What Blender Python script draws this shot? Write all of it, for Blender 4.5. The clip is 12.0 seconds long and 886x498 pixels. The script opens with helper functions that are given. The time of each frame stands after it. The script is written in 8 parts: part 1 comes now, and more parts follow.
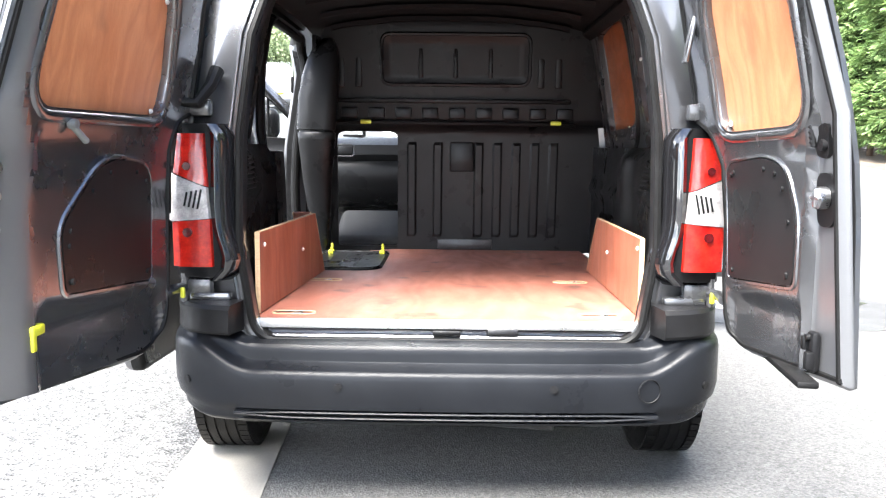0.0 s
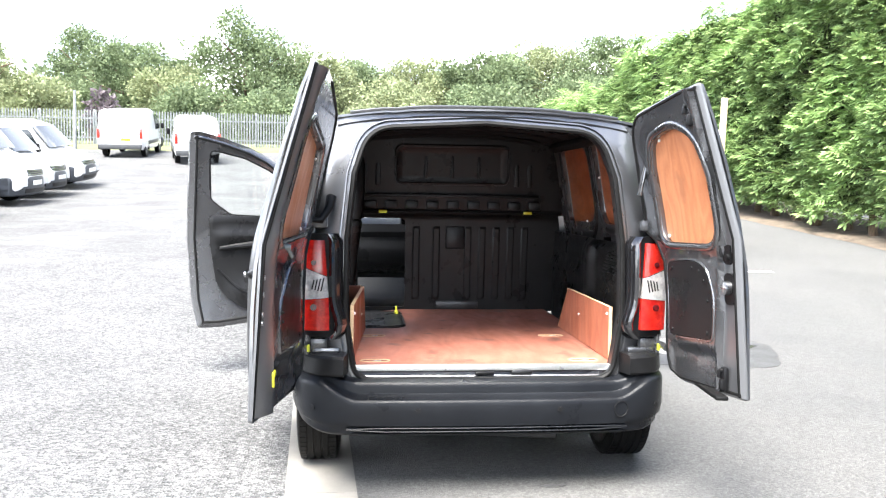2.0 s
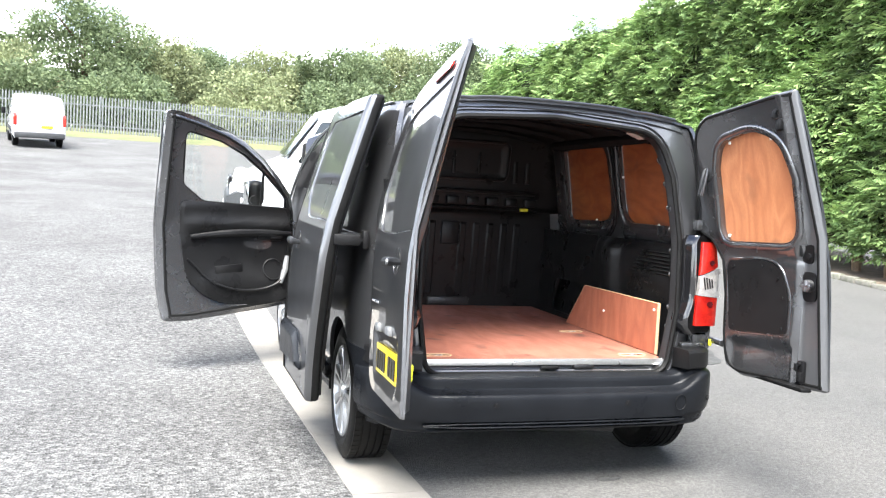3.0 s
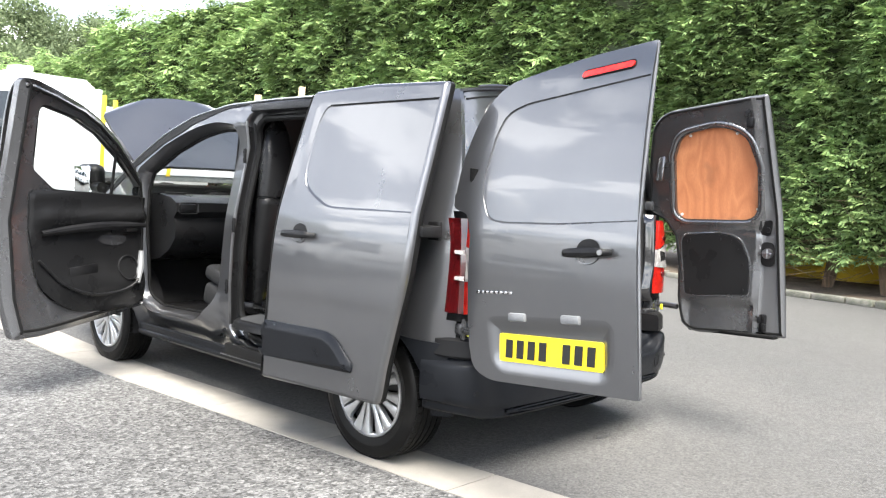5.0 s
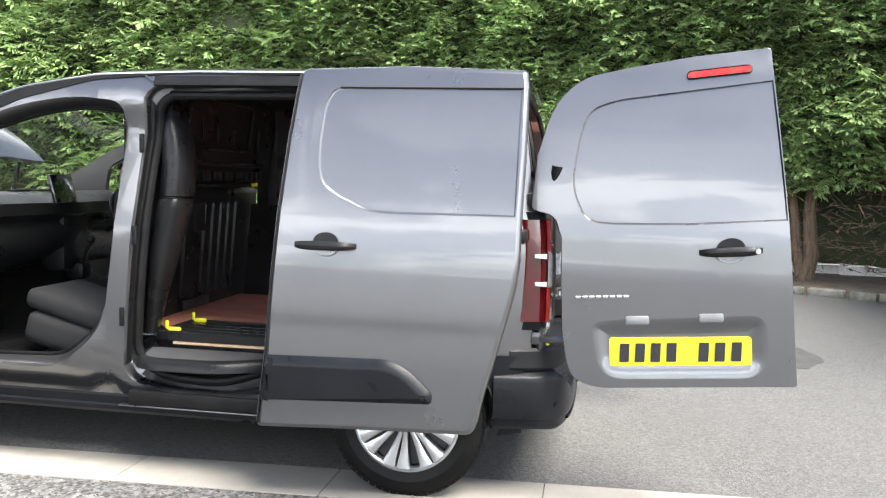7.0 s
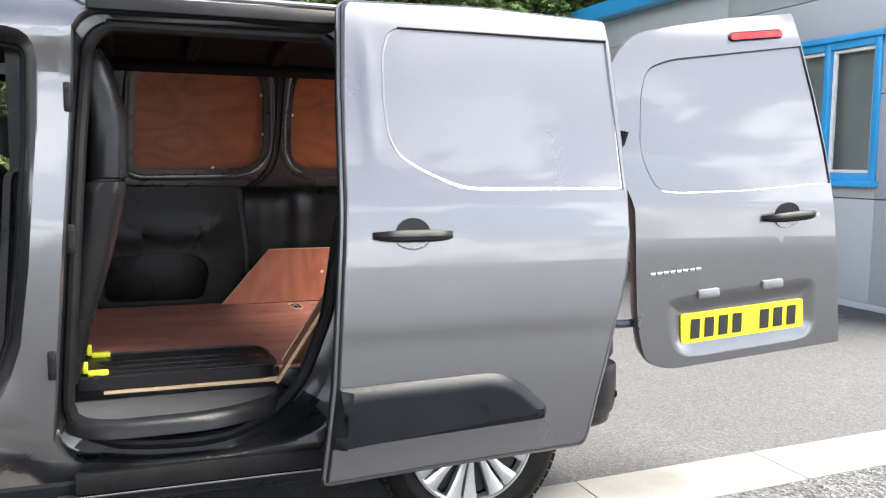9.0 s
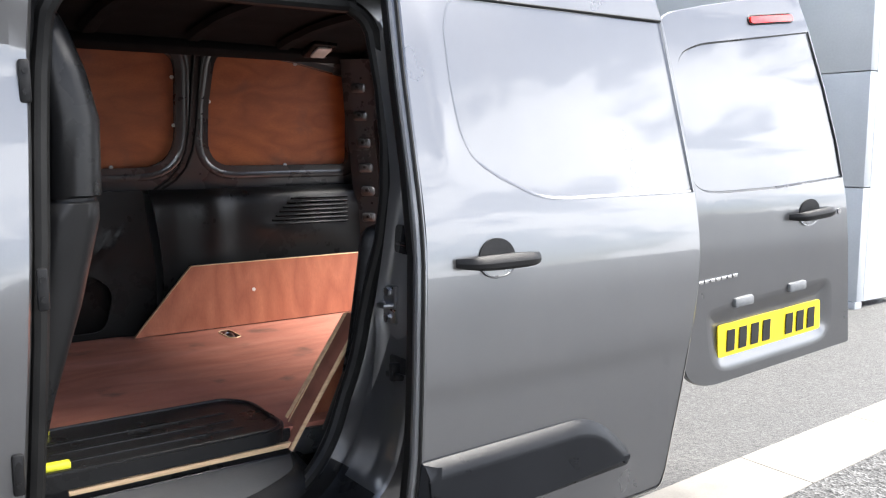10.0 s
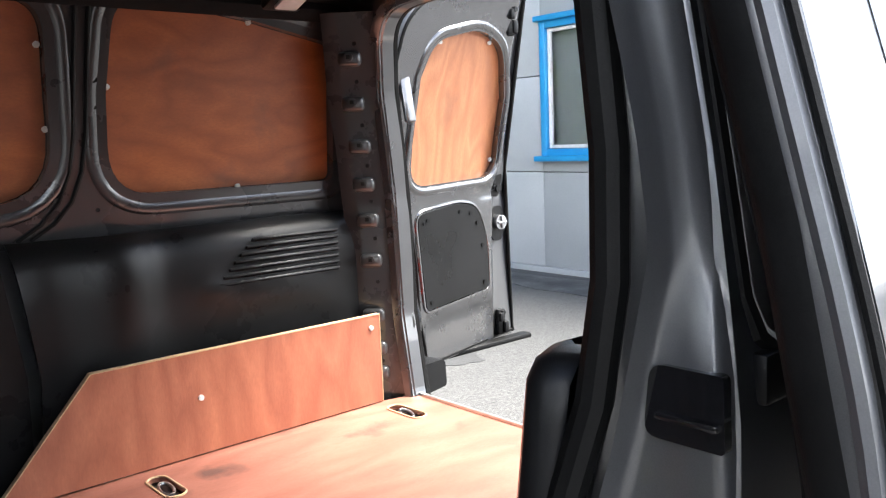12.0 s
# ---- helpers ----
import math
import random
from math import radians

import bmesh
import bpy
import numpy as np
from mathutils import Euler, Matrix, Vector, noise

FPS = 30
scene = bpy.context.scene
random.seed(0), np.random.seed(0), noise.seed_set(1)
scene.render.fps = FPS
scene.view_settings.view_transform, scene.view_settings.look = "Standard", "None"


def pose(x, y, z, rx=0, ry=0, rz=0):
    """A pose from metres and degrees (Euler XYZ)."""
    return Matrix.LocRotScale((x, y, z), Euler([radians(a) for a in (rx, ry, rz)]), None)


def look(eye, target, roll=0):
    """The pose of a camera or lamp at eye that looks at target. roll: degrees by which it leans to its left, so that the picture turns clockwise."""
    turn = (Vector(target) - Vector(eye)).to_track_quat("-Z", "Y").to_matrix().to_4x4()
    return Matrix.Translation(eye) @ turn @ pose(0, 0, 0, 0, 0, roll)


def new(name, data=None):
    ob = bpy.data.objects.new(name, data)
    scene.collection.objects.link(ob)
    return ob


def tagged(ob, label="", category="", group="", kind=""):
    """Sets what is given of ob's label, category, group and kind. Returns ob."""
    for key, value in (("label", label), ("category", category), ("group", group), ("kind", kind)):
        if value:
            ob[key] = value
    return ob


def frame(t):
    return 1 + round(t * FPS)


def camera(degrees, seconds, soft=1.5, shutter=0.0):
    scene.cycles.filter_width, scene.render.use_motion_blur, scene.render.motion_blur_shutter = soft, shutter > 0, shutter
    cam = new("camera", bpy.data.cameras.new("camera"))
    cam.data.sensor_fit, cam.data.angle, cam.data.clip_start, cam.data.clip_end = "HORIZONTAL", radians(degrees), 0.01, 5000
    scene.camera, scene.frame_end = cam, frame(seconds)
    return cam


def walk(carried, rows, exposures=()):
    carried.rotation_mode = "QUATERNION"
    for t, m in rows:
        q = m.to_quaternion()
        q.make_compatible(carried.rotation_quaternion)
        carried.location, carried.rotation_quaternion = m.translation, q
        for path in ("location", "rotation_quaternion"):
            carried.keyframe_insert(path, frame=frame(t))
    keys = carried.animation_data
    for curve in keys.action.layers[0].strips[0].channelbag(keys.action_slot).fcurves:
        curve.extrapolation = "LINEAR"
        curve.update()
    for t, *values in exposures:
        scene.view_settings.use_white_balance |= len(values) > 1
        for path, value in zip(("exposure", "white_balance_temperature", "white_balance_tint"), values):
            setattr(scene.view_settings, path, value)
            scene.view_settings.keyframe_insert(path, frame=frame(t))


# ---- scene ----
cam = camera(55.8, 12.0, soft=1.2)
PATH = [
    (0, (0.003, -3.129, 1.111), (-0.01, -1.143, 0.869), 0.6),
    (0.5, (0.013, -3.672, 1.224), (-0.024, -1.68, 1.053), 0.4),
    (1, (-0.015, -4.162, 1.341), (-0.061, -2.167, 1.207), 0.5),
    (1.5, (-0.174, -4.323, 1.341), (-0.158, -2.327, 1.212), 1.0),
    (2, (-0.605, -4.375, 1.366), (-0.401, -2.39, 1.233), 0.9),
    (2.5, (-1.082, -4.232, 1.312), (-0.721, -2.27, 1.169), 1.5),
    (2.7, (-1.309, -4.164, 1.292), (-0.858, -2.22, 1.158), 2.3),
    (4.3, (-2.948, -3.573, 1.273), (-1.828, -1.92, 1.149), 2.6),
    (4.5, (-3.104, -3.418, 1.244), (-1.897, -1.828, 1.116), 2.4),
    (5, (-3.491, -2.95, 1.246), (-2.05, -1.569, 1.115), 2.3),
    (5.5, (-3.823, -2.501, 1.266), (-2.199, -1.341, 1.136), 2.0),
    (6, (-4.037, -1.908, 1.27), (-2.25, -1.02, 1.14), 2.0),
    (6.5, (-4.205, -1.338, 1.276), (-2.32, -0.683, 1.148), 1.8),
    (7, (-4.201, -0.722, 1.29), (-2.238, -0.375, 1.128), 1.5),
    (7.2, (-4.183, -0.501, 1.305), (-2.205, -0.284, 1.106), 1.6),
    (9, (-3.434, 1.063, 1.247), (-1.57, 0.37, 1.039), 0.5),
    (9.5, (-3.043, 1.307, 1.285), (-1.27, 0.412, 1.046), 0.2),
    (10, (-2.62, 1.506, 1.301), (-0.993, 0.37, 1.05), 0.0),
    (10.5, (-2.216, 1.49, 1.309), (-0.666, 0.254, 1.048), -0.4),
    (11, (-1.844, 1.376, 1.308), (-0.333, 0.091, 1.045), -1.3),
    (11.5, (-1.566, 1.253, 1.334), (-0.071, -0.049, 1.065), -1.7),
    (12, (-1.289, 1.052, 1.317), (0.205, -0.251, 1.053), -2.3),
]
EXPOSURES = [(0.0, 3.72, 6400, 10), (0.5, 3.7, 6400, 10), (1.0, 3.6, 6400, 10), (1.5, 3.35, 6450, 10), (2.5, 2.95, 6400, 9), (4.5, 2.6, 6600, 9), (6.0, 2.6, 6650, 9), (7.0, 2.66, 6650, 9), (9.5, 2.62, 6600, 10), (10.5, 2.5, 6450, 10), (11.0, 2.52, 6450, 10), (11.5, 2.75, 6400, 10), (12.0, 3.08, 6550, 9)]
walk(cam, [(t, look(eye, target, roll)) for t, eye, target, roll in PATH], EXPOSURES)

# ---- world, sun ----
SUN_EL, SUN_AZ = 61.0, 208.0          # degrees; azimuth runs from +y towards +x
world = bpy.data.worlds.new("sky")
scene.world = world
world.use_nodes = True
wn, wl = world.node_tree.nodes, world.node_tree.links
wn.clear()
w_out = wn.new("ShaderNodeOutputWorld")
w_bg = wn.new("ShaderNodeBackground")
w_sky = wn.new("ShaderNodeTexSky")
w_sky.sky_type = "NISHITA"
w_sky.sun_disc = False
w_sky.sun_elevation, w_sky.sun_rotation = radians(SUN_EL), radians(SUN_AZ)
w_sky.dust_density = 0.1
w_sky.altitude = 1200.0
w_co = wn.new("ShaderNodeTexCoord")
w_map = wn.new("ShaderNodeMapping")
w_map.inputs["Scale"].default_value = (1.0, 1.0, 1.9)
w_noise = wn.new("ShaderNodeTexNoise")
w_noise.inputs["Scale"].default_value = 4.2
w_noise.inputs["Detail"].default_value = 9.0
w_noise.inputs["Roughness"].default_value = 0.60
w_ramp = wn.new("ShaderNodeValToRGB")
w_ramp.color_ramp.elements[0].position = 0.485
w_ramp.color_ramp.elements[1].position = 0.55
w_ramp.color_ramp.elements[0].color = (0.24, 0.24, 0.24, 1)
w_mix = wn.new("ShaderNodeMix")
w_mix.data_type = "RGBA"
CLOUD = 7.7      # broken cloud, thinning out overhead
w_mix.inputs["B"].default_value = (CLOUD, CLOUD * 1.015, CLOUD * 1.05, 1)
wl.new(w_co.outputs["Generated"], w_map.inputs["Vector"])
wl.new(w_map.outputs["Vector"], w_noise.inputs["Vector"])
wl.new(w_noise.outputs["Fac"], w_ramp.inputs["Fac"])
w_sep = wn.new("ShaderNodeSeparateXYZ")
w_high = wn.new("ShaderNodeMapRange")
w_high.interpolation_type = "SMOOTHSTEP"
w_high.inputs["From Min"].default_value, w_high.inputs["From Max"].default_value = 0.40, 0.66
w_high.inputs["To Min"].default_value, w_high.inputs["To Max"].default_value = 1.0, 0.05
w_thin = wn.new("ShaderNodeMath")
w_thin.operation = "MULTIPLY"
wl.new(w_co.outputs["Generated"], w_sep.inputs["Vector"])
wl.new(w_sep.outputs["Z"], w_high.inputs["Value"])
wl.new(w_ramp.outputs["Color"], w_thin.inputs[0])
wl.new(w_high.outputs["Result"], w_thin.inputs[1])
wl.new(w_thin.outputs["Value"], w_mix.inputs["Factor"])
w_deep = wn.new("ShaderNodeMix")          # a clear, deep blue between the clouds
w_deep.data_type, w_deep.blend_type = "RGBA", "MULTIPLY"
w_deep.inputs["Factor"].default_value = 1.0
w_deep.inputs["B"].default_value = (0.28, 0.30, 0.335, 1)
wl.new(w_sky.outputs["Color"], w_deep.inputs["A"])
wl.new(w_deep.outputs["Result"], w_mix.inputs["A"])
wl.new(w_mix.outputs["Result"], w_bg.inputs["Color"])
w_bg.inputs["Strength"].default_value = 0.15
wl.new(w_bg.outputs["Background"], w_out.inputs["Surface"])

sun_data = bpy.data.lights.new("sun", "SUN")
sun_data.energy, sun_data.angle, sun_data.color = 3.2, radians(38.0), (1.0, 0.96, 0.9)
sun = new("sun", sun_data)
_az, _el = radians(SUN_AZ), radians(SUN_EL)
sun_dir = Vector((math.sin(_az) * math.cos(_el), math.cos(_az) * math.cos(_el), math.sin(_el)))
sun.matrix_world = look(sun_dir * 50, (0, 0, 0))


# ---- materials ----
def material(name, base, rough=0.5, metal=0.0, second=None, scale=6.0, fine=0.0, fine_scale=120.0, bump=0.0, bump_scale=200.0,
             coat=0.0, coat_rough=0.05, rough_var=0.0, spec=0.5, stretch=(1, 1, 1), by_object=0.0):
    """Two-scale noise colour, fine grain, bump and wear on object coordinates."""
    m = bpy.data.materials.new(name)
    m.use_nodes = True
    n, l = m.node_tree.nodes, m.node_tree.links
    p = n["Principled BSDF"]
    p.inputs["Roughness"].default_value, p.inputs["Metallic"].default_value = rough, metal
    p.inputs["Specular IOR Level"].default_value = spec
    p.inputs["Coat Weight"].default_value, p.inputs["Coat Roughness"].default_value = coat, coat_rough
    co = n.new("ShaderNodeTexCoord")
    mp = n.new("ShaderNodeMapping")
    mp.inputs["Scale"].default_value = stretch
    l.new(co.outputs["Object"], mp.inputs["Vector"])

    def noise_node(sc, detail=5.0, rgh=0.6):
        k = n.new("ShaderNodeTexNoise")
        k.inputs["Scale"].default_value, k.inputs["Detail"].default_value, k.inputs["Roughness"].default_value = sc, detail, rgh
        l.new(mp.outputs["Vector"], k.inputs["Vector"])
        return k

    second = second or tuple(c * 0.8 for c in base)
    big = noise_node(scale)
    ramp = n.new("ShaderNodeValToRGB")
    ramp.color_ramp.elements[0].position, ramp.color_ramp.elements[1].position = 0.35, 0.65
    ramp.color_ramp.elements[0].color, ramp.color_ramp.elements[1].color = (*base, 1), (*second, 1)
    l.new(big.outputs["Fac"], ramp.inputs["Fac"])
    col = ramp.outputs["Color"]
    if fine:
        small = noise_node(fine_scale, 3.0, 0.7)
        rg = n.new("ShaderNodeMapRange")
        rg.inputs["From Min"].default_value, rg.inputs["From Max"].default_value = 0.3, 0.7
        rg.inputs["To Min"].default_value, rg.inputs["To Max"].default_value = 1 - fine, 1 + fine
        l.new(small.outputs["Fac"], rg.inputs["Value"])
        mul = n.new("ShaderNodeMix")
        mul.data_type, mul.blend_type = "RGBA", "MULTIPLY"
        mul.inputs["Factor"].default_value = 1.0
        l.new(col, mul.inputs["A"])
        l.new(rg.outputs["Result"], mul.inputs["B"])
        col = mul.outputs["Result"]
    if by_object:
        info = n.new("ShaderNodeObjectInfo")
        rg = n.new("ShaderNodeMapRange")
        rg.inputs["To Min"].default_value, rg.inputs["To Max"].default_value = 1 - by_object, 1 + by_object
        l.new(info.outputs["Random"], rg.inputs["Value"])
        mul = n.new("ShaderNodeMix")
        mul.data_type, mul.blend_type = "RGBA", "MULTIPLY"
        mul.inputs["Factor"].default_value = 1.0
        l.new(col, mul.inputs["A"])
        l.new(rg.outputs["Result"], mul.inputs["B"])
        col = mul.outputs["Result"]
    l.new(col, p.inputs["Base Color"])
    if rough_var:
        rg = n.new("ShaderNodeMapRange")
        rg.inputs["From Min"].default_value, rg.inputs["From Max"].default_value = 0.3, 0.7
        rg.inputs["To Min"].default_value, rg.inputs["To Max"].default_value = max(0.02, rough - rough_var), min(1, rough + rough_var)
        l.new(big.outputs["Fac"], rg.inputs["Value"])
        l.new(rg.outputs["Result"], p.inputs["Roughness"])
    if bump:
        bn = noise_node(bump_scale, 3.0, 0.6)
        b = n.new("ShaderNodeBump")
        b.inputs["Strength"].default_value, b.inputs["Distance"].default_value = bump, 0.01
        l.new(bn.outputs["Fac"], b.inputs["Height"])
        l.new(b.outputs["Normal"], p.inputs["Normal"])
    return m


def plywood(name, base, second, dark, stretch, rough=0.55, coat=0.0, worn=0.0, figure=0.6):
    """Rotary-cut veneer: long warped bands of grain, patches and pores."""
    m = material(name, base, rough, second=second, scale=1.6, fine=0.10, fine_scale=60, bump=0.08, bump_scale=150, rough_var=0.12, stretch=stretch, coat=coat, coat_rough=0.2)
    n, l = m.node_tree.nodes, m.node_tree.links
    p = n["Principled BSDF"]
    co = n.new("ShaderNodeTexCoord")
    mp = n.new("ShaderNodeMapping")
    mp.inputs["Scale"].default_value = stretch
    l.new(co.outputs["Object"], mp.inputs["Vector"])
    wave = n.new("ShaderNodeTexNoise")
    wave.inputs["Scale"].default_value, wave.inputs["Detail"].default_value, wave.inputs["Roughness"].default_value = 1.1, 3.0, 0.45
    l.new(mp.outputs["Vector"], wave.inputs["Vector"])
    rings = n.new("ShaderNodeMath")
    rings.operation = "MULTIPLY"
    rings.inputs[1].default_value = 11.0
    l.new(wave.outputs["Fac"], rings.inputs[0])
    fold = n.new("ShaderNodeMath")
    fold.operation = "PINGPONG"
    fold.inputs[1].default_value = 0.5
    l.new(rings.outputs["Value"], fold.inputs[0])
    rg = n.new("ShaderNodeMapRange")
    rg.inputs["From Max"].default_value = 0.5
    rg.inputs["To Min"].default_value, rg.inputs["To Max"].default_value = 0.0, figure
    l.new(fold.outputs["Value"], rg.inputs["Value"])
    mix = n.new("ShaderNodeMix")
    mix.data_type = "RGBA"
    mix.inputs["B"].default_value = (*dark, 1)
    l.new(rg.outputs["Result"], mix.inputs["Factor"])
    src = p.inputs["Base Color"].links[0].from_socket
    l.new(src, mix.inputs["A"])
    col = mix.outputs["Result"]
    if worn:
        k = n.new("ShaderNodeTexNoise")
        k.inputs["Scale"].default_value, k.inputs["Detail"].default_value = 7.0, 8.0
        l.new(co.outputs["Object"], k.inputs["Vector"])
        r2 = n.new("ShaderNodeValToRGB")
        r2.color_ramp.elements[0].position, r2.color_ramp.elements[1].position = 0.60, 0.72
        l.new(k.outputs["Fac"], r2.inputs["Fac"])
        mr = n.new("ShaderNodeMath")
        mr.operation = "MULTIPLY"
        mr.inputs[1].default_value = worn
        l.new(r2.outputs["Color"], mr.inputs[0])
        mx = n.new("ShaderNodeMix")
        mx.data_type = "RGBA"
        mx.inputs["B"].default_value = (0.09, 0.045, 0.035, 1)
        l.new(mr.outputs["Value"], mx.inputs["Factor"])
        l.new(col, mx.inputs["A"])
        col = mx.outputs["Result"]
    l.new(col, p.inputs["Base Color"])
    return m


def glassy(name, tint=(1, 1, 1), rough=0.0, ior=1.45):
    m = bpy.data.materials.new(name)
    m.use_nodes = True
    p = m.node_tree.nodes["Principled BSDF"]
    p.inputs["Base Color"].default_value = (*tint, 1)
    p.inputs["Transmission Weight"].default_value = 1.0
    p.inputs["Roughness"].default_value, p.inputs["IOR"].default_value = rough, ior
    return m


PAINT = material("grey_metallic_paint", (0.148, 0.150, 0.156), 0.29, 0.85, second=(0.138, 0.140, 0.146), scale=3, fine=0.10, fine_scale=900, coat=1.0, coat_rough=0.012, rough_var=0.02)
PAINT.node_tree.nodes["Principled BSDF"].inputs["Coat IOR"].default_value = 1.45
PAINT.node_tree.nodes["Principled BSDF"].inputs["Specular Tint"].default_value = (0.45, 0.45, 0.46, 1)
PAINT_IN = material("grey_inner_paint", (0.152, 0.154, 0.160), 0.26, 0.85, second=(0.132, 0.134, 0.140), scale=5, fine=0.08, fine_scale=700, coat=0.7, coat_rough=0.05, rough_var=0.05, bump=0.015, bump_scale=40)
# Less metallic copy of the body paint, so that flanges and pillar look lit.
PAINT_LIT = material("grey_paint_lit", (0.135, 0.137, 0.142), 0.36, 0.6, second=(0.125, 0.127, 0.132), scale=5, fine=0.08, fine_scale=600, coat=0.4, coat_rough=0.1, rough_var=0.05)
# Darker copy of the inner paint; the dimness of recessed parts is in its colour.
PAINT_DK = material("shaded_grey_paint", (0.034, 0.0345, 0.036), 0.28, 0.12, second=(0.036, 0.0365, 0.038), scale=6, fine=0.08, fine_scale=600, coat=0.7, coat_rough=0.08, rough_var=0.06, bump=0.015, bump_scale=40)
WET = material("standing_water", (0.07, 0.07, 0.072), 0.10, second=(0.05, 0.05, 0.05), scale=4, coat=0.3, coat_rough=0.02)
DAMP = material("damp_tarmac", (0.064, 0.0635, 0.063), 0.55, second=(0.050, 0.0495, 0.049), scale=3, fine=0.25, fine_scale=120, bump=0.3, bump_scale=140, rough_var=0.15)
BLACK = material("black_textured_plastic", (0.006, 0.006, 0.0065), 0.40, second=(0.010, 0.010, 0.0105), scale=8, fine=0.12, fine_scale=300, bump=0.12, bump_scale=900, rough_var=0.07, spec=0.18)
TRIM = material("black_moulded_trim", (0.0075, 0.0076, 0.0080), 0.31, second=(0.0100, 0.0101, 0.0106), scale=5, fine=0.15, fine_scale=260, bump=0.10, bump_scale=700, rough_var=0.08, spec=0.20)
BUMPER = material("dark_bumper_plastic", (0.0062, 0.0069, 0.0085), 0.31, second=(0.009, 0.010, 0.012), scale=4, fine=0.10, fine_scale=300, bump=0.10, bump_scale=1100, rough_var=0.06, spec=0.15)
# Lighter grey than the upright, for the light its pressed tabs catch.
TAB_GREY = material("grey_tab_lit", (0.075, 0.076, 0.078), 0.30, 0.3, second=(0.055, 0.056, 0.058), scale=9, fine=0.1, fine_scale=400, coat=0.6, coat_rough=0.08)
RUBBER = material("rubber", (0.005, 0.005, 0.005), 0.5, second=(0.008, 0.008, 0.008), scale=12, fine=0.2, fine_scale=200, bump=0.1, bump_scale=400, spec=0.15)
TYRE = material("tyre_rubber", (0.0045, 0.0045, 0.0045), 0.42, second=(0.008, 0.0078, 0.0075), scale=14, fine=0.2, fine_scale=220, bump=0.12, bump_scale=300, spec=0.10, rough_var=0.1)
RIM_DARK = material("black_steel_rim", (0.010, 0.010, 0.0105), 0.5, scale=20, fine=0.2)
DARKMETAL = material("dark_metal", (0.05, 0.05, 0.052), 0.42, 0.8, scale=20, fine=0.2)
STEEL = material("zinc_steel", (0.45, 0.45, 0.46), 0.32, 1.0, scale=30, fine=0.15, rough_var=0.1)
ALU = material("aluminium_edge", (0.72, 0.72, 0.70), 0.38, 0.9, second=(0.62, 0.62, 0.60), scale=15, fine=0.1, rough_var=0.12)
SILVER = material("silver_wheel_trim", (0.52, 0.53, 0.54), 0.30, 0.85, second=(0.46, 0.47, 0.48), scale=10, fine=0.06, coat=0.4)
LAMP_GREY = material("grey_lamp_cover", (0.16, 0.165, 0.17), 0.4, scale=12, fine=0.1)
OCHRE = material("ochre_wiring", (0.30, 0.18, 0.02), 0.5, scale=20, fine=0.2)
YELLOW = material("yellow_plastic", (0.62, 0.62, 0.03), 0.45, scale=20, fine=0.1)
PLATE_Y = material("plate_yellow", (0.80, 0.62, 0.02), 0.30, second=(0.76, 0.59, 0.02), scale=6, fine=0.03, coat=0.5)
PLATE_K = material("plate_black", (0.012, 0.012, 0.012), 0.4, scale=20)
PLY_FLOOR = plywood("red_plywood_floor", (0.37, 0.150, 0.105), (0.29, 0.108, 0.074), (0.19, 0.064, 0.043), (2.6, 0.9, 2.6), rough=0.5, coat=0.05, worn=0.9, figure=0.5)
PLY_SIDE = plywood("red_plywood_board", (0.40, 0.146, 0.082), (0.33, 0.110, 0.060), (0.20, 0.056, 0.031), (1.0, 3.2, 0.9), rough=0.45, coat=0.1, figure=0.5)
# The red board's plywood again, darkened for the end face turned from the light.
PLY_END = plywood("shaded_plywood_end", (0.22, 0.085, 0.055), (0.18, 0.066, 0.042), (0.11, 0.036, 0.022), (1.0, 3.2, 0.9), rough=0.6, coat=0.0, figure=0.6)
PLY_PANEL = plywood("orange_plywood_panel", (0.55, 0.235, 0.110), (0.47, 0.180, 0.078), (0.33, 0.105, 0.042), (1.6, 4.2, 1.1), rough=0.42, coat=0.3, worn=0.25, figure=0.5)
# Darker copy of the panel plywood; the load space's shade is in its colour.
PLY_WALL = plywood("shaded_wall_plywood", (0.33, 0.100, 0.033), (0.25, 0.070, 0.022), (0.15, 0.036, 0.012), (1.6, 1.5, 3.6), rough=0.42, coat=0.12, worn=0.35, figure=0.5)
PLY_EDGE = material("plywood_edge", (0.56, 0.40, 0.24), 0.7, second=(0.44, 0.29, 0.17), scale=3, fine=0.25, fine_scale=90, stretch=(1, 1, 60))
LAMP_RED = material("red_lamp_lens", (0.70, 0.030, 0.016), 0.14, second=(0.46, 0.010, 0.008), scale=26, fine=0.15, fine_scale=140, coat=1.0)
LAMP_DARK = material("dark_red_lamp_lens", (0.075, 0.004, 0.005), 0.12, second=(0.035, 0.003, 0.004), scale=16, coat=1.0)
LAMP_WHITE = material("clear_lamp_lens", (0.62, 0.60, 0.58), 0.12, second=(0.40, 0.375, 0.365), scale=38, fine=0.18, fine_scale=160, coat=1.0)
CHROME = material("chrome_badge", (0.75, 0.75, 0.76), 0.15, 1.0, second=(0.7, 0.7, 0.71))
WHITE_PLASTIC = material("white_plastic", (0.75, 0.75, 0.73), 0.4, scale=20)
FABRIC = material("grey_seat_fabric", (0.0075, 0.0078, 0.0085), 0.9, second=(0.0105, 0.011, 0.012), scale=30, fine=0.3, fine_scale=400, bump=0.2, bump_scale=500)
LINING = material("black_roof_felt", (0.014, 0.014, 0.0145), 0.95, second=(0.011, 0.011, 0.012), scale=9, fine=0.2, fine_scale=300, bump=0.1, bump_scale=500, spec=0.1)
SCREEN = material("glossy_black_screen", (0.008, 0.008, 0.009), 0.08, second=(0.008, 0.008, 0.009), coat=1.0)
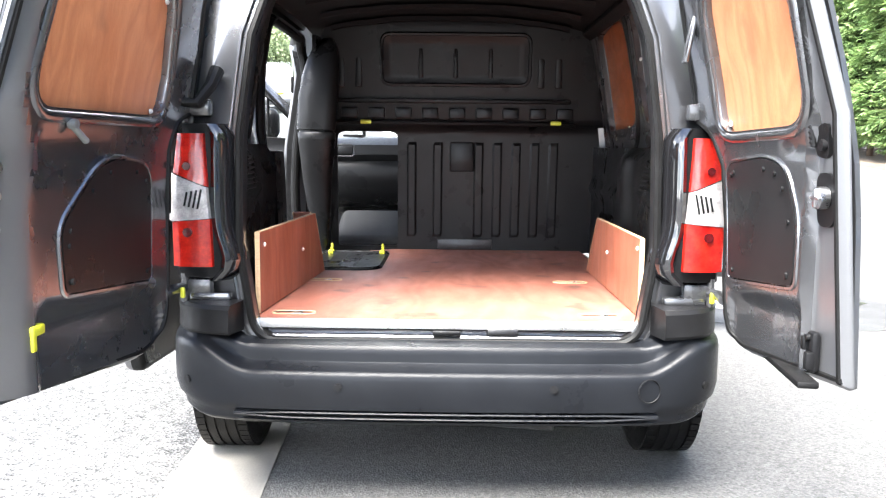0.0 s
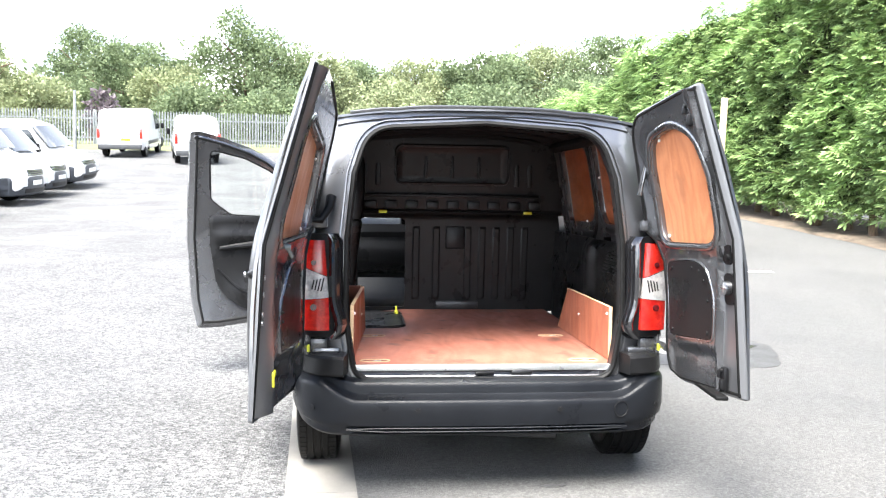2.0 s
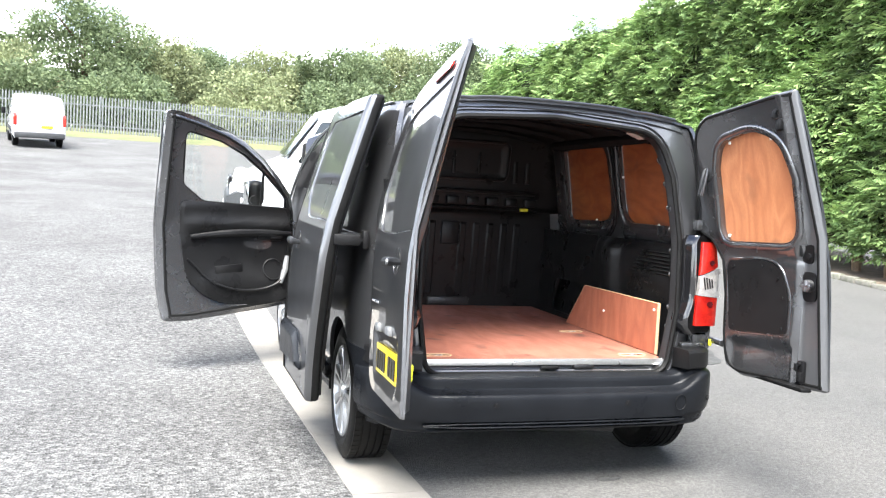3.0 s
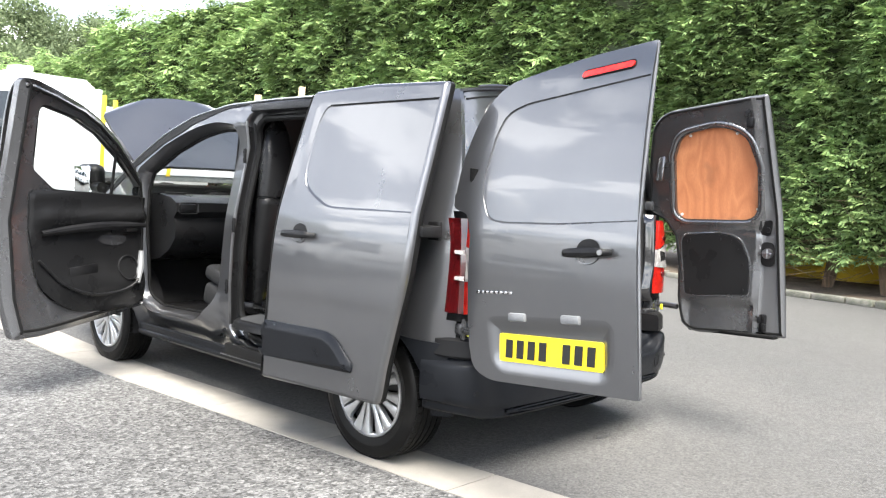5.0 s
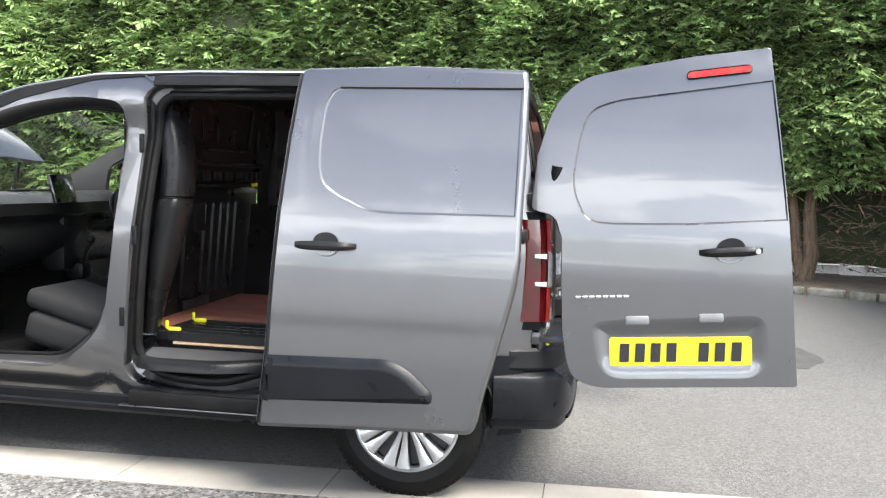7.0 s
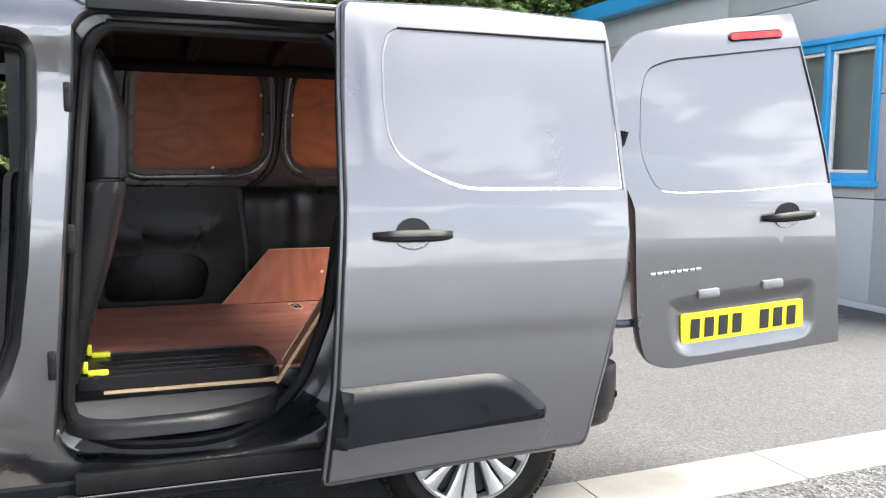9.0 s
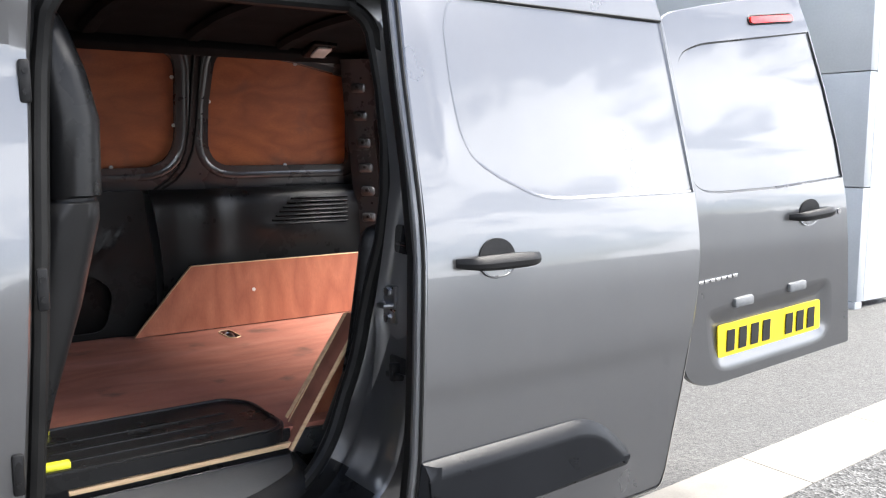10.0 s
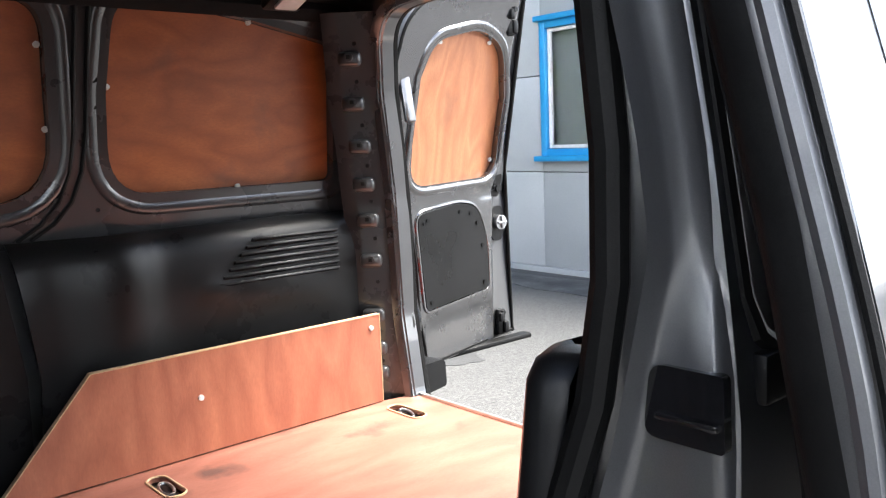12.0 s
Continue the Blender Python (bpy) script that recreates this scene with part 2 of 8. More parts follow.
GLASS = glassy("window_glass", (0.93, 0.96, 0.95))
MIRROR = material("mirror_glass", (0.85, 0.86, 0.87), 0.03, 1.0, second=(0.85, 0.86, 0.87))
WHITE_PAINT = material("white_van_paint", (0.62, 0.63, 0.635), 0.25, second=(0.56, 0.57, 0.575), scale=2, fine=0.03, coat=0.8)
DARK_GLASS = material("dark_vehicle_glass", (0.020, 0.025, 0.027), 0.06, second=(0.014, 0.018, 0.019), scale=2, coat=0.5, coat_rough=0.02)
NAVY_BUMPER = material("navy_bumper_plastic", (0.030, 0.035, 0.046), 0.45, second=(0.024, 0.028, 0.036), scale=4, fine=0.1)
GREY_BUMPER = material("grey_bumper_plastic", (0.045, 0.047, 0.05), 0.5, scale=6, fine=0.1)
GALV = material("galvanised_steel", (0.20, 0.215, 0.212), 0.5, 0.4, second=(0.15, 0.16, 0.158), scale=9, fine=0.15, rough_var=0.1)
TIMBER = material("pale_timber", (0.50, 0.40, 0.26), 0.75, second=(0.42, 0.33, 0.21), scale=8, fine=0.2, stretch=(4, 4, 0.5))
CLAD = material("grey_cladding", (0.40, 0.42, 0.44), 0.45, 0.1, second=(0.36, 0.38, 0.40), scale=1.5, fine=0.04, fine_scale=60, rough_var=0.08)
BLUE = material("blue_frame_paint", (0.02, 0.30, 0.62), 0.35, second=(0.02, 0.27, 0.57), scale=6, fine=0.05, coat=0.3)
BLIND = material("grey_blind", (0.30, 0.31, 0.32), 0.7, second=(0.26, 0.27, 0.28), scale=3, fine=0.1, fine_scale=80)
BARK = material("bark", (0.17, 0.115, 0.072), 0.9, second=(0.085, 0.060, 0.040), scale=10, fine=0.3, bump=0.5, bump_scale=40, stretch=(3, 3, 0.5))
CONCRETE = material("kerb_concrete", (0.245, 0.230, 0.204), 0.85, second=(0.195, 0.183, 0.163), scale=3.5, fine=0.12, fine_scale=150, bump=0.15, bump_scale=180, rough_var=0.08, by_object=0.07)
LINE = material("white_road_line", (0.62, 0.62, 0.60), 0.8, second=(0.45, 0.45, 0.44), scale=12, fine=0.2)
EARTH = material("brown_earth", (0.135, 0.105, 0.075), 0.95, second=(0.080, 0.062, 0.045), scale=5, fine=0.3, fine_scale=60, bump=0.5, bump_scale=50)


def asphalt(name, tones, speck, scale_speck, bump, stain, coarse):
    m = material(name, tones[0], 0.85, second=tones[1], scale=0.7, fine=0.16, fine_scale=45, rough_var=0.1)
    n, l = m.node_tree.nodes, m.node_tree.links
    p = n["Principled BSDF"]
    co = n.new("ShaderNodeTexCoord")
    v = n.new("ShaderNodeTexVoronoi")
    v.inputs["Scale"].default_value = scale_speck
    l.new(co.outputs["Object"], v.inputs["Vector"])
    hsv = n.new("ShaderNodeSeparateColor")
    l.new(v.outputs["Color"], hsv.inputs["Color"])
    rg = n.new("ShaderNodeMapRange")
    rg.inputs["To Min"].default_value, rg.inputs["To Max"].default_value = 1 - speck, 1 + speck
    l.new(hsv.outputs["Red"], rg.inputs["Value"])
    mul = n.new("ShaderNodeMix")
    mul.data_type, mul.blend_type = "RGBA", "MULTIPLY"
    mul.inputs["Factor"].default_value = 1.0
    l.new(p.inputs["Base Color"].links[0].from_socket, mul.inputs["A"])
    l.new(rg.outputs["Result"], mul.inputs["B"])
    v2 = n.new("ShaderNodeTexVoronoi")
    v2.inputs["Scale"].default_value = scale_speck * 0.42
    l.new(co.outputs["Object"], v2.inputs["Vector"])
    sep2 = n.new("ShaderNodeSeparateColor")
    l.new(v2.outputs["Color"], sep2.inputs["Color"])
    mot = n.new("ShaderNodeTexNoise")
    mot.inputs["Scale"].default_value, mot.inputs["Detail"].default_value, mot.inputs["Roughness"].default_value = 5.5, 6.0, 0.7
    l.new(co.outputs["Object"], mot.inputs["Vector"])
    both = n.new("ShaderNodeMath")
    both.operation = "ADD"
    l.new(sep2.outputs["Green"], both.inputs[0])
    l.new(mot.outputs["Fac"], both.inputs[1])
    rg2 = n.new("ShaderNodeMapRange")
    rg2.inputs["From Min"].default_value, rg2.inputs["From Max"].default_value = 0.3, 1.7
    rg2.inputs["To Min"].default_value, rg2.inputs["To Max"].default_value = 1 - coarse, 1 + coarse
    l.new(both.outputs["Value"], rg2.inputs["Value"])
    mul2 = n.new("ShaderNodeMix")
    mul2.data_type, mul2.blend_type = "RGBA", "MULTIPLY"
    mul2.inputs["Factor"].default_value = 1.0
    l.new(mul.outputs["Result"], mul2.inputs["A"])
    l.new(rg2.outputs["Result"], mul2.inputs["B"])
    k = n.new("ShaderNodeTexNoise")
    k.inputs["Scale"].default_value, k.inputs["Detail"].default_value = 0.35, 7.0
    l.new(co.outputs["Object"], k.inputs["Vector"])
    r2 = n.new("ShaderNodeValToRGB")
    r2.color_ramp.elements[0].position, r2.color_ramp.elements[1].position = 0.58, 0.75
    l.new(k.outputs["Fac"], r2.inputs["Fac"])
    mr = n.new("ShaderNodeMath")
    mr.operation = "MULTIPLY"
    mr.inputs[1].default_value = stain
    l.new(r2.outputs["Color"], mr.inputs[0])
    mx = n.new("ShaderNodeMix")
    mx.data_type = "RGBA"
    mx.inputs["B"].default_value = (0.05, 0.05, 0.05, 1)
    l.new(mr.outputs["Value"], mx.inputs["Factor"])
    l.new(mul2.outputs["Result"], mx.inputs["A"])
    l.new(mx.outputs["Result"], p.inputs["Base Color"])
    b = n.new("ShaderNodeBump")
    b.inputs["Strength"].default_value, b.inputs["Distance"].default_value = bump, 0.01
    l.new(v.outputs["Distance"], b.inputs["Height"])
    l.new(b.outputs["Normal"], p.inputs["Normal"])
    return m


TARMAC = asphalt("smooth_tarmac", ((0.073, 0.0725, 0.071), (0.085, 0.0835, 0.081)), 0.36, 130, 0.4, 0.30, 0.16)
CHIPPING = asphalt("chipped_tarmac", ((0.097, 0.0965, 0.095), (0.074, 0.0735, 0.0725)), 0.72, 75, 1.0, 0.25, 0.42)


def leaf_material(name, a, b, c):
    m = bpy.data.materials.new(name)
    m.use_nodes = True
    n, l = m.node_tree.nodes, m.node_tree.links
    p = n["Principled BSDF"]
    p.inputs["Roughness"].default_value = 0.6
    p.inputs["Specular IOR Level"].default_value = 0.3
    g = n.new("ShaderNodeNewGeometry")
    r = n.new("ShaderNodeValToRGB")
    r.color_ramp.elements[0].color, r.color_ramp.elements[1].color = (*a, 1), (*c, 1)
    e = r.color_ramp.elements.new(0.5)
    e.color = (*b, 1)
    l.new(g.outputs["Random Per Island"], r.inputs["Fac"])
    co = n.new("ShaderNodeTexCoord")
    k = n.new("ShaderNodeTexNoise")
    k.inputs["Scale"].default_value, k.inputs["Detail"].default_value = 0.8, 3.0
    l.new(co.outputs["Object"], k.inputs["Vector"])
    rg = n.new("ShaderNodeMapRange")
    rg.inputs["From Min"].default_value, rg.inputs["From Max"].default_value = 0.3, 0.7
    rg.inputs["To Min"].default_value, rg.inputs["To Max"].default_value = 0.7, 1.3
    l.new(k.outputs["Fac"], rg.inputs["Value"])
    mul = n.new("ShaderNodeMix")
    mul.data_type, mul.blend_type = "RGBA", "MULTIPLY"
    mul.inputs["Factor"].default_value = 1.0
    l.new(r.outputs["Color"], mul.inputs["A"])
    l.new(rg.outputs["Result"], mul.inputs["B"])
    l.new(mul.outputs["Result"], p.inputs["Base Color"])
    t = n.new("ShaderNodeBsdfTranslucent")
    l.new(mul.outputs["Result"], t.inputs["Color"])
    mix = n.new("ShaderNodeMixShader")
    mix.inputs["Fac"].default_value = 0.32
    l.new(p.outputs["BSDF"], mix.inputs[1])
    l.new(t.outputs["BSDF"], mix.inputs[2])
    l.new(mix.outputs["Shader"], n["Material Output"].inputs["Surface"])
    return m


HEDGE_LEAF = leaf_material("conifer_spray", (0.128, 0.208, 0.078), (0.220, 0.330, 0.120), (0.320, 0.420, 0.162))
# Tree greens are also paled and evened out, with distance haze in the colour.
TREE_LEAF = leaf_material("tree_leaf", (0.095, 0.130, 0.066), (0.125, 0.165, 0.082), (0.155, 0.195, 0.098))
PALE_LEAF = leaf_material("pale_tree_leaf", (0.165, 0.198, 0.100), (0.195, 0.226, 0.115), (0.23, 0.252, 0.13))
PURPLE_LEAF = leaf_material("purple_tree_leaf", (0.075, 0.060, 0.068), (0.11, 0.090, 0.10), (0.15, 0.125, 0.135))


# ---- mesh tools ----
def smooth(me, angle=32):
    me.polygons.foreach_set("use_smooth", [True] * len(me.polygons))
    me.set_sharp_from_angle(angle=radians(angle))
    me.update()


def part(name, bm, mat, parent=None, label="", angle=32):
    """Link a bmesh as one mesh object under a thing or a part."""
    me = bpy.data.meshes.new(name)
    bmesh.ops.recalc_face_normals(bm, faces=bm.faces[:])
    bm.to_mesh(me)
    bm.free()
    me.materials.append(mat)
    smooth(me, angle)
    ob = new(name, me)
    ob.parent = parent
    return tagged(ob, label)


def thing(name, label, category, group="", kind="", at=(0, 0, 0)):
    ob = new(name)
    ob.empty_display_size = 0.1
    ob.location = at
    return tagged(ob, label, category, group, kind)


def rbox(bm, c, size, bevel=0.0, rot=(0, 0, 0), seg=2, taper=None):
    """A bevelled box, added to bm. taper: scale of the top face in x and y."""
    b = bmesh.new()
    bmesh.ops.create_cube(b, size=1.0)
    for v in b.verts:
        if taper and v.co.z > 0:
            v.co.x *= taper[0]
            v.co.y *= taper[1]
        v.co = Vector((v.co.x * size[0], v.co.y * size[1], v.co.z * size[2]))
    if bevel:
        bmesh.ops.bevel(b, geom=b.edges[:], offset=min(bevel, 0.49 * min(size)), segments=seg, profile=0.5, affect="EDGES", clamp_overlap=True)
    b.transform(pose(*c, *rot))
    return merge(bm, b)


def merge(bm, other):
    me = bpy.data.meshes.new("tmp")
    other.to_mesh(me)
    other.free()
    bm.from_mesh(me)
    bpy.data.meshes.remove(me)
    return bm


def box(c, size, bevel=0.0, rot=(0, 0, 0), seg=2, taper=None):
    return rbox(bmesh.new(), c, size, bevel, rot, seg, taper)


def rod(bm, a, b, r, n=10, r2=None):
    a, b = Vector(a), Vector(b)
    k = bmesh.new()
    bmesh.ops.create_cone(k, cap_ends=True, segments=n, radius1=r, radius2=r if r2 is None else r2, depth=(b - a).length)
    k.transform(Matrix.Translation((a + b) / 2) @ (b - a).to_track_quat("Z", "Y").to_matrix().to_4x4())
    return merge(bm, k)


def disc(bm, c, normal, r, h, n=16):
    c, normal = Vector(c), Vector(normal).normalized()
    return rod(bm, c - normal * h / 2, c + normal * h / 2, r, n)


def tube(bm, pts, r, n=8, closed=False):
    """A round tube along points."""
    pts = [Vector(p) for p in pts]
    m = len(pts)
    rings, up = [], Vector((0, 0, 1))
    for i, p in enumerate(pts):
        a = pts[(i - 1) % m] if closed or i else p
        b = pts[(i + 1) % m] if closed or i < m - 1 else p
        d = (b - a).normalized()
        if i == 0:
            up = d.orthogonal().normalized()
        up = (up - d * up.dot(d)).normalized()
        side = d.cross(up)
        rr = r[i] if isinstance(r, (list, tuple)) else r
        rings.append([bm.verts.new(p + (up * math.cos(t) + side * math.sin(t)) * rr) for t in (2 * math.pi * k / n for k in range(n))])
    for i in range(m if closed else m - 1):
        q, w = rings[i], rings[(i + 1) % m]
        shift = 0
        if closed and i == m - 1:
            shift = min(range(n), key=lambda s: (q[0].co - w[s].co).length)
        for k in range(n):
            bm.faces.new((q[k], q[(k + 1) % n], w[(k + 1 + shift) % n], w[(k + shift) % n]))
    if not closed:
        bm.faces.new(rings[0])
        bm.faces.new(rings[-1])
    return bm


def rp(corners, n=5):
    """A polygon with rounded corners from (u, v, radius)."""
    out, m = [], len(corners)
    for i, (u, v, *rest) in enumerate(corners):
        r = rest[0] if rest else 0
        p = Vector((u, v))
        if not r:
            out.append((u, v))
            continue
        a, b = Vector(corners[i - 1][:2]) - p, Vector(corners[(i + 1) % m][:2]) - p
        k = min(r, 0.49 * a.length, 0.49 * b.length)
        s, e = p + a.normalized() * k, p + b.normalized() * k
        for j in range(n + 1):
            t = j / n
            q = s * (1 - t) ** 2 + p * 2 * t * (1 - t) + e * t ** 2
            out.append((q.x, q.y))
    return out


def inset(loop, d):
    """The loop moved inwards by d (outwards: minus)."""
    m = len(loop)
    area = sum(loop[i][0] * loop[(i + 1) % m][1] - loop[(i + 1) % m][0] * loop[i][1] for i in range(m))
    sg = 1 if area > 0 else -1
    out = []
    for i in range(m):
        a, p, b = Vector(loop[i - 1]), Vector(loop[i]), Vector(loop[(i + 1) % m])
        e1, e2 = (p - a), (b - p)
        if e1.length < 1e-7 or e2.length < 1e-7:
            e1 = e2 = (b - a)
        nrm = (Vector((-e1.y, e1.x)).normalized() + Vector((-e2.y, e2.x)).normalized())
        nrm = nrm.normalized() if nrm.length > 1e-6 else Vector((-e1.y, e1.x)).normalized()
        q = p + nrm * d * sg
        out.append((q.x, q.y))
    return out


def span(a, b, step):
    n = max(1, int(abs(b - a) / step))
    return [a + (b - a) * i / n for i in range(1, n)]


def sheet(loops, fmap, thick, step=0.06, bm=None):
    """A curved panel: 2D loops (the outline, then holes) filled, cut fine and laid on a surface by fmap(u, v, depth), with thickness."""
    b = bmesh.new()
    edges = []
    for loop in loops:
        vs = [b.verts.new((u, v, 0)) for u, v in loop]
        edges += [b.edges.new((vs[i], vs[(i + 1) % len(vs)])) for i in range(len(vs))]
    bmesh.ops.triangle_fill(b, use_beauty=True, use_dissolve=False, edges=edges)
    us = [u for u, v in loops[0]]
    vs = [v for u, v in loops[0]]
    for u in span(min(us), max(us), step):
        bmesh.ops.bisect_plane(b, geom=b.verts[:] + b.edges[:] + b.faces[:], plane_co=(u + 1.3e-4, 0, 0), plane_no=(1, 0, 0), dist=1e-6)
    for v in span(min(vs), max(vs), step):
        bmesh.ops.bisect_plane(b, geom=b.verts[:] + b.edges[:] + b.faces[:], plane_co=(0, v + 1.7e-4, 0), plane_no=(0, 1, 0), dist=1e-6)
    b.verts.index_update()
    out = bm or bmesh.new()
    front = [out.verts.new(fmap(v.co.x, v.co.y, 0.0)) for v in b.verts]
    back = [out.verts.new(fmap(v.co.x, v.co.y, thick)) for v in b.verts]
    for f in b.faces:
        ids = [v.index for v in f.verts]
        out.faces.new([front[i] for i in ids])
        out.faces.new([back[i] for i in reversed(ids)])
    for e in b.edges:
        if len(e.link_faces) == 1:
            i, j = e.verts[0].index, e.verts[1].index
            out.faces.new((front[i], front[j], back[j], back[i]))
    b.free()
    return out


def grid(rows, bm=None, cap=False):
    """Quads over rows of points of equal length."""
    out = bm or bmesh.new()
    vs = [[out.verts.new(p) for p in row] for row in rows]
    for i in range(len(vs) - 1):
        for j in range(len(vs[0]) - 1):
            out.faces.new((vs[i][j], vs[i][j + 1], vs[i + 1][j + 1], vs[i + 1][j]))
    if cap:
        out.faces.new([v for v in vs[0]])
        out.faces.new([v for v in reversed(vs[-1])])
    return out


def slab(rows, offset):
    """A thick sheet over rows of points, its back moved by offset."""
    out = bmesh.new()
    o = Vector(offset)
    a = [[out.verts.new(p) for p in row] for row in rows]
    b = [[out.verts.new(Vector(p) + o) for p in row] for row in rows]
    n, m = len(rows), len(rows[0])
    for i in range(n - 1):
        for j in range(m - 1):
            out.faces.new((a[i][j], a[i][j + 1], a[i + 1][j + 1], a[i + 1][j]))
            out.faces.new((b[i][j], b[i + 1][j], b[i + 1][j + 1], b[i][j + 1]))
    for i in range(n - 1):
        for j in (0, m - 1):
            out.faces.new((a[i][j], a[i + 1][j], b[i + 1][j], b[i][j]))
    for j in range(m - 1):
        for i in (0, n - 1):
            out.faces.new((a[i][j], a[i][j + 1], b[i][j + 1], b[i][j]))
    return out


def lathe(profile, axis_x, n=48):
    """Rings of (x along the axle, radius) turned about the axle through axis_x = (y, z)."""
    rows = []
    for k in range(n + 1):
        t = 2 * math.pi * k / n
        rows.append([(x, axis_x[0] + r * math.cos(t), axis_x[1] + r * math.sin(t)) for x, r in profile])
    bm = grid(rows)
    bmesh.ops.remove_doubles(bm, verts=bm.verts[:], dist=1e-5)
    return bm


def lerp(x, xs, ys):
    return float(np.interp(x, xs, ys))


def soft_step(x, a, b):
    t = max(0.0, min(1.0, (x - a) / (b - a)))
    return t * t * (3 - 2 * t)


# ---- ground ----
def ground_z(x, y):
    """The yard is level round the van and climbs gently ahead of it."""
    return lerp(y, (-60, 2.5, 3.5, 20, 46, 70, 200, 1500), (-0.02, -0.02, 0.01, 1.17, 4.08, 5.18, 7.0, 14.0))


def kerb_x(y):
    """The middle of the flush kerb line."""
    return -0.79 - 0.052 * y


YS = [-900, -300, -120, -60, -30, -15, -8, -4, -2, 0, 1, 2, 2.5, 3, 3.5, 4.5, 6, 8, 10, 12, 15, 18, 20, 23, 26, 30, 35, 40, 46, 52, 60, 70, 90, 130, 200, 400, 900, 1500]
XS_L = [-1200, -400, -150, -60, -30, -15, -8, -4, -2]
XS_R = [1, 2, 4, 6, 8, 11, 15, 25, 60, 150, 400, 1200]
g_rows = []
for y in YS:
    k = kerb_x(max(-15, min(y, 9)))
    g_rows.append([(x, y, ground_z(x, y) - 0.004) for x in XS_L + [k] + XS_R])
g_bm = grid(g_rows)
g_me = bpy.data.meshes.new("ground")
g_bm.to_mesh(g_me)
g_bm.free()
g_me.materials.append(CHIPPING)
g_me.materials.append(TARMAC)
for poly in g_me.polygons:
    poly.material_index = 1 if poly.center.x > kerb_x(max(-15, min(poly.center.y, 9))) and poly.center.y < 200 else 0
ground = tagged(new("ground", g_me), "worn grey tarmac yard with loose chippings", "ground", kind="structure")

kerb = thing("kerb", "flush pale concrete kerb stones set into the tarmac", "kerb", kind="structure")
KERB_LEN = 0.915


def kerb_stone(y0, y1):
    c = [(kerb_x(y0) - 0.165, y0), (kerb_x(y0) + 0.165, y0), (kerb_x(y1) + 0.165, y1), (kerb_x(y1) - 0.165, y1)]
    loop = rp([(u, v, 0.008) for u, v in c], 2)
    return sheet([loop], lambda u, v, d: (u, v, ground_z(u, v) - d), 0.12, step=0.5)
for i in range(24):
    y0 = -13.375 + i * KERB_LEN
    if y0 + KERB_LEN > 7.2:
        break
    part("kerb_stone", kerb_stone(y0 + 0.003, y0 + KERB_LEN - 0.003), CONCRETE, kerb)
line = tagged(part("road_line", sheet([[(-1.0, 6.95), (5.5, 7.35), (5.5, 7.45), (-1.0, 7.06)]], lambda u, v, d: (u, v, ground_z(u, v) + 0.003 - d), 0.005, step=0.3), LINE), "thin white painted line across the tarmac", "road line", kind="structure")


def patch(name, cx, cy, rx, ry, seed, mat, lift, label, category, turn=0.0):
    """A thin uneven patch lying on the tarmac."""
    loop = []
    for k in range(40):
        a = 2 * math.pi * k / 40
        w = 1 + 0.38 * noise.noise(Vector((1.6 * math.cos(a), 1.6 * math.sin(a), seed))) + 0.16 * noise.noise(Vector((5 * math.cos(a), 5 * math.sin(a), seed)))
        u, v = rx * w * math.cos(a), ry * w * math.sin(a)
        loop.append((cx + u * math.cos(turn) - v * math.sin(turn), cy + u * math.sin(turn) + v * math.cos(turn)))
    return tagged(part(name, sheet([loop], lambda u, v, d: (u, v, ground_z(u, v) + lift - d), 0.004, 0.5), mat), label, category, kind="structure")


patch("damp_patch", 2.40, 2.80, 0.85, 0.58, 3.1, DAMP, -0.0005, "damp dark tarmac round a puddle", "damp patch")
patch("puddle", 2.36, 3.0, 0.62, 0.30, 8.4, WET, 0.0015, "shallow rain puddle on the tarmac", "puddle")
patch("damp_patch", 3.0, -2.15, 0.75, 0.30, 5.5, DAMP, -0.0005, "dark damp stain on the tarmac", "damp patch", 0.2)
patch("damp_patch", 3.3, -4.55, 1.5, 0.28, 1.7, DAMP, -0.0005, "dark damp stain along the building's foot", "damp patch")
patch("oil_stain", 0.34, -0.53, 0.055, 0.020, 2.2, DAMP, 0.0005, "small dark oil stain on the tarmac", "oil stain")


# ---- the van: x across, y ahead, rear axle at y = 0 ----
van = thing("cargo_van", "dark grey metallic panel van with all doors and bonnet open", "van")
WZ = (0.2, 0.28, 0.40, 0.55, 0.75, 0.95, 1.06, 1.15, 1.3, 1.45, 1.6, 1.69, 1.74, 1.80)
WX = (0.835, 0.865, 0.895, 0.912, 0.922, 0.922, 0.918, 0.902, 0.878, 0.852, 0.822, 0.796, 0.765, 0.70)


def eased(zs, xs, sigma=0.035):
    """A profile rounded at its stations, as a dense table."""
    z = np.linspace(zs[0] - 0.2, zs[-1] + 0.2, 600)
    x = np.interp(z, zs, xs)
    k = np.exp(-0.5 * (np.arange(-60, 61) * (z[1] - z[0]) / sigma) ** 2)
    return z, np.convolve(np.pad(x, 60, mode="edge"), k / k.sum(), mode="valid")


SIDE_TABLE = eased(WZ, WX)


def body_x(z):
    return lerp(z, *SIDE_TABLE)


def wz(z):
    """How far the tail leans forward at a height."""
    return lerp(z, (0, 0.95, 1.1, 1.3, 1.5, 1.73, 1.82), (0, 0, 0.008, 0.040, 0.088, 0.155, 0.19))


def half(y, z):
    """Half the width of the body at a station and height."""
    w = body_x(z)
    if y < -0.20:
        w *= 1 - 0.10 * min(1.4, (-0.20 - y) / 0.32) ** 2
    if y > 2.2:
        w *= 1 - 0.16 * ((y - 2.2) / 1.45) ** 2
    return w


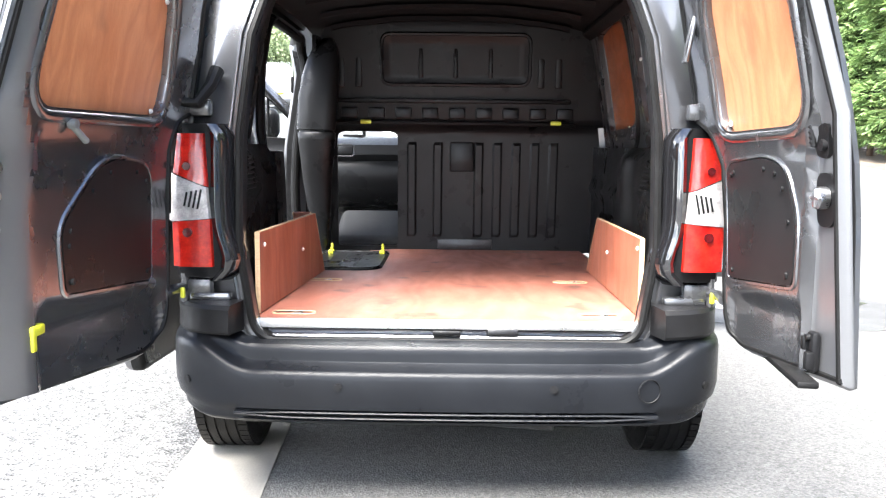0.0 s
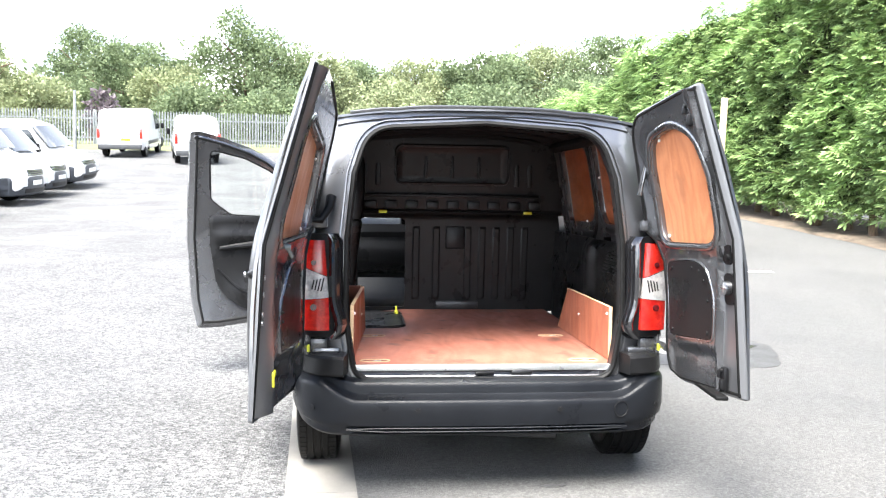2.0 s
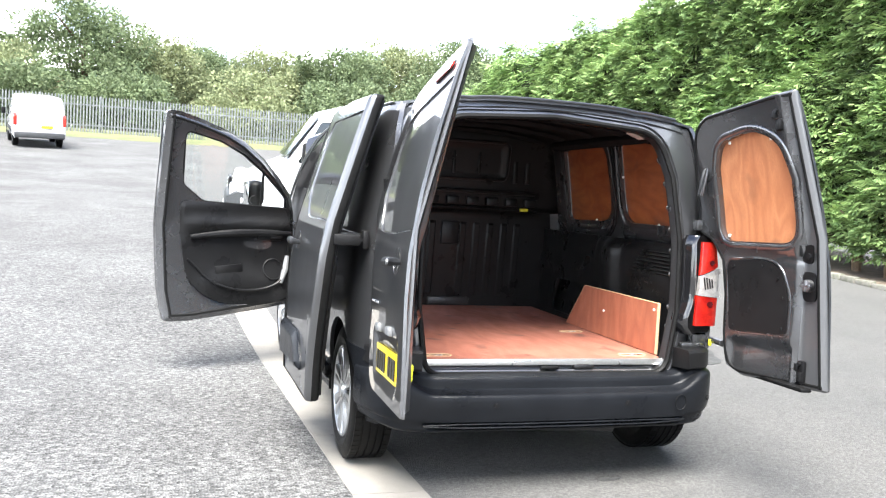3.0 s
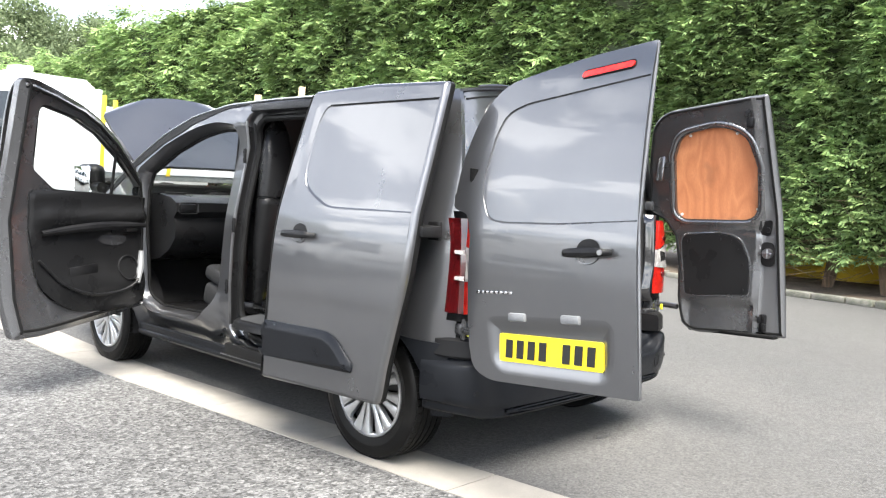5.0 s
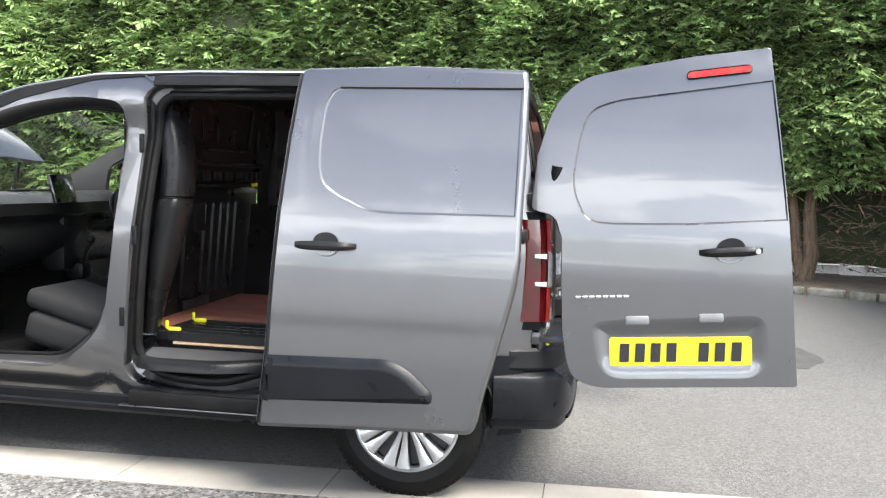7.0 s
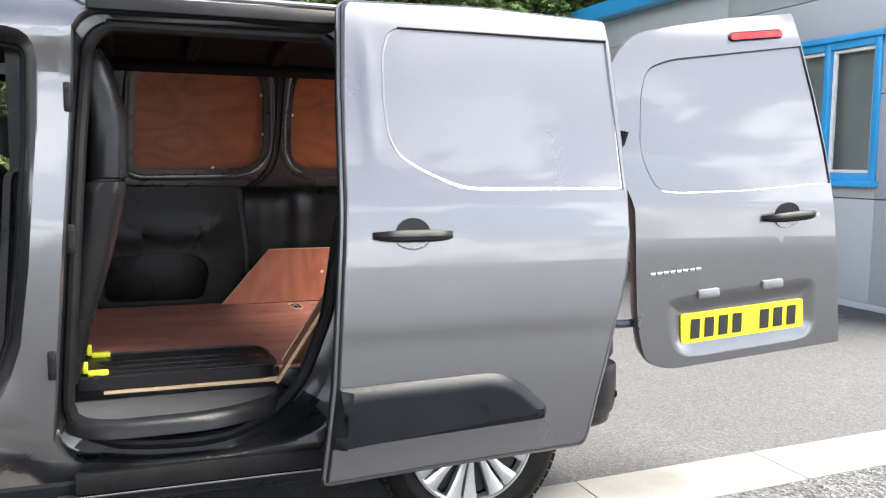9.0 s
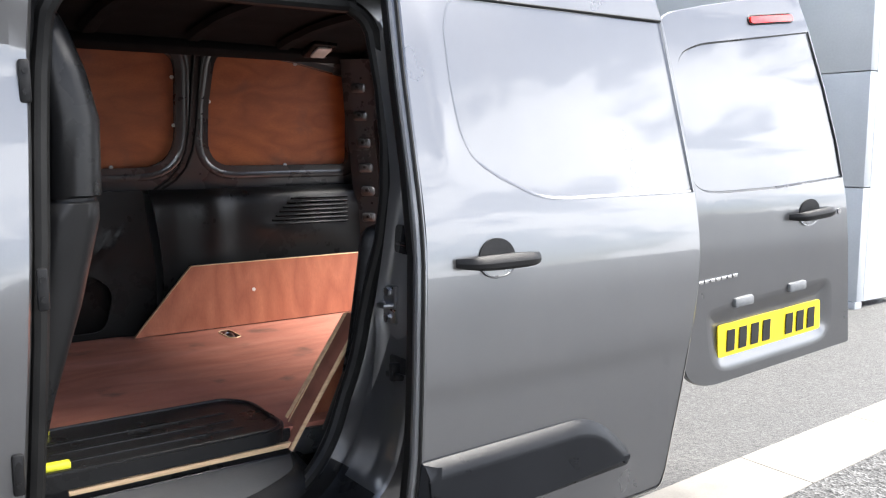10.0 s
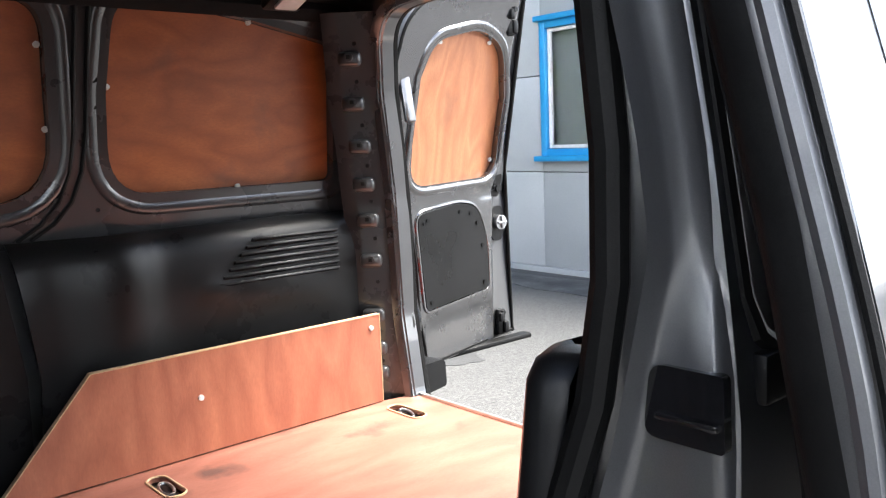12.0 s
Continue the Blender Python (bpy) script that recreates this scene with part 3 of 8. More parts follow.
def spline(loop, n=3):
    """A closed loop rounded through its points."""
    out, m = [], len(loop)
    for i in range(m):
        a, b, c, d = (Vector(loop[(i + k) % m]) for k in (-1, 0, 1, 2))
        for j in range(n):
            t = j / n
            q = 0.5 * (2 * b + (c - a) * t + (2 * a - 5 * b + 4 * c - d) * t ** 2 + (3 * b - a - 3 * c + d) * t ** 3)
            out.append((q.x, q.y))
    return out


def pillar_dip(y, z):
    """The pillar between the two doors of the open side stands back from the skin."""
    return 0.055 * lerp(y, (1.08, 1.17, 1.40, 1.50), (0, 1, 1, 0)) * lerp(z, (0.14, 0.18, 1.46, 1.50, 1.54, 1.58, 1.62), (0, 1, 1, 0.85, 0.5, 0.15, 0))


def sill_dip(y, z):
    """The sill under the cab door turns in towards the ground."""
    return 0.085 * lerp(y, (1.30, 1.44, 2.28, 2.42), (0, 1, 1, 0)) * lerp(z, (0.24, 0.27, 0.44, 0.52), (1, 1, 0.15, 0))


def side(sg, inn=0.0):
    return lambda u, v, d: (sg * (half(u, v) - inn - d - sill_dip(u, v) - (pillar_dip(u, v) if sg < 0 else 0)), u, v)


def arc(cy, cz, r, a0, a1, n=12):
    return [(cy + r * math.cos(radians(a0 + (a1 - a0) * i / n)), cz + r * math.sin(radians(a0 + (a1 - a0) * i / n))) for i in range(n + 1)]


def edge_z(y):
    """Height of the roof edge and the screen pillar along the side."""
    return lerp(y, (-0.39, 0.3, 1.0, 1.45, 1.8, 2.1, 2.45, 2.8, 3.0, 3.3, 3.6), (1.715, 1.735, 1.738, 1.725, 1.665, 1.565, 1.40, 1.21, 1.10, 1.03, 0.93))


OUTER = [(-0.50, 0.56), (-0.505, 0.85), (-0.50, 1.05), (-0.485, 1.25), (-0.45, 1.5), (-0.415, 1.66), (-0.385, 1.715)]
OUTER += [(y, edge_z(y)) for y in (-0.1, 0.3, 0.65, 1.0, 1.25, 1.45, 1.65, 1.8, 1.95, 2.1, 2.28, 2.45, 2.62, 2.8, 3.0, 3.3, 3.6)]
OUTER += [(3.66, 0.72), (3.67, 0.45), (3.60, 0.26)] + arc(2.785, 0.305, 0.375, -8, 188, 16)[0:] + [(2.36, 0.24), (0.42, 0.24)]
OUTER += arc(0, 0.305, 0.37, -8, 168, 15) + [(-0.42, 0.42)]
DOOR_HOLE = rp([(1.305, 1.60, 0.07), (1.312, 1.3), (1.338, 0.95), (1.368, 0.72), (1.425, 0.55, 0.10), (1.60, 0.415, 0.15), (2.20, 0.395, 0.06), (2.375, 0.47, 0.08), (2.41, 0.95), (2.44, 1.20),
                (2.40, 1.335, 0.03), (2.1, 1.485), (1.8, 1.585, 0.1), (1.55, 1.625, 0.1)], 4)
SLIDE_HOLE = spline(rp([(1.170, 1.635, 0.10), (1.203, 1.3), (1.232, 0.90), (1.27, 0.405, 0.16), (0.82, 0.380, 0.15), (0.57, 0.47, 0.15), (0.46, 0.74, 0.10), (0.41, 1.05), (0.40, 1.3), (0.43, 1.64, 0.09)], 5), 2)
TRACK_SLOT = rp([(0.36, 1.691), (1.150, 1.689, 0.008), (1.142, 1.716, 0.008), (0.36, 1.721)], 3)
SLIDE_CUT = spline(rp([(1.208, 1.672, 0.08), (1.230, 1.3), (1.260, 0.90), (1.305, 0.355, 0.12), (0.74, 0.340, 0.15), (0.470, 0.40, 0.13), (0.400, 0.74, 0.08), (0.382, 1.05), (0.365, 1.3), (0.370, 1.680, 0.05)], 5), 2)


def jamb_depth(y, z, depth):
    """The rear pillar's face is deep below the waist and shallow above it."""
    rear = lerp(z, (0.5, 0.9, 1.0, 1.2, 1.43, 1.6), (0.18, 0.175, 0.145, 0.09, 0.06, 0.05))
    return lerp(y, (0.5, 0.8), (rear, depth))


def jamb_rings(sg, cut, hole, depth):
    """The recessed frame between an outer cut and the opening proper, point by point."""
    f = side(sg)
    rows = []
    def lean(low, high):
        """Part of the way from cut to hole: the rear pillar's face turns outwards above the waist."""
        out = []
        for a, b in zip(cut, hole):
            t = lerp(a[1], (1.02, 1.22), (low, high)) if a[0] < 0.6 else low
            out.append((a[0] * (1 - t) + b[0] * t, a[1] * (1 - t) + b[1] * t))
        return out
    for lp, k, dd in ((cut, 0, 0.0), (inset(cut, 0.004), 0, 0.006), (inset(cut, 0.008), 0, 0.014), (lean(0.10, 0.42), 0.5, 0.0), (lean(0.15, 0.66), 0.9, 0.0), (lean(0.25, 0.8), 1, 0.0), (lean(0.75, 0.9), 1, 0.006), (hole, 1, 0.018), (inset(hole, -0.012), 1, 0.035)):
        rows.append([f(u, v, jamb_depth(u, v, depth) * k + dd) for u, v in lp + lp[:1]])
    return rows


part("side_panel", sheet([OUTER, DOOR_HOLE, SLIDE_CUT, TRACK_SLOT], side(-1), 0.022, 0.06), PAINT, van)
jamb = part("slide_jamb", grid(jamb_rings(-1, SLIDE_CUT, SLIDE_HOLE, 0.055)), PAINT, van, angle=50)
jamb.data.materials.append(TRIM)
for poly in jamb.data.polygons:
    c = poly.center
    track = c.z < 0.47 and 0.50 < c.y < 1.24 and c.x > -0.885
    seal_land = c.y > 1.13 and 0.45 < c.z < 1.60 and half(c.y, c.z) - pillar_dip(c.y, c.z) + c.x > 0.018
    poly.material_index = 1 if track or seal_land else 0
part("side_panel", sheet([OUTER, DOOR_HOLE], side(1), 0.022, 0.06), PAINT, van)

# roof with two shallow pressed channels, and its lining inside
RY = [-0.39, -0.25, -0.1, 0.1, 0.35, 0.6, 0.85, 1.1, 1.35, 1.6, 1.8, 1.95]


def roof_row(y, drop=0.0, shrink=0.0):
    w, e = half(y, edge_z(y)) - shrink, edge_z(y)
    c = lerp(y, (-0.39, 0.0, 0.6, 1.2, 1.7, 1.95), (1.772, 1.795, 1.81, 1.81, 1.785, 1.745))
    row = []
    for i in range(29):
        t = -1 + 2 * i / 28
        dip = 0.006 * max(0, 1 - abs(abs(t) - 0.55) / 0.06)
        row.append((w * t, y, e + (c - e) * (1 - abs(t) ** 2.6) - dip - drop))
    return row


part("roof", slab([roof_row(y) for y in RY], (0, 0, -0.012)), PAINT, van)
part("roof_lining", slab([roof_row(y, 0.035, 0.05) for y in RY[:-1]], (0, 0, -0.008)), LINING, van, "black roof lining")
for y in (0.05, 0.42, 0.8, 1.15):
    bm = bmesh.new()
    row = roof_row(y, 0.055, 0.07)
    grid([[(x, yy, z - dz) for x, _, z in row[2:-2]] for yy, dz in ((y - 0.035, 0), (y - 0.02, 0.018), (y + 0.02, 0.018), (y + 0.035, 0))], bm)
    part("roof_bow", bm, LINING, van)
bm = bmesh.new()
tube(bm, [(x, -0.405, z + 0.004) for x, y, z in roof_row(-0.39)[2:-2]], 0.007, 6)
part("roof_lip", bm, PAINT, van)

# dark gutter under the roof edge, broadening into the seal land along the screen pillar
for sg in (-1, 1):
    rows = []
    for y in np.linspace(-0.33, 2.80, 64):
        e = edge_z(y)
        a, b = lerp(y, (-0.33, 1.2, 1.6, 2.8), (0.006, 0.006, 0.010, 0.012)), lerp(y, (-0.33, 1.15, 1.5, 1.9, 2.3, 2.8), (0.012, 0.014, 0.030, 0.066, 0.066, 0.050))
        rows.append([(sg * (half(y, e - d) + o), y, e - d) for d, o in ((a, -0.004), (a + 0.001, 0.004), ((a + b) / 2, 0.005), (b - 0.001, 0.004), (b, -0.004))])
    part("roof_gutter", grid(rows), RUBBER, van, "dark gutter below the roof edge")
    # Silver strip added for the bright reflected line of the roof edge.
    rows = []
    for y in np.linspace(-0.30, 2.80, 64):
        e = edge_z(y)
        rows.append([(sg * (half(y, e - d) + o), y, e - d) for d, o in ((-0.004, -0.004), (-0.003, 0.006), (0.001, 0.009), (0.005, 0.006), (0.006, -0.004))])
    part("roof_moulding", grid(rows), SILVER, van, "thin silver strip along the roof edge")

# screen, bonnet well
glass_rows = []
for k in range(7):
    t = k / 6
    y0, w = 1.94 + 0.98 * t, half(1.94 + 0.98 * t, edge_z(1.94 + 0.98 * t))
    e, c = edge_z(y0), lerp(t, (0, 1), (1.75, 1.13))
    glass_rows.append([(w * 0.985 * s, y0 + 0.10 * (1 - abs(s) ** 2), e + (c - e) * (1 - abs(s) ** 2.2)) for s in (-1 + 2 * i / 12 for i in range(13))])
screen = part("windscreen", slab(glass_rows, (0, 0, -0.005)), GLASS, van, "clear curved windscreen glass")
screen.visible_shadow = False
part("cowl", box((0, 3.0, 1.02), (1.40, 0.22, 0.10), 0.03), BLACK, van)
part("engine_cover", box((0, 3.25, 0.80), (1.20, 0.55, 0.30), 0.06), BLACK, van)
part("front_panel", slab([[(x, 3.62 + 0.07 * (1 - (x / 0.8) ** 2), z) for x in np.linspace(-0.74, 0.74, 13)] for z in (0.25, 0.45, 0.7, 0.93)], (0, -0.03, 0)), PAINT, van)

# raised bonnet, hinged at the cowl
bon = []
for k in range(15):
    t = k / 14
    w = lerp(t, (0, 0.15, 0.55, 0.85, 0.95, 1), (0.69, 0.70, 0.71, 0.67, 0.62, 0.55))
    row = []
    for i in range(21):
        e = -1 + 2 * i / 20
        crease = 0.006 * math.exp(-((abs(e) - 0.62 + 0.10 * t) / 0.05) ** 2)
        row.append((w * e, 2.84 + 0.58 * t + 0.05 * t * t - 0.07 * e * e * (1 - t) + 0.03 * e * e * t, 1.375 + 0.70 * t - 0.14 * t * t - (0.025 + 0.115 * t) * abs(e) ** 2.4 + crease))
    bon.append(row)
bonnet = part("bonnet", slab(bon, (0, 0.018, -0.016)), PAINT, van, "raised grey bonnet")
bm = bmesh.new()
rod(bm, (-0.60, 2.96, 1.03), (-0.62, 2.90, 1.345), 0.012)
part("hinge_arm", bm, BLACK, bonnet)
bm = bmesh.new()
rod(bm, (0.60, 2.96, 1.03), (0.62, 2.90, 1.345), 0.012)
part("hinge_arm", bm, BLACK, bonnet)

# underbody, inner arches
part("underbody", box((0, 1.55, 0.33), (1.50, 4.0, 0.16), 0.03), BLACK, van)
part("load_bed", box((0.065, 0.60, 0.500), (1.37, 2.0, 0.072), 0.004), PAINT_IN, van)
for sg in (-1, 1):
    for cy in (0.0, 2.785):
        rows = [[(sg * x, y, z) for y, z in arc(cy, 0.305, 0.385, -12, 192 if cy else 163, 18)] for x in (0.66, 0.89)]
        part("wheel_arch_liner", grid(rows), BLACK, van)
for sg in (-1, 1):
    rows = []
    for y in np.linspace(0.45, 2.36, 14):
        w = half(y, 0.28)
        rows.append([(sg * (w + dx), y, z) for dx, z in ((-0.05, 0.225), (-0.008, 0.228), (0.010, 0.245), (0.012, 0.262), (0.002, 0.270), (0.004, 0.285), (0.006, 0.305), (-0.01, 0.312))])
    part("sill_trim", grid(rows), BUMPER, van, "black sill moulding")

# ---- tail frame round the load opening ----


def tail(u, v, d):
    return (u, -0.510 + wz(v) * 0.85 + 0.05 * max(0, (abs(u) - 0.62) / 0.2) ** 2 + d, v)


OPEN = rp([(-0.60, 0.505, 0.07), (0.60, 0.505, 0.07), (0.645, 0.80), (0.640, 1.15), (0.61, 1.45), (0.545, 1.655, 0.13), (0.0, 1.69), (-0.545, 1.655, 0.13), (-0.61, 1.45), (-0.640, 1.15), (-0.645, 0.80)], 7)
TAIL = [(s * x, z) for s, pts in ((1, ((0.74, 0.42), (0.815, 0.56), (0.825, 0.85), (0.822, 1.05), (0.80, 1.25), (0.772, 1.5), (0.745, 1.66), (0.69, 1.725), (0.45, 1.755), (0.15, 1.765))),) for x, z in pts]
TAIL = TAIL + [(-x, z) for x, z in reversed(TAIL)]
part("tail_frame", sheet([TAIL, OPEN], tail, 0.05, 0.05), PAINT, van)
bm = bmesh.new()
tube(bm, [tail(u, v, -0.010) for u, v in inset(OPEN, -0.012)], 0.013, 7, closed=True)
part("tail_seal", bm, RUBBER, van, "black rubber door seal")
bm = bmesh.new()
tube(bm, [tail(u, v, -0.006) for u, v in inset(OPEN, -0.045)], 0.006, 6, closed=True)
part("tail_flange", bm, PAINT, van)
# inner return of the opening
rows = [[tail(u, v, 0.04 + d) for u, v in inset(OPEN, k) + inset(OPEN, k)[:1]] for d, k in ((0, 0.002), (0.015, -0.004), (0.025, -0.02))]
part("opening_return", grid(rows), PAINT_IN, van)
# sill tread, latch
bm = sheet([rp([(-0.59, -0.53, 0.02), (0.59, -0.53, 0.02), (0.60, -0.44), (-0.60, -0.44)], 3)], lambda u, v, d: (u, v, 0.500 - d + 0.010 * soft_step(v, -0.505, -0.497) + 0.016 * soft_step(v, -0.472, -0.464)), 0.02, 0.008)
part("sill_tread", bm, PAINT, van, "grey painted stepped sill")
bm = box((0.18, -0.49, 0.523), (0.10, 0.03, 0.02), 0.006)
rod(bm, (0.15, -0.495, 0.53), (0.21, -0.495, 0.53), 0.005)
part("door_striker", bm, DARKMETAL, van)
bm = box((0.0, -0.505, 0.521), (0.09, 0.02, 0.012), 0.004)
part("sill_clip", bm, BLACK, van)

# ---- rear bumper ----
PLAN = [(-0.905, -0.36), (-0.885, -0.46), (-0.858, -0.545), (-0.808, -0.61), (-0.72, -0.652), (-0.55, -0.675), (-0.3, -0.685), (0, -0.688)]
PLAN = PLAN + [(-x, y) for x, y in reversed(PLAN[:-1])]
dense = np.linspace(0, len(PLAN) - 1, 141)
fine = np.stack([np.interp(dense, range(len(PLAN)), [p[k] for p in PLAN]) for k in (0, 1)], 1)
kern = np.exp(-0.5 * (np.arange(-9, 10) / 4.0) ** 2)
fine[9:-9] = np.stack([np.convolve(fine[:, k], kern / kern.sum(), mode="valid") for k in (0, 1)], 1)
fine = [(float(x), float(y)) for x, y in fine]


def inwards(i):
    a, b = Vector(fine[max(0, i - 1)]), Vector(fine[min(len(fine) - 1, i + 1)])
    t = (b - a).normalized()
    return Vector((-t.y, t.x))


brows, lip_hi, lip_lo, blocks = [], [], [], {-1: [], 1: []}
for i, (x, y) in enumerate(fine):
    inw, up = inwards(i), soft_step(abs(x), 0.60, 0.80)
    fold, top, dn = 0.438 + 0.080 * up, 0.497 + 0.048 * up, 0.075 - 0.040 * up
    low = 0.262 + 0.020 * soft_step(abs(x), 0.72, 0.90)
    cn = 0.012 * soft_step(abs(x), 0.62, 0.86)
    groove = 0.014 * (1 - soft_step(abs(x), 0.56, 0.68))
    prof = [(0.12 + cn, low - 0.005), (0.050 + cn, low), (0.028 + cn, low + 0.006), (0.018 + cn, low + 0.016), (0.016 + cn + groove, low + 0.022), (0.012 + cn + groove, low + 0.046), (0.006 + cn * 0.7, low + 0.054), (0.002 + cn * 0.5, 0.340), (0.0, 0.375), (0.0, fold - 0.030), (0.003, fold - 0.015),
            (0.010, fold - 0.005), (0.022, fold), (dn - 0.010, fold + 0.004), (dn, fold + 0.012), (dn + 0.003, (fold + top) / 2 + 0.006), (dn + 0.005, top - 0.009), (dn + 0.014, top), (0.17, top + 0.006)]
    brows.append([(x + inw.x * d, y + inw.y * d, z) for d, z in prof])
    if abs(x) < 0.66:
        k = 0.006 * (1 - soft_step(abs(x), 0.45, 0.66))
        for rows, z in ((lip_hi, 0.3000 + k), (lip_lo, 0.2960 - k)):
            rows.append([(x + inw.x * d, y + inw.y * d, z + dz) for d, dz in ((0.030, -0.005), (0.006, -0.003), (0.004, 0.0), (0.006, 0.003), (0.030, 0.005))])
    if abs(x) > 0.665 and y < -0.42:
        blocks[-1 if x < 0 else 1].append([(x + inw.x * d, y + inw.y * d, z) for d, z in ((0.13, 0.530), (0.020, 0.535), (0.014, 0.545), (0.018, 0.612), (0.030, 0.624), (0.13, 0.626))])
bumper = part("rear_bumper", grid(brows), BUMPER, van, "dark grey textured plastic bumper", angle=40)
part("lower_lip", grid(lip_hi, cap=True), BUMPER, bumper)
part("lower_lip", grid(lip_lo, cap=True), BUMPER, bumper)
for sg in (-1, 1):
    part("corner_block", grid(blocks[sg], cap=True), BLACK, bumper, "black block under the rear lamp")
for sg in (-1, 1):
    wing = arc(0, 0.305, 0.378, 188, 127, 12) + [(-0.30, 0.600), (-0.47, 0.592), (-0.475, 0.45), (-0.47, 0.262)]
    part("bumper_wing", sheet([wing], side(sg, -0.010), 0.018, 0.04), BUMPER, bumper, angle=40)
for x in (-0.80, -0.325, 0.325, 0.80):
    y = lerp(abs(x), [-p[0] for p in fine[70::-1]], [p[1] for p in fine[70::-1]])
    nrm = (0, -1, 0) if abs(x) < 0.5 else (0.55 * math.copysign(1, x), -0.83, 0)
    bm = bmesh.new()
    disc(bm, (x, y, 0.39), nrm, 0.013, 0.008, 14)
    disc(bm, (x, y - 0.004, 0.39), nrm, 0.009, 0.006, 14)
    part("parking_sensor", bm, BLACK, bumper)
bm = bmesh.new()
tube(bm, [(0.615 + 0.034 * math.cos(t), -0.6695 + 0.008 * math.cos(t), 0.385 + 0.036 * math.sin(t)) for t in np.linspace(0, 2 * math.pi, 24, endpoint=False)], 0.0022, 5, closed=True)
part("tow_eye_cover", bm, BLACK, bumper)
part("rear_undertray", box((0, -0.53, 0.31), (1.3, 0.22, 0.10), 0.02), BLACK, van)
bm = bmesh.new()
tube(bm, [(0.35, -0.50, 0.235), (0.1, -0.45, 0.235), (-0.3, -0.40, 0.24)], 0.035, 10)
part("exhaust_silencer", bm, DARKMETAL, van)

# ---- rear lamps ----


def lamp_shape(sg, z0, z1, o0, o1, i0, i1, y0=-0.562, proud=0.0, wrap=8, sk0=0.0, sk1=0.0):
    """A lens block that wraps the corner between two heights; outer and inner x at foot and head."""
    rows = []
    for k in range(7):
        t = k / 6
        z, xo, xi = z0 + (z1 - z0) * t, o0 + (o1 - o0) * t, i0 + (i1 - i0) * t
        lean = wz(z) * 0.9
        pl = [(xi, y0 + 0.035), (xi + 0.008, y0 + 0.002), (xi + 0.03, y0 - 0.006), (xo - 0.035, y0), (xo - 0.012, y0 + 0.012), (xo, y0 + 0.035), (xo + 0.006, y0 + 0.07), (xo + 0.004, y0 + 0.115)]
        rows.append([(sg * (x + proud * 0.5), y + lean - proud, z + (sk0 * (1 - t) + sk1 * t) * (min(x, xo) - (xi + xo) / 2)) for x, y in pl[:wrap]])
    bm = grid(rows)
    bmesh.ops.solidify(bm, geom=bm.faces[:], thickness=0.02)
    return bm


for sg in (-1, 1):
    lamp = part("rear_lamp", lamp_shape(sg, 0.70, 1.175, 0.852, 0.832, 0.698, 0.710, y0=-0.548), BLACK, van, "upright red and clear rear lamp cluster")
    rows = []
    for k in range(7):
        z = 0.735 + 0.41 * k / 6
        xo = 0.858 - 0.012 * k / 6
        rows.append([(sg * x, y + wz(z) * 0.9, z) for x, y in ((xo - 0.020, -0.555), (xo + 0.001, -0.530), (xo + 0.006, -0.49), (xo + 0.004, -0.448))])
    part("side_lens", grid(rows), LAMP_DARK, lamp, "dark red side lens")
    part("upper_lens", lamp_shape(sg, 1.005, 1.145, 0.856, 0.842, 0.730, 0.742, proud=0.006, wrap=5, sk0=0.40), LAMP_RED, lamp, "red lens")
    part("clear_lens", lamp_shape(sg, 0.880, 1.003, 0.861, 0.857, 0.722, 0.730, proud=0.010, wrap=5, sk0=-0.08, sk1=0.40), LAMP_WHITE, lamp, "clear lens with dark reflector pattern")
    part("lower_lens", lamp_shape(sg, 0.735, 0.878, 0.859, 0.861, 0.718, 0.722, proud=0.006, wrap=5, sk1=-0.08), LAMP_RED, lamp, "red lens")
    bm = bmesh.new()
    for k in range(4):
        rbox(bm, (sg * (0.760 + 0.014 * k), -0.5805, 0.945), (0.006, 0.004, 0.062 - 0.006 * k), 0.001, rot=(0, -12 * sg, 0))
    part("lamp_reflector", bm, BLACK, lamp)
    for z, r in ((0.842, 0.015), (1.045, 0.012)):
        bm = bmesh.new()
        disc(bm, (sg * 0.800, -0.575 + wz(z) * 0.9, z), (0, 1, 0), r, 0.008, 14)
        part("bulb_holder", bm, LAMP_DARK, lamp)
    rows = []
    for k in range(15):
        z = 0.690 + 0.485 * k / 14
        xi = 0.722 - 0.030 * math.exp(-((z - 0.755) / 0.075) ** 2) + (0.02 if k in (0, 14) else 0.0)
        rows.append([(sg * x, y + wz(z) * 0.9, z) for x, y in ((xi + 0.012, -0.552), (xi - 0.004, -0.566), (xi - 0.018, -0.562), (xi - 0.026, -0.552), (xi - 0.045, -0.530), (xi - 0.056, -0.500))])
    part("lamp_housing", grid(rows), SCREEN, lamp, "glossy black lamp housing edge", angle=50)
    for z, ln in ((1.000, 0.048), (0.888, 0.046)):
        rows = [[(sg * (0.866 + dx), -0.556 + ln * t + wz(z) * 0.9, z + dz * (1 - 0.25 * t)) for dx, dz in ((-0.010, 0.011), (0.001, 0.009), (0.002, 0.0), (0.001, -0.009), (-0.010, -0.011))] for t in (0, 0.2, 0.5, 0.8, 1.0)]
        part("clear_arm", grid(rows, cap=True), LAMP_WHITE, lamp, "clear band round the lamp's side")

# ---- wheels ----


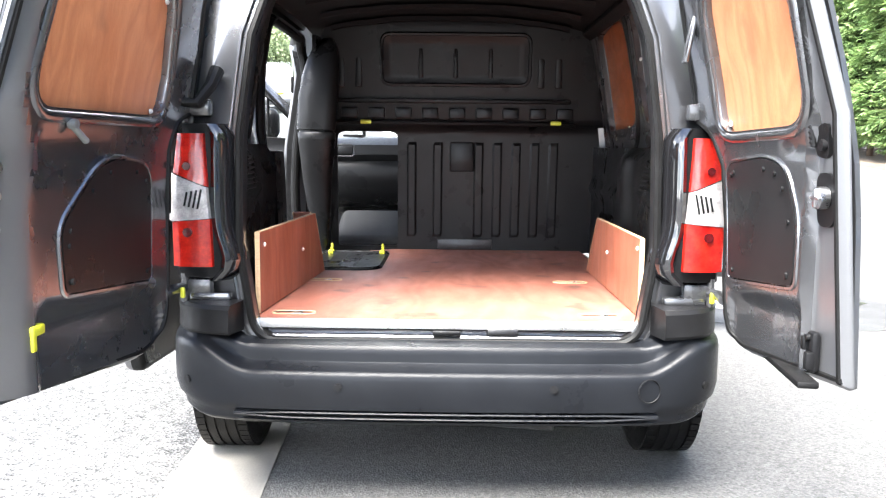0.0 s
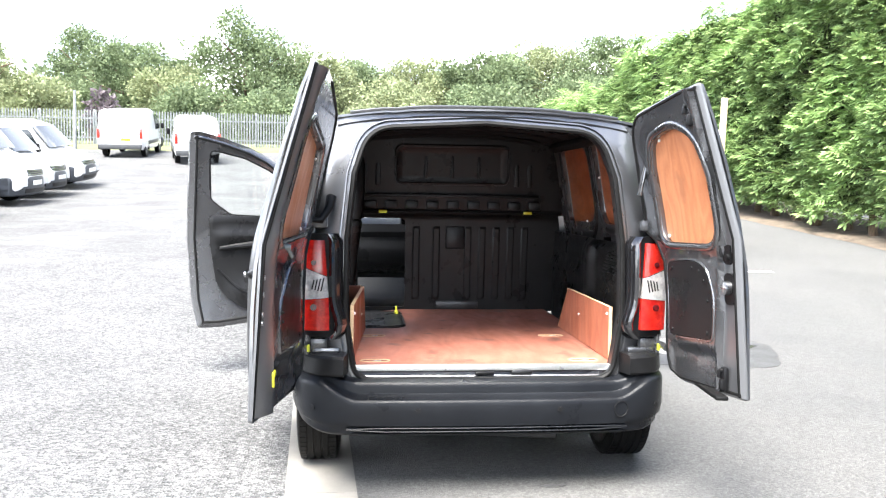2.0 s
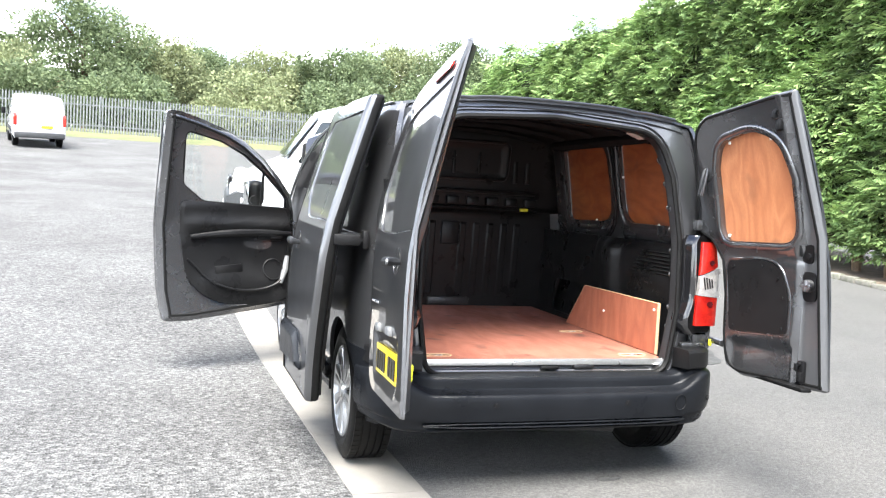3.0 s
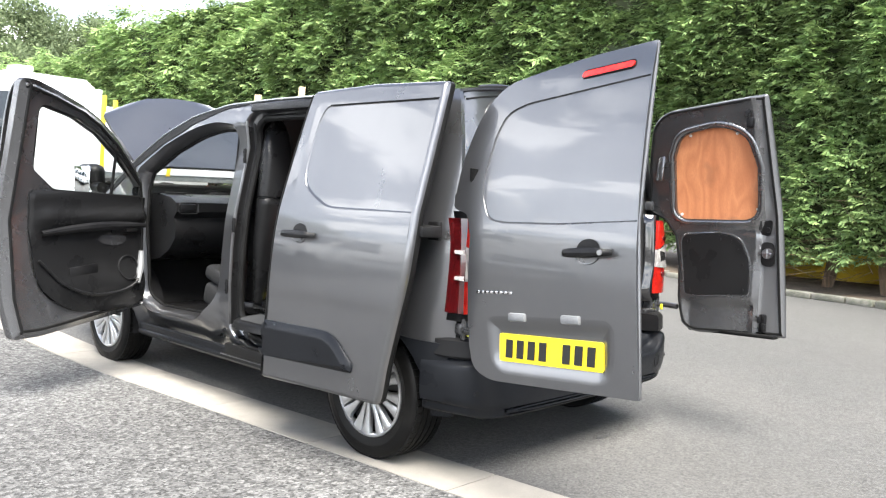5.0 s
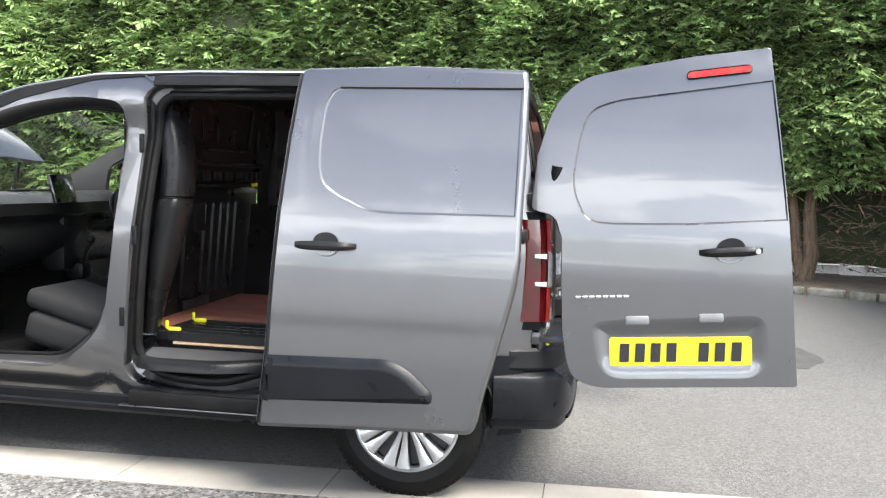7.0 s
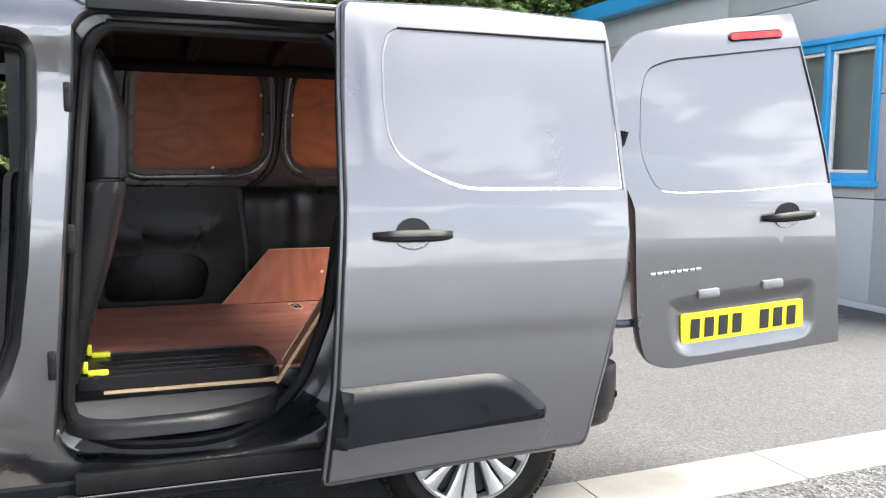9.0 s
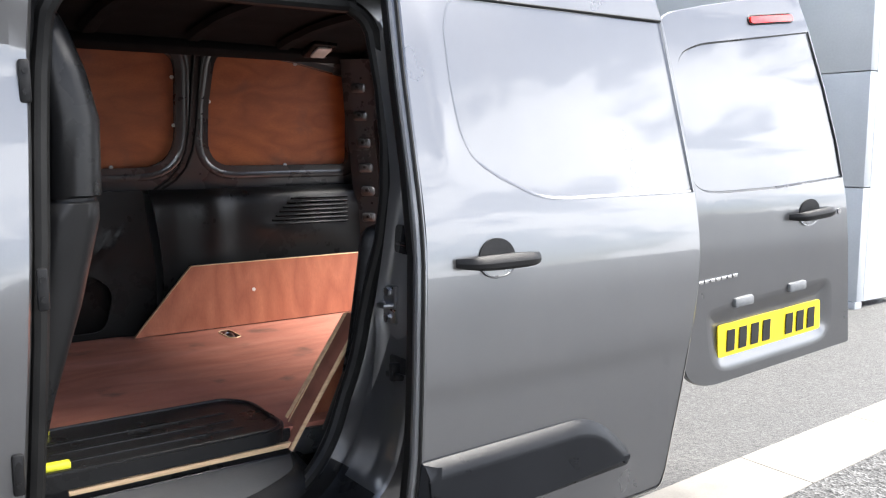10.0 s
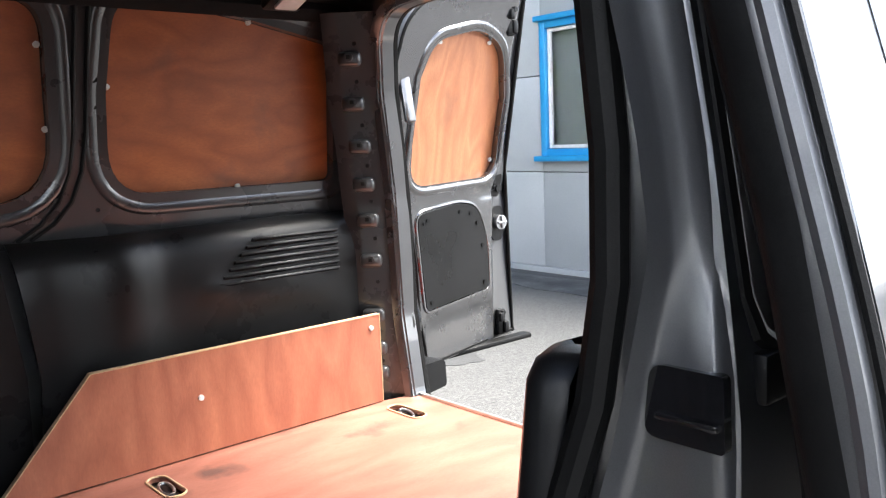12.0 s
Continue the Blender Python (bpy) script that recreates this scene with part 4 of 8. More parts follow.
def build_wheel(at, sg):
    w = part("wheel", lathe([(-0.085, 0.215), (-0.10, 0.240), (-0.104, 0.262), (-0.1055, 0.266), (-0.104, 0.270), (-0.102, 0.290), (-0.094, 0.316), (-0.078, 0.325), (0.078, 0.325), (0.094, 0.316), (0.102, 0.290), (0.104, 0.270), (0.1055, 0.266), (0.104, 0.262), (0.10, 0.240), (0.085, 0.215)], (0, 0), 64), TYRE, van, "glossy black road tyre", angle=50)
    w.location = at
    bm = bmesh.new()
    for x0, x1 in ((-0.050, -0.021), (-0.014, 0.014), (0.021, 0.050)):
        merge(bm, lathe([(x0, 0.320), (x0 + 0.002, 0.3305), (x1 - 0.002, 0.3305), (x1, 0.320)], (0, 0), 64))
    for k in range(62):
        a = 2 * math.pi * k / 62
        for x0, x1 in ((-0.088, -0.057), (0.057, 0.088)):
            rbox(bm, ((x0 + x1) / 2, 0.3255 * math.cos(a), 0.3255 * math.sin(a)), (x1 - x0, 0.0285, 0.010), 0, rot=(math.degrees(a) - 90, 0, 0))
    part("tread", bm, TYRE, w)
    f = sg * 0.088
    bm = lathe([(f - sg * 0.004, 0.227), (f + sg * 0.011, 0.225), (f + sg * 0.014, 0.216), (f + sg * 0.006, 0.209), (f - sg * 0.02, 0.205)], (0, 0), 56)
    trim = part("wheel_trim", bm, SILVER, w, "silver multi-spoke plastic wheel trim")
    bm = bmesh.new()
    for k in range(16):
        a = 2 * math.pi * (k + 0.12 * (-1) ** k) / 16
        ca, sa = math.cos(a), math.sin(a)
        rows = []
        for r, hw, dx in ((0.045, 0.009, 0.006), (0.09, 0.0125, 0.003), (0.14, 0.018, 0.004), (0.185, 0.026, 0.008), (0.212, 0.034, 0.009)):
            rows.append([(f + sg * (dx + d), r * ca - t * sa, r * sa + t * ca) for t, d in ((-hw, -0.020), (-hw * 0.86, -0.001), (-hw * 0.5, 0.003), (hw * 0.5, 0.003), (hw * 0.86, -0.001), (hw, -0.020))])
        grid(rows, bm)
    part("spoke", bm, SILVER, trim)
    bm = bmesh.new()
    disc(bm, (f + sg * 0.004, 0, 0), (1, 0, 0), 0.055, 0.018, 24)
    disc(bm, (f + sg * 0.013, 0, 0), (1, 0, 0), 0.034, 0.012, 20)
    part("centre_cap", bm, SILVER, trim)
    bm = bmesh.new()
    disc(bm, (f - sg * 0.045, 0, 0), (1, 0, 0), 0.203, 0.03, 32)
    for k in range(5):
        a = 2 * math.pi * k / 5
        disc(bm, (f - sg * 0.026, 0.075 * math.cos(a), 0.075 * math.sin(a)), (1, 0, 0), 0.014, 0.016, 8)
    part("steel_rim", bm, RIM_DARK, w)
    return w


build_wheel((-0.790, 0, 0.306), -1)
build_wheel((0.800, 0, 0.306), 1)
build_wheel((-0.795, 2.785, 0.306), -1)
build_wheel((0.795, 2.785, 0.306), 1)


# ---- load space: right wall with two blanked windows, left rear quarter ----
LOAD_Y = -0.06     # the load space is laid out on its own origin, this far behind the axle
before = set(bpy.data.objects)


def wall(sg, k):
    return lambda u, v, d: (sg * (half(max(u, -0.15), v) - k + d), u, v)


WIN_REAR = rp([(-0.285, 1.205, 0.03), (0.372, 1.205, 0.15), (0.374, 1.45), (0.352, 1.674, 0.08), (0.20, 1.668), (-0.01, 1.638), (-0.262, 1.590, 0.03)], 7)
WIN_MID = rp([(0.500, 1.205, 0.15), (1.12, 1.197, 0.05), (1.09, 1.645, 0.05), (0.82, 1.665), (0.512, 1.655, 0.08)], 7)
FRAME_R = [(-0.37, 1.10), (1.30, 1.10), (1.25, 1.715), (0.3, 1.72), (-0.32, 1.70)]
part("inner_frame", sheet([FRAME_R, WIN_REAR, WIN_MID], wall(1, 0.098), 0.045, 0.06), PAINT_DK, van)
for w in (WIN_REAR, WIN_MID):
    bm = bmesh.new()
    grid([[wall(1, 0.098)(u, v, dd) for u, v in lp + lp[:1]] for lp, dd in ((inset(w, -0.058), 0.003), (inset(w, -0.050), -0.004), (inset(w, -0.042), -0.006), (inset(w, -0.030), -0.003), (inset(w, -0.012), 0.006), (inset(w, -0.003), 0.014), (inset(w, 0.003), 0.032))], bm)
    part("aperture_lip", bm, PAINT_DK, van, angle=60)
# Raised black lines paint the shade of two pressed grooves.
for off in (0.0, 0.030):
    bm = bmesh.new()
    tube(bm, [wall(1, 0.1005)(u + off, v, 0) for u, v in ((0.412, 1.69), (0.417, 1.52), (0.424, 1.36), (0.436, 1.27), (0.462, 1.20), (0.505, 1.150), (0.560, 1.115))], 0.0055, 7)
    part("pillar_groove", bm, RUBBER, van)
# Black discs draw the holes, with their depth put into the colour.
for v, r in ((1.615, 0.005), (1.555, 0.006), (1.515, 0.006), (1.485, 0.009), (1.42, 0.005), (1.175, 0.005)):
    bm = bmesh.new()
    disc(bm, wall(1, 0.0985)(0.402, v, 0), (1, 0, -0.15), r, 0.004, 10)
    part("pillar_hole", bm, RUBBER, van)
FRAME_L = [(-0.37, 1.10), (0.36, 1.10), (0.35, 1.70), (-0.32, 1.69)]
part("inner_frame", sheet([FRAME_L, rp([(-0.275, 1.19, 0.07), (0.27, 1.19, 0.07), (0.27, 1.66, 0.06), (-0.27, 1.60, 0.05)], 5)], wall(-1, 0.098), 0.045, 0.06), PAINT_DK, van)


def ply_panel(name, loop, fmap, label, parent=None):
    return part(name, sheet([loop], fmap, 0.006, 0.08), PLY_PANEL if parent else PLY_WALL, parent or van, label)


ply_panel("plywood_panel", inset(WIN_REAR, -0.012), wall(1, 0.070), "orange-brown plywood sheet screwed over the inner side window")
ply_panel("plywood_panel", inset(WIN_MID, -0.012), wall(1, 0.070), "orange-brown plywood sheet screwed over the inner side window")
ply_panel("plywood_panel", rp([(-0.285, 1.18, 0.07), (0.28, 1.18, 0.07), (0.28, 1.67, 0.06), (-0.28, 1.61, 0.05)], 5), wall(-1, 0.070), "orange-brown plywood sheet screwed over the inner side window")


def screw(c, normal, parent):
    bm = bmesh.new()
    disc(bm, c, normal, 0.0075, 0.006, 10)
    disc(bm, Vector(c) + Vector(normal).normalized() * 0.003, normal, 0.0045, 0.005, 8)
    return part("screw", bm, WHITE_PLASTIC, parent, "pale screw head")


for u, v in ((0.366, 1.469), (0.018, 1.207), (-0.003, 1.636), (0.509, 1.372), (0.52, 1.56), (0.75, 1.207)):
    screw(wall(1, 0.080)(u, v, 0), (-1, 0, 0.15), van)


# lower trims of the right wall: moulded panels with swages and louvres
def trim_map(sg):
    def f(u, v, d):
        x = lerp(v, (0.5, 0.62, 0.85, 1.02, 1.10, 1.125), (0.735, 0.74, 0.735, 0.735, 0.755, 0.80))
        x -= 0.018 * math.exp(-((v - 0.93 - 0.03 * math.sin(4 * u)) / 0.018) ** 2) * lerp(u, (-0.25, -0.15, 0.16, 0.26), (0, 1, 1, 0))
        x -= 0.035 * lerp(u, (0.28, 0.36, 0.42, 0.52), (0, 1, 1, 0.0)) * lerp(v, (0.6, 0.8, 1.1), (0.2, 0.7, 1))
        x += 0.03 * lerp(u, (0.60, 0.66, 0.70, 0.78), (0, 1, 1, 0.4))
        return (sg * (x + d), u, v)
    return f


part("lower_trim", sheet([[(-0.36, 0.52), (0.60, 0.52), (0.585, 0.8), (0.62, 1.115), (-0.36, 1.115)]], trim_map(1), 0.012, 0.035), TRIM, van, "black moulded load-space trim", angle=60)
bm = sheet([[(0.61, 0.52), (1.50, 0.52), (1.45, 1.115), (0.645, 1.115), (0.605, 0.8)], rp([(0.81, 0.565, 0.05), (1.26, 0.570, 0.05), (1.25, 0.785, 0.06), (0.86, 0.80, 0.06), (0.77, 0.73, 0.06)], 5)],
           lambda u, v, d: (0.775 - 0.02 * math.exp(-((v - 0.90) / 0.015) ** 2) * lerp(u, (0.7, 0.78, 1.2), (0, 1, 1)) + d, u, v), 0.012, 0.05)
part("lower_trim", bm, TRIM, van, "black moulded load-space trim", angle=60)
part("trim_pocket", box((0.835, 1.0, 0.70), (0.02, 0.55, 0.30), 0.01), TRIM, van)
part("lower_trim", sheet([[(-0.36, 0.52), (0.36, 0.52), (0.36, 1.115), (-0.36, 1.115)]], trim_map(-1), 0.012, 0.05), TRIM, van, "black moulded load-space trim", angle=60)
for sg in (1, -1):
    for k in range(7):
        y1 = 0.03 + 0.018 * k
        z = 1.065 - 0.0185 * k
        bm = box((sg * 0.731, (-0.245 + y1) / 2, z), (0.014, 0.245 + y1, 0.0075), 0.002, rot=(0, 28 * sg, 0))
        part("louvre", bm, TRIM, van)
# upright with tabs and holes beside the tail opening
for sg in (1, -1):
    def post_x(z):
        return lerp(z, (0.5, 0.8, 1.15, 1.45, 1.655), (0.632, 0.648, 0.643, 0.612, 0.55))
    rows = []
    for z in np.linspace(0.53, 1.66, 24):
        w, ln = post_x(z), 0.85 * wz(z)
        rows.append([(sg * (w + dx), dy + ln, z) for dx, dy in ((0.110, -0.295), (0.078, -0.318), (0.072, -0.326), (0.026, -0.372), (0.016, -0.384), (0.004, -0.392), (0.004, -0.42))])
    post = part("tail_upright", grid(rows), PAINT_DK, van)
    for z in (0.625, 0.70, 0.80, 0.965, 1.085, 1.19, 1.30, 1.42, 1.54):
        c = (sg * (post_x(z) + 0.056), -0.343 + 0.85 * wz(z), z)
        bm = box((c[0] - sg * 0.004, c[1] + 0.004, c[2]), (0.030, 0.066, 0.042), 0.014, rot=(0, 0, -45 * sg), seg=3)
        disc(bm, (c[0] - sg * 0.016, c[1] + 0.016, z + 0.004), (-sg, 1, 0), 0.012, 0.010, 14)
        part("stamped_tab", bm, TAB_GREY, post)
        part("square_hole", box((c[0] - sg * 0.020, c[1] + 0.020, z + 0.004), (0.004, 0.011, 0.011), 0.001, rot=(0, 0, -45 * sg)), RUBBER, post)
    for z in (0.66, 0.75, 0.9, 1.03, 1.14, 1.245, 1.36, 1.48, 1.58):
        bm = bmesh.new()
        disc(bm, (sg * (post_x(z) + 0.045), -0.354 + 0.85 * wz(z), z), (-sg, 1, 0), 0.006, 0.006, 10)
        part("bolt_hole", bm, RUBBER, post)
bm = box((0.600, -0.055, 1.690), (0.13, 0.11, 0.03), 0.012, rot=(0, 20, 0))
lampc = part("courtesy_lamp", bm, TRIM, van)
part("lens", box((0.590, -0.055, 1.676), (0.085, 0.065, 0.014), 0.005, rot=(0, 20, 0)), WHITE_PLASTIC, lampc, "pale translucent lens")
part("roof_rail_trim", box((0.69, 0.45, 1.675), (0.06, 1.5, 0.05), 0.015, rot=(0, 30, 0)), LINING, van)

# ---- plywood lining ----


def ply_map(axis, at, sg):
    return lambda u, v, d: (sg * (at + d), u, v) if axis == "x" else (u, v, at - d)


floor_loop = [(-0.625, -0.425), (0.625, -0.425), (0.645, -0.32), (0.645, 0.60), (0.72, 0.78), (0.72, 1.50), (-0.30, 1.50), (-0.62, 1.26), (-0.62, 0.60), (-0.625, 0.58)]
SLOTS = [(0.515, 0.405), (-0.515, 0.405), (0.515, -0.30), (-0.515, -0.30)]


def slot_loop(cx, cy, w=0.072, h=0.025):
    return [(cx + (w - h) * sx + h * math.cos(a), cy + h * math.sin(a)) for sx, a0 in ((1, -90), (-1, 90)) for a in (radians(a0 + 22.5 * k) for k in range(9))]


liner = tagged(part("plywood_floor", sheet([floor_loop] + [slot_loop(*s) for s in SLOTS], ply_map("z", 0.552, 1), 0.012, 0.12), PLY_FLOOR), "reddish worn plywood floor lining the load bed", "floor lining")
for cx, cy in SLOTS:
    bm = bmesh.new()
    tube(bm, [(u, v, 0.5535) for u, v in slot_loop(cx, cy)], 0.0028, 5, closed=True)
    part("slot_edge", bm, PLY_EDGE, liner, "pale sawn slot edge")
for cx, cy in SLOTS:
    ring = thing("lashing_ring", "steel lashing ring sunk in a floor slot", "tie-down ring", "lashing rings", at=(cx, cy, 0.545))
    bm = bmesh.new()
    tube(bm, [(0.026 * math.cos(t), 0.015 * math.sin(t), 0.002 + 0.006 * math.cos(t)) for t in np.linspace(0, 2 * math.pi, 20, endpoint=False)], 0.004, 7, closed=True)
    part("ring", bm, STEEL, ring)
    bm = box((0.0, 0, -0.006), (0.10, 0.036, 0.004), 0.001)
    part("base", bm, DARKMETAL, ring)
edge = tagged(part("floor_edge_strip", box((0, -0.428, 0.545), (1.25, 0.012, 0.030), 0.002), ALU), "pale aluminium strip along the floor edge", "edge strip")
BOARD = [(-0.312, 0.556), (0.735, 0.556), (0.508, 0.816), (-0.312, 0.816)]
def board_x(sg, u):
    """The board on the sliding-door side runs in a little towards the front."""
    return 0.638 if sg > 0 else 0.620 - 0.052 * (u + 0.335) / 0.76


for sg, label in ((1, "reddish plywood board with a sloped end beside the floor"), (-1, "reddish plywood board with a sloped end beside the step")):
    loop = BOARD if sg > 0 else [(-0.335, 0.556), (0.650, 0.556), (0.472, 0.826), (-0.335, 0.826)]
    ob = tagged(part("plywood_board", sheet([loop], lambda u, v, d: (sg * (board_x(sg, u) + d), u, v), 0.014, 0.15), PLY_SIDE), label, "plywood board", "plywood side boards")
    bm = bmesh.new()
    n = len(loop)
    for i in range(1, n):
        a, b = loop[i], loop[(i + 1) % n]
        ln = math.dist(a, b)
        ang = math.degrees(math.atan2(b[1] - a[1], b[0] - a[0]))
        mid = ((a[0] + b[0]) / 2, (a[1] + b[1]) / 2)
        rbox(bm, (sg * (board_x(sg, mid[0]) + 0.007), mid[0], mid[1]), (0.0165, ln, 0.0025), 0, rot=(ang, 0, 0 if sg > 0 else -3.9))
    part("board_edge", bm, PLY_EDGE, ob, "pale layered plywood edge")
    if sg < 0:
        part("end_board", box((-0.620, 0.575, 0.665), (0.072, 0.395, 0.010), 0.001, rot=(123.4, 0, 0)), PLY_END, ob, "sawn plywood end board with its shade in the colour")
        part("end_edge", box((-0.6575, 0.575, 0.665), (0.0035, 0.395, 0.0112), 0, rot=(123.4, 0, 0)), PLY_EDGE, ob)
        part("end_edge", box((-0.5835, 0.575, 0.665), (0.005, 0.395, 0.0115), 0, rot=(123.4, 0, 0)), PLY_EDGE, ob)
    for u, v in ((0.25, 0.70), (-0.28, 0.78)):
        screw((sg * (board_x(sg, u) - 0.001), u, v), (-sg, 0, 0), ob)

# side step inside the sliding door
step_loop = rp([(0.680, -0.645), (0.715, -0.75, 0.08), (0.900, -0.862, 0.10), (1.262, -0.868, 0.12), (1.325, -0.645)], 5)
part("step_well", sheet([step_loop], lambda u, v, d: (v, u, 0.486 - d), 0.02, 0.1), GREY_BUMPER, van, "grey step tread with a rounded end")
rim = [(lp, dz) for lp, dz in ((inset(step_loop, 0.001), 0.484), (inset(step_loop, -0.005), 0.489), (inset(step_loop, -0.022), 0.484), (inset(step_loop, -0.040), 0.470), (inset(step_loop, -0.045), 0.440))]
part("step_rim", grid([[(v, u, dz) for u, v in lp + lp[:1]] for lp, dz in rim]), TRIM, van, angle=50)
part("step_riser", box((-0.624, 0.990, 0.500), (0.010, 0.64, 0.10), 0.003), TRIM, van)
part("floor_batten", box((-0.642, 0.946, 0.512), (0.016, 0.555, 0.013), 0.001), PLY_EDGE, liner, "pale sawn floor edge")

# ---- bulkhead ----


def bulk_y(z):
    return lerp(z, (0.5, 1.20, 1.24, 1.40, 1.72), (1.50, 1.45, 1.37, 1.34, 1.28))


BULK = [(-0.76, 0.54), (0.86, 0.54), (0.875, 1.0), (0.85, 1.3), (0.79, 1.60), (0.70, 1.735), (0, 1.765), (-0.62, 1.735), (-0.70, 1.60), (-0.72, 1.3), (-0.72, 1.0)]
HATCH = rp([(-0.60, 0.57, 0.02), (-0.275, 0.57, 0.02), (-0.275, 1.19, 0.04), (-0.60, 1.19, 0.04)], 3)


def bulk(u, v, d):
    rec = 0.0
    if 1.44 < v < 1.67 and -0.34 < u < 0.40:
        e = min((v - 1.44), (1.67 - v), (u + 0.34), (0.40 - u)) / 0.02
        rec = 0.014 * min(1, e)
    return (u, bulk_y(v) + d + rec, v)


bulkhead = part("bulkhead", sheet([BULK, HATCH], bulk, 0.02, 0.02), TRIM, van, "black moulded load-space bulkhead", angle=50)
for x in (-0.20, -0.06, 0.16, 0.26, 0.36, 0.46, 0.56):
    bm = bmesh.new()
    rows = []
    for z in (0.62, 0.64, 1.12, 1.14):
        dd = 0.0 if z in (0.62, 1.14) else 0.014
        rows.append([(x + t, bulk_y(z) + 0.002 - (dd if abs(t) < 0.02 else 0), z) for t in (-0.028, -0.016, 0.016, 0.028)])
    grid(rows, bm)
    part("rib", bm, TRIM, bulkhead)
for x in np.linspace(-0.52, 0.6, 9):
    part("pocket", box((x, bulk_y(1.29) - 0.016, 1.285), (0.085, 0.045, 0.055), 0.008), TRIM, bulkhead)
bm = box((0.0, bulk_y(1.345) - 0.02, 1.348), (1.25, 0.05, 0.022), 0.008)
part("ledge", bm, TRIM, bulkhead)
for x in (-0.56, -0.47, 0.47, 0.56):
    part("rib", box((x, bulk_y(1.5) - 0.004, 1.545), (0.035, 0.016, 0.26), 0.006), TRIM, bulkhead)
bm = bmesh.new()
tube(bm, [bulk(u, v, -0.012) for u, v in rp([(-0.35, 1.43, 0.05), (0.41, 1.43, 0.05), (0.41, 1.68, 0.05), (-0.35, 1.68, 0.05)], 5)], 0.010, 6, closed=True)
part("recess_frame", bm, TRIM, bulkhead)
for x in (-0.15, 0.03, 0.21):
    part("rib", box((x, bulk_y(1.55) + 0.008, 1.555), (0.022, 0.012, 0.18), 0.005), TRIM, bulkhead)
bm = bmesh.new()
tube(bm, [(-0.66, 1.36, 1.215), (-0.60, 1.355, 1.235), (0.60, 1.355, 1.235), (0.66, 1.37, 1.22)], 0.012, 8)
bar = part("load_bar", bm, BLACK, bulkhead)
for x in (-0.435, 0.555):
    part("yellow_tab", box((x, 1.338, 1.238), (0.055, 0.022, 0.022), 0.004), YELLOW, bar, "small yellow release tab")
bm = box((0.07, bulk_y(0.9) - 0.014, 1.06), (0.13, 0.03, 0.16), 0.012)
part("handle_recess", bm, TRIM, bulkhead)
bm = box((0.09, bulk_y(0.58) - 0.012, 0.585), (0.30, 0.02, 0.055), 0.006)
part("foot_plate", bm, DARKMETAL, bulkhead)
# rounded end of the bulkhead at the sliding door
rows = []
for z, cx, cy, rx, ry in ((0.56, -0.70, 1.255, 0.03, 0.04), (0.75, -0.70, 1.225, 0.045, 0.06), (0.95, -0.705, 1.18, 0.06, 0.085), (1.14, -0.70, 1.14, 0.075, 0.095), (1.175, -0.70, 1.135, 0.077, 0.087), (1.180, -0.70, 1.135, 0.070, 0.080), (1.187, -0.70, 1.135, 0.070, 0.080),
                          (1.192, -0.70, 1.13, 0.078, 0.088), (1.35, -0.69, 1.123, 0.080, 0.086), (1.45, -0.68, 1.138, 0.075, 0.078), (1.53, -0.67, 1.155, 0.066, 0.066), (1.60, -0.66, 1.175, 0.050, 0.05), (1.65, -0.65, 1.19, 0.02, 0.02)):
    rows.append([(cx + 0.03 + 1.25 * rx * math.copysign(abs(math.cos(t)) ** 0.75, math.cos(t)), cy + 0.062 + 0.68 * ry * math.copysign(abs(math.sin(t)) ** 0.75, math.sin(t)), z) for t in np.linspace(0, 2 * math.pi, 25)])
part("bulkhead_end", grid(rows), TRIM, van, "black padded bulkhead end", angle=60)
rows = [[(-0.69 + 0.03 * k, lerp(z, (0.56, 0.95, 1.15), (1.33, 1.27, 1.20)) * (1 - k) + 1.46 * k, z) for k in np.linspace(0, 1, 5)] for z in np.linspace(0.56, 1.66, 8)]
part("bulkhead_side", slab(rows, (0.02, 0, 0)), TRIM, van)

# folded hatch on the floor with its two clips
flap = thing("bulkhead_hatch", "black ribbed hatch panel laid flat on the plywood floor", "hatch panel")
fl = rp([(-0.655, 0.715, 0.03), (-0.61, 0.675, 0.03), (-0.37, 0.675, 0.05), (-0.305, 0.740, 0.03), (-0.305, 1.31, 0.02), (-0.655, 1.31, 0.02)], 4)
part("panel", sheet([fl], lambda u, v, d: (u, v, 0.560 - d), 0.036, 0.1), TRIM, flap)
bm = bmesh.new()
tube(bm, [(u, v, 0.5605) for u, v in inset(fl, 0.012)], 0.005, 6, closed=True)
for k in range(3):
    rbox(bm, (-0.575 + 0.070 * k, 1.010, 0.5605), (0.014, 0.46, 0.006), 0.003)
part("rim", bm, TRIM, flap)
for x in (-0.605, -0.340):
    bm = box((x, 1.240, 0.566), (0.026, 0.062, 0.020), 0.006)
    rbox(bm, (x, 1.277, 0.586), (0.013, 0.016, 0.040), 0.005)
    part("clip", bm, YELLOW, flap, "yellow clip")

for ob in set(bpy.data.objects) - before:
    if ob.type == "MESH" and not (ob.parent and ob.parent.location.length > 0):
        ob.data.transform(Matrix.Translation((0, LOAD_Y, 0)))
    elif ob.location.length > 0:
        ob.location.y += LOAD_Y

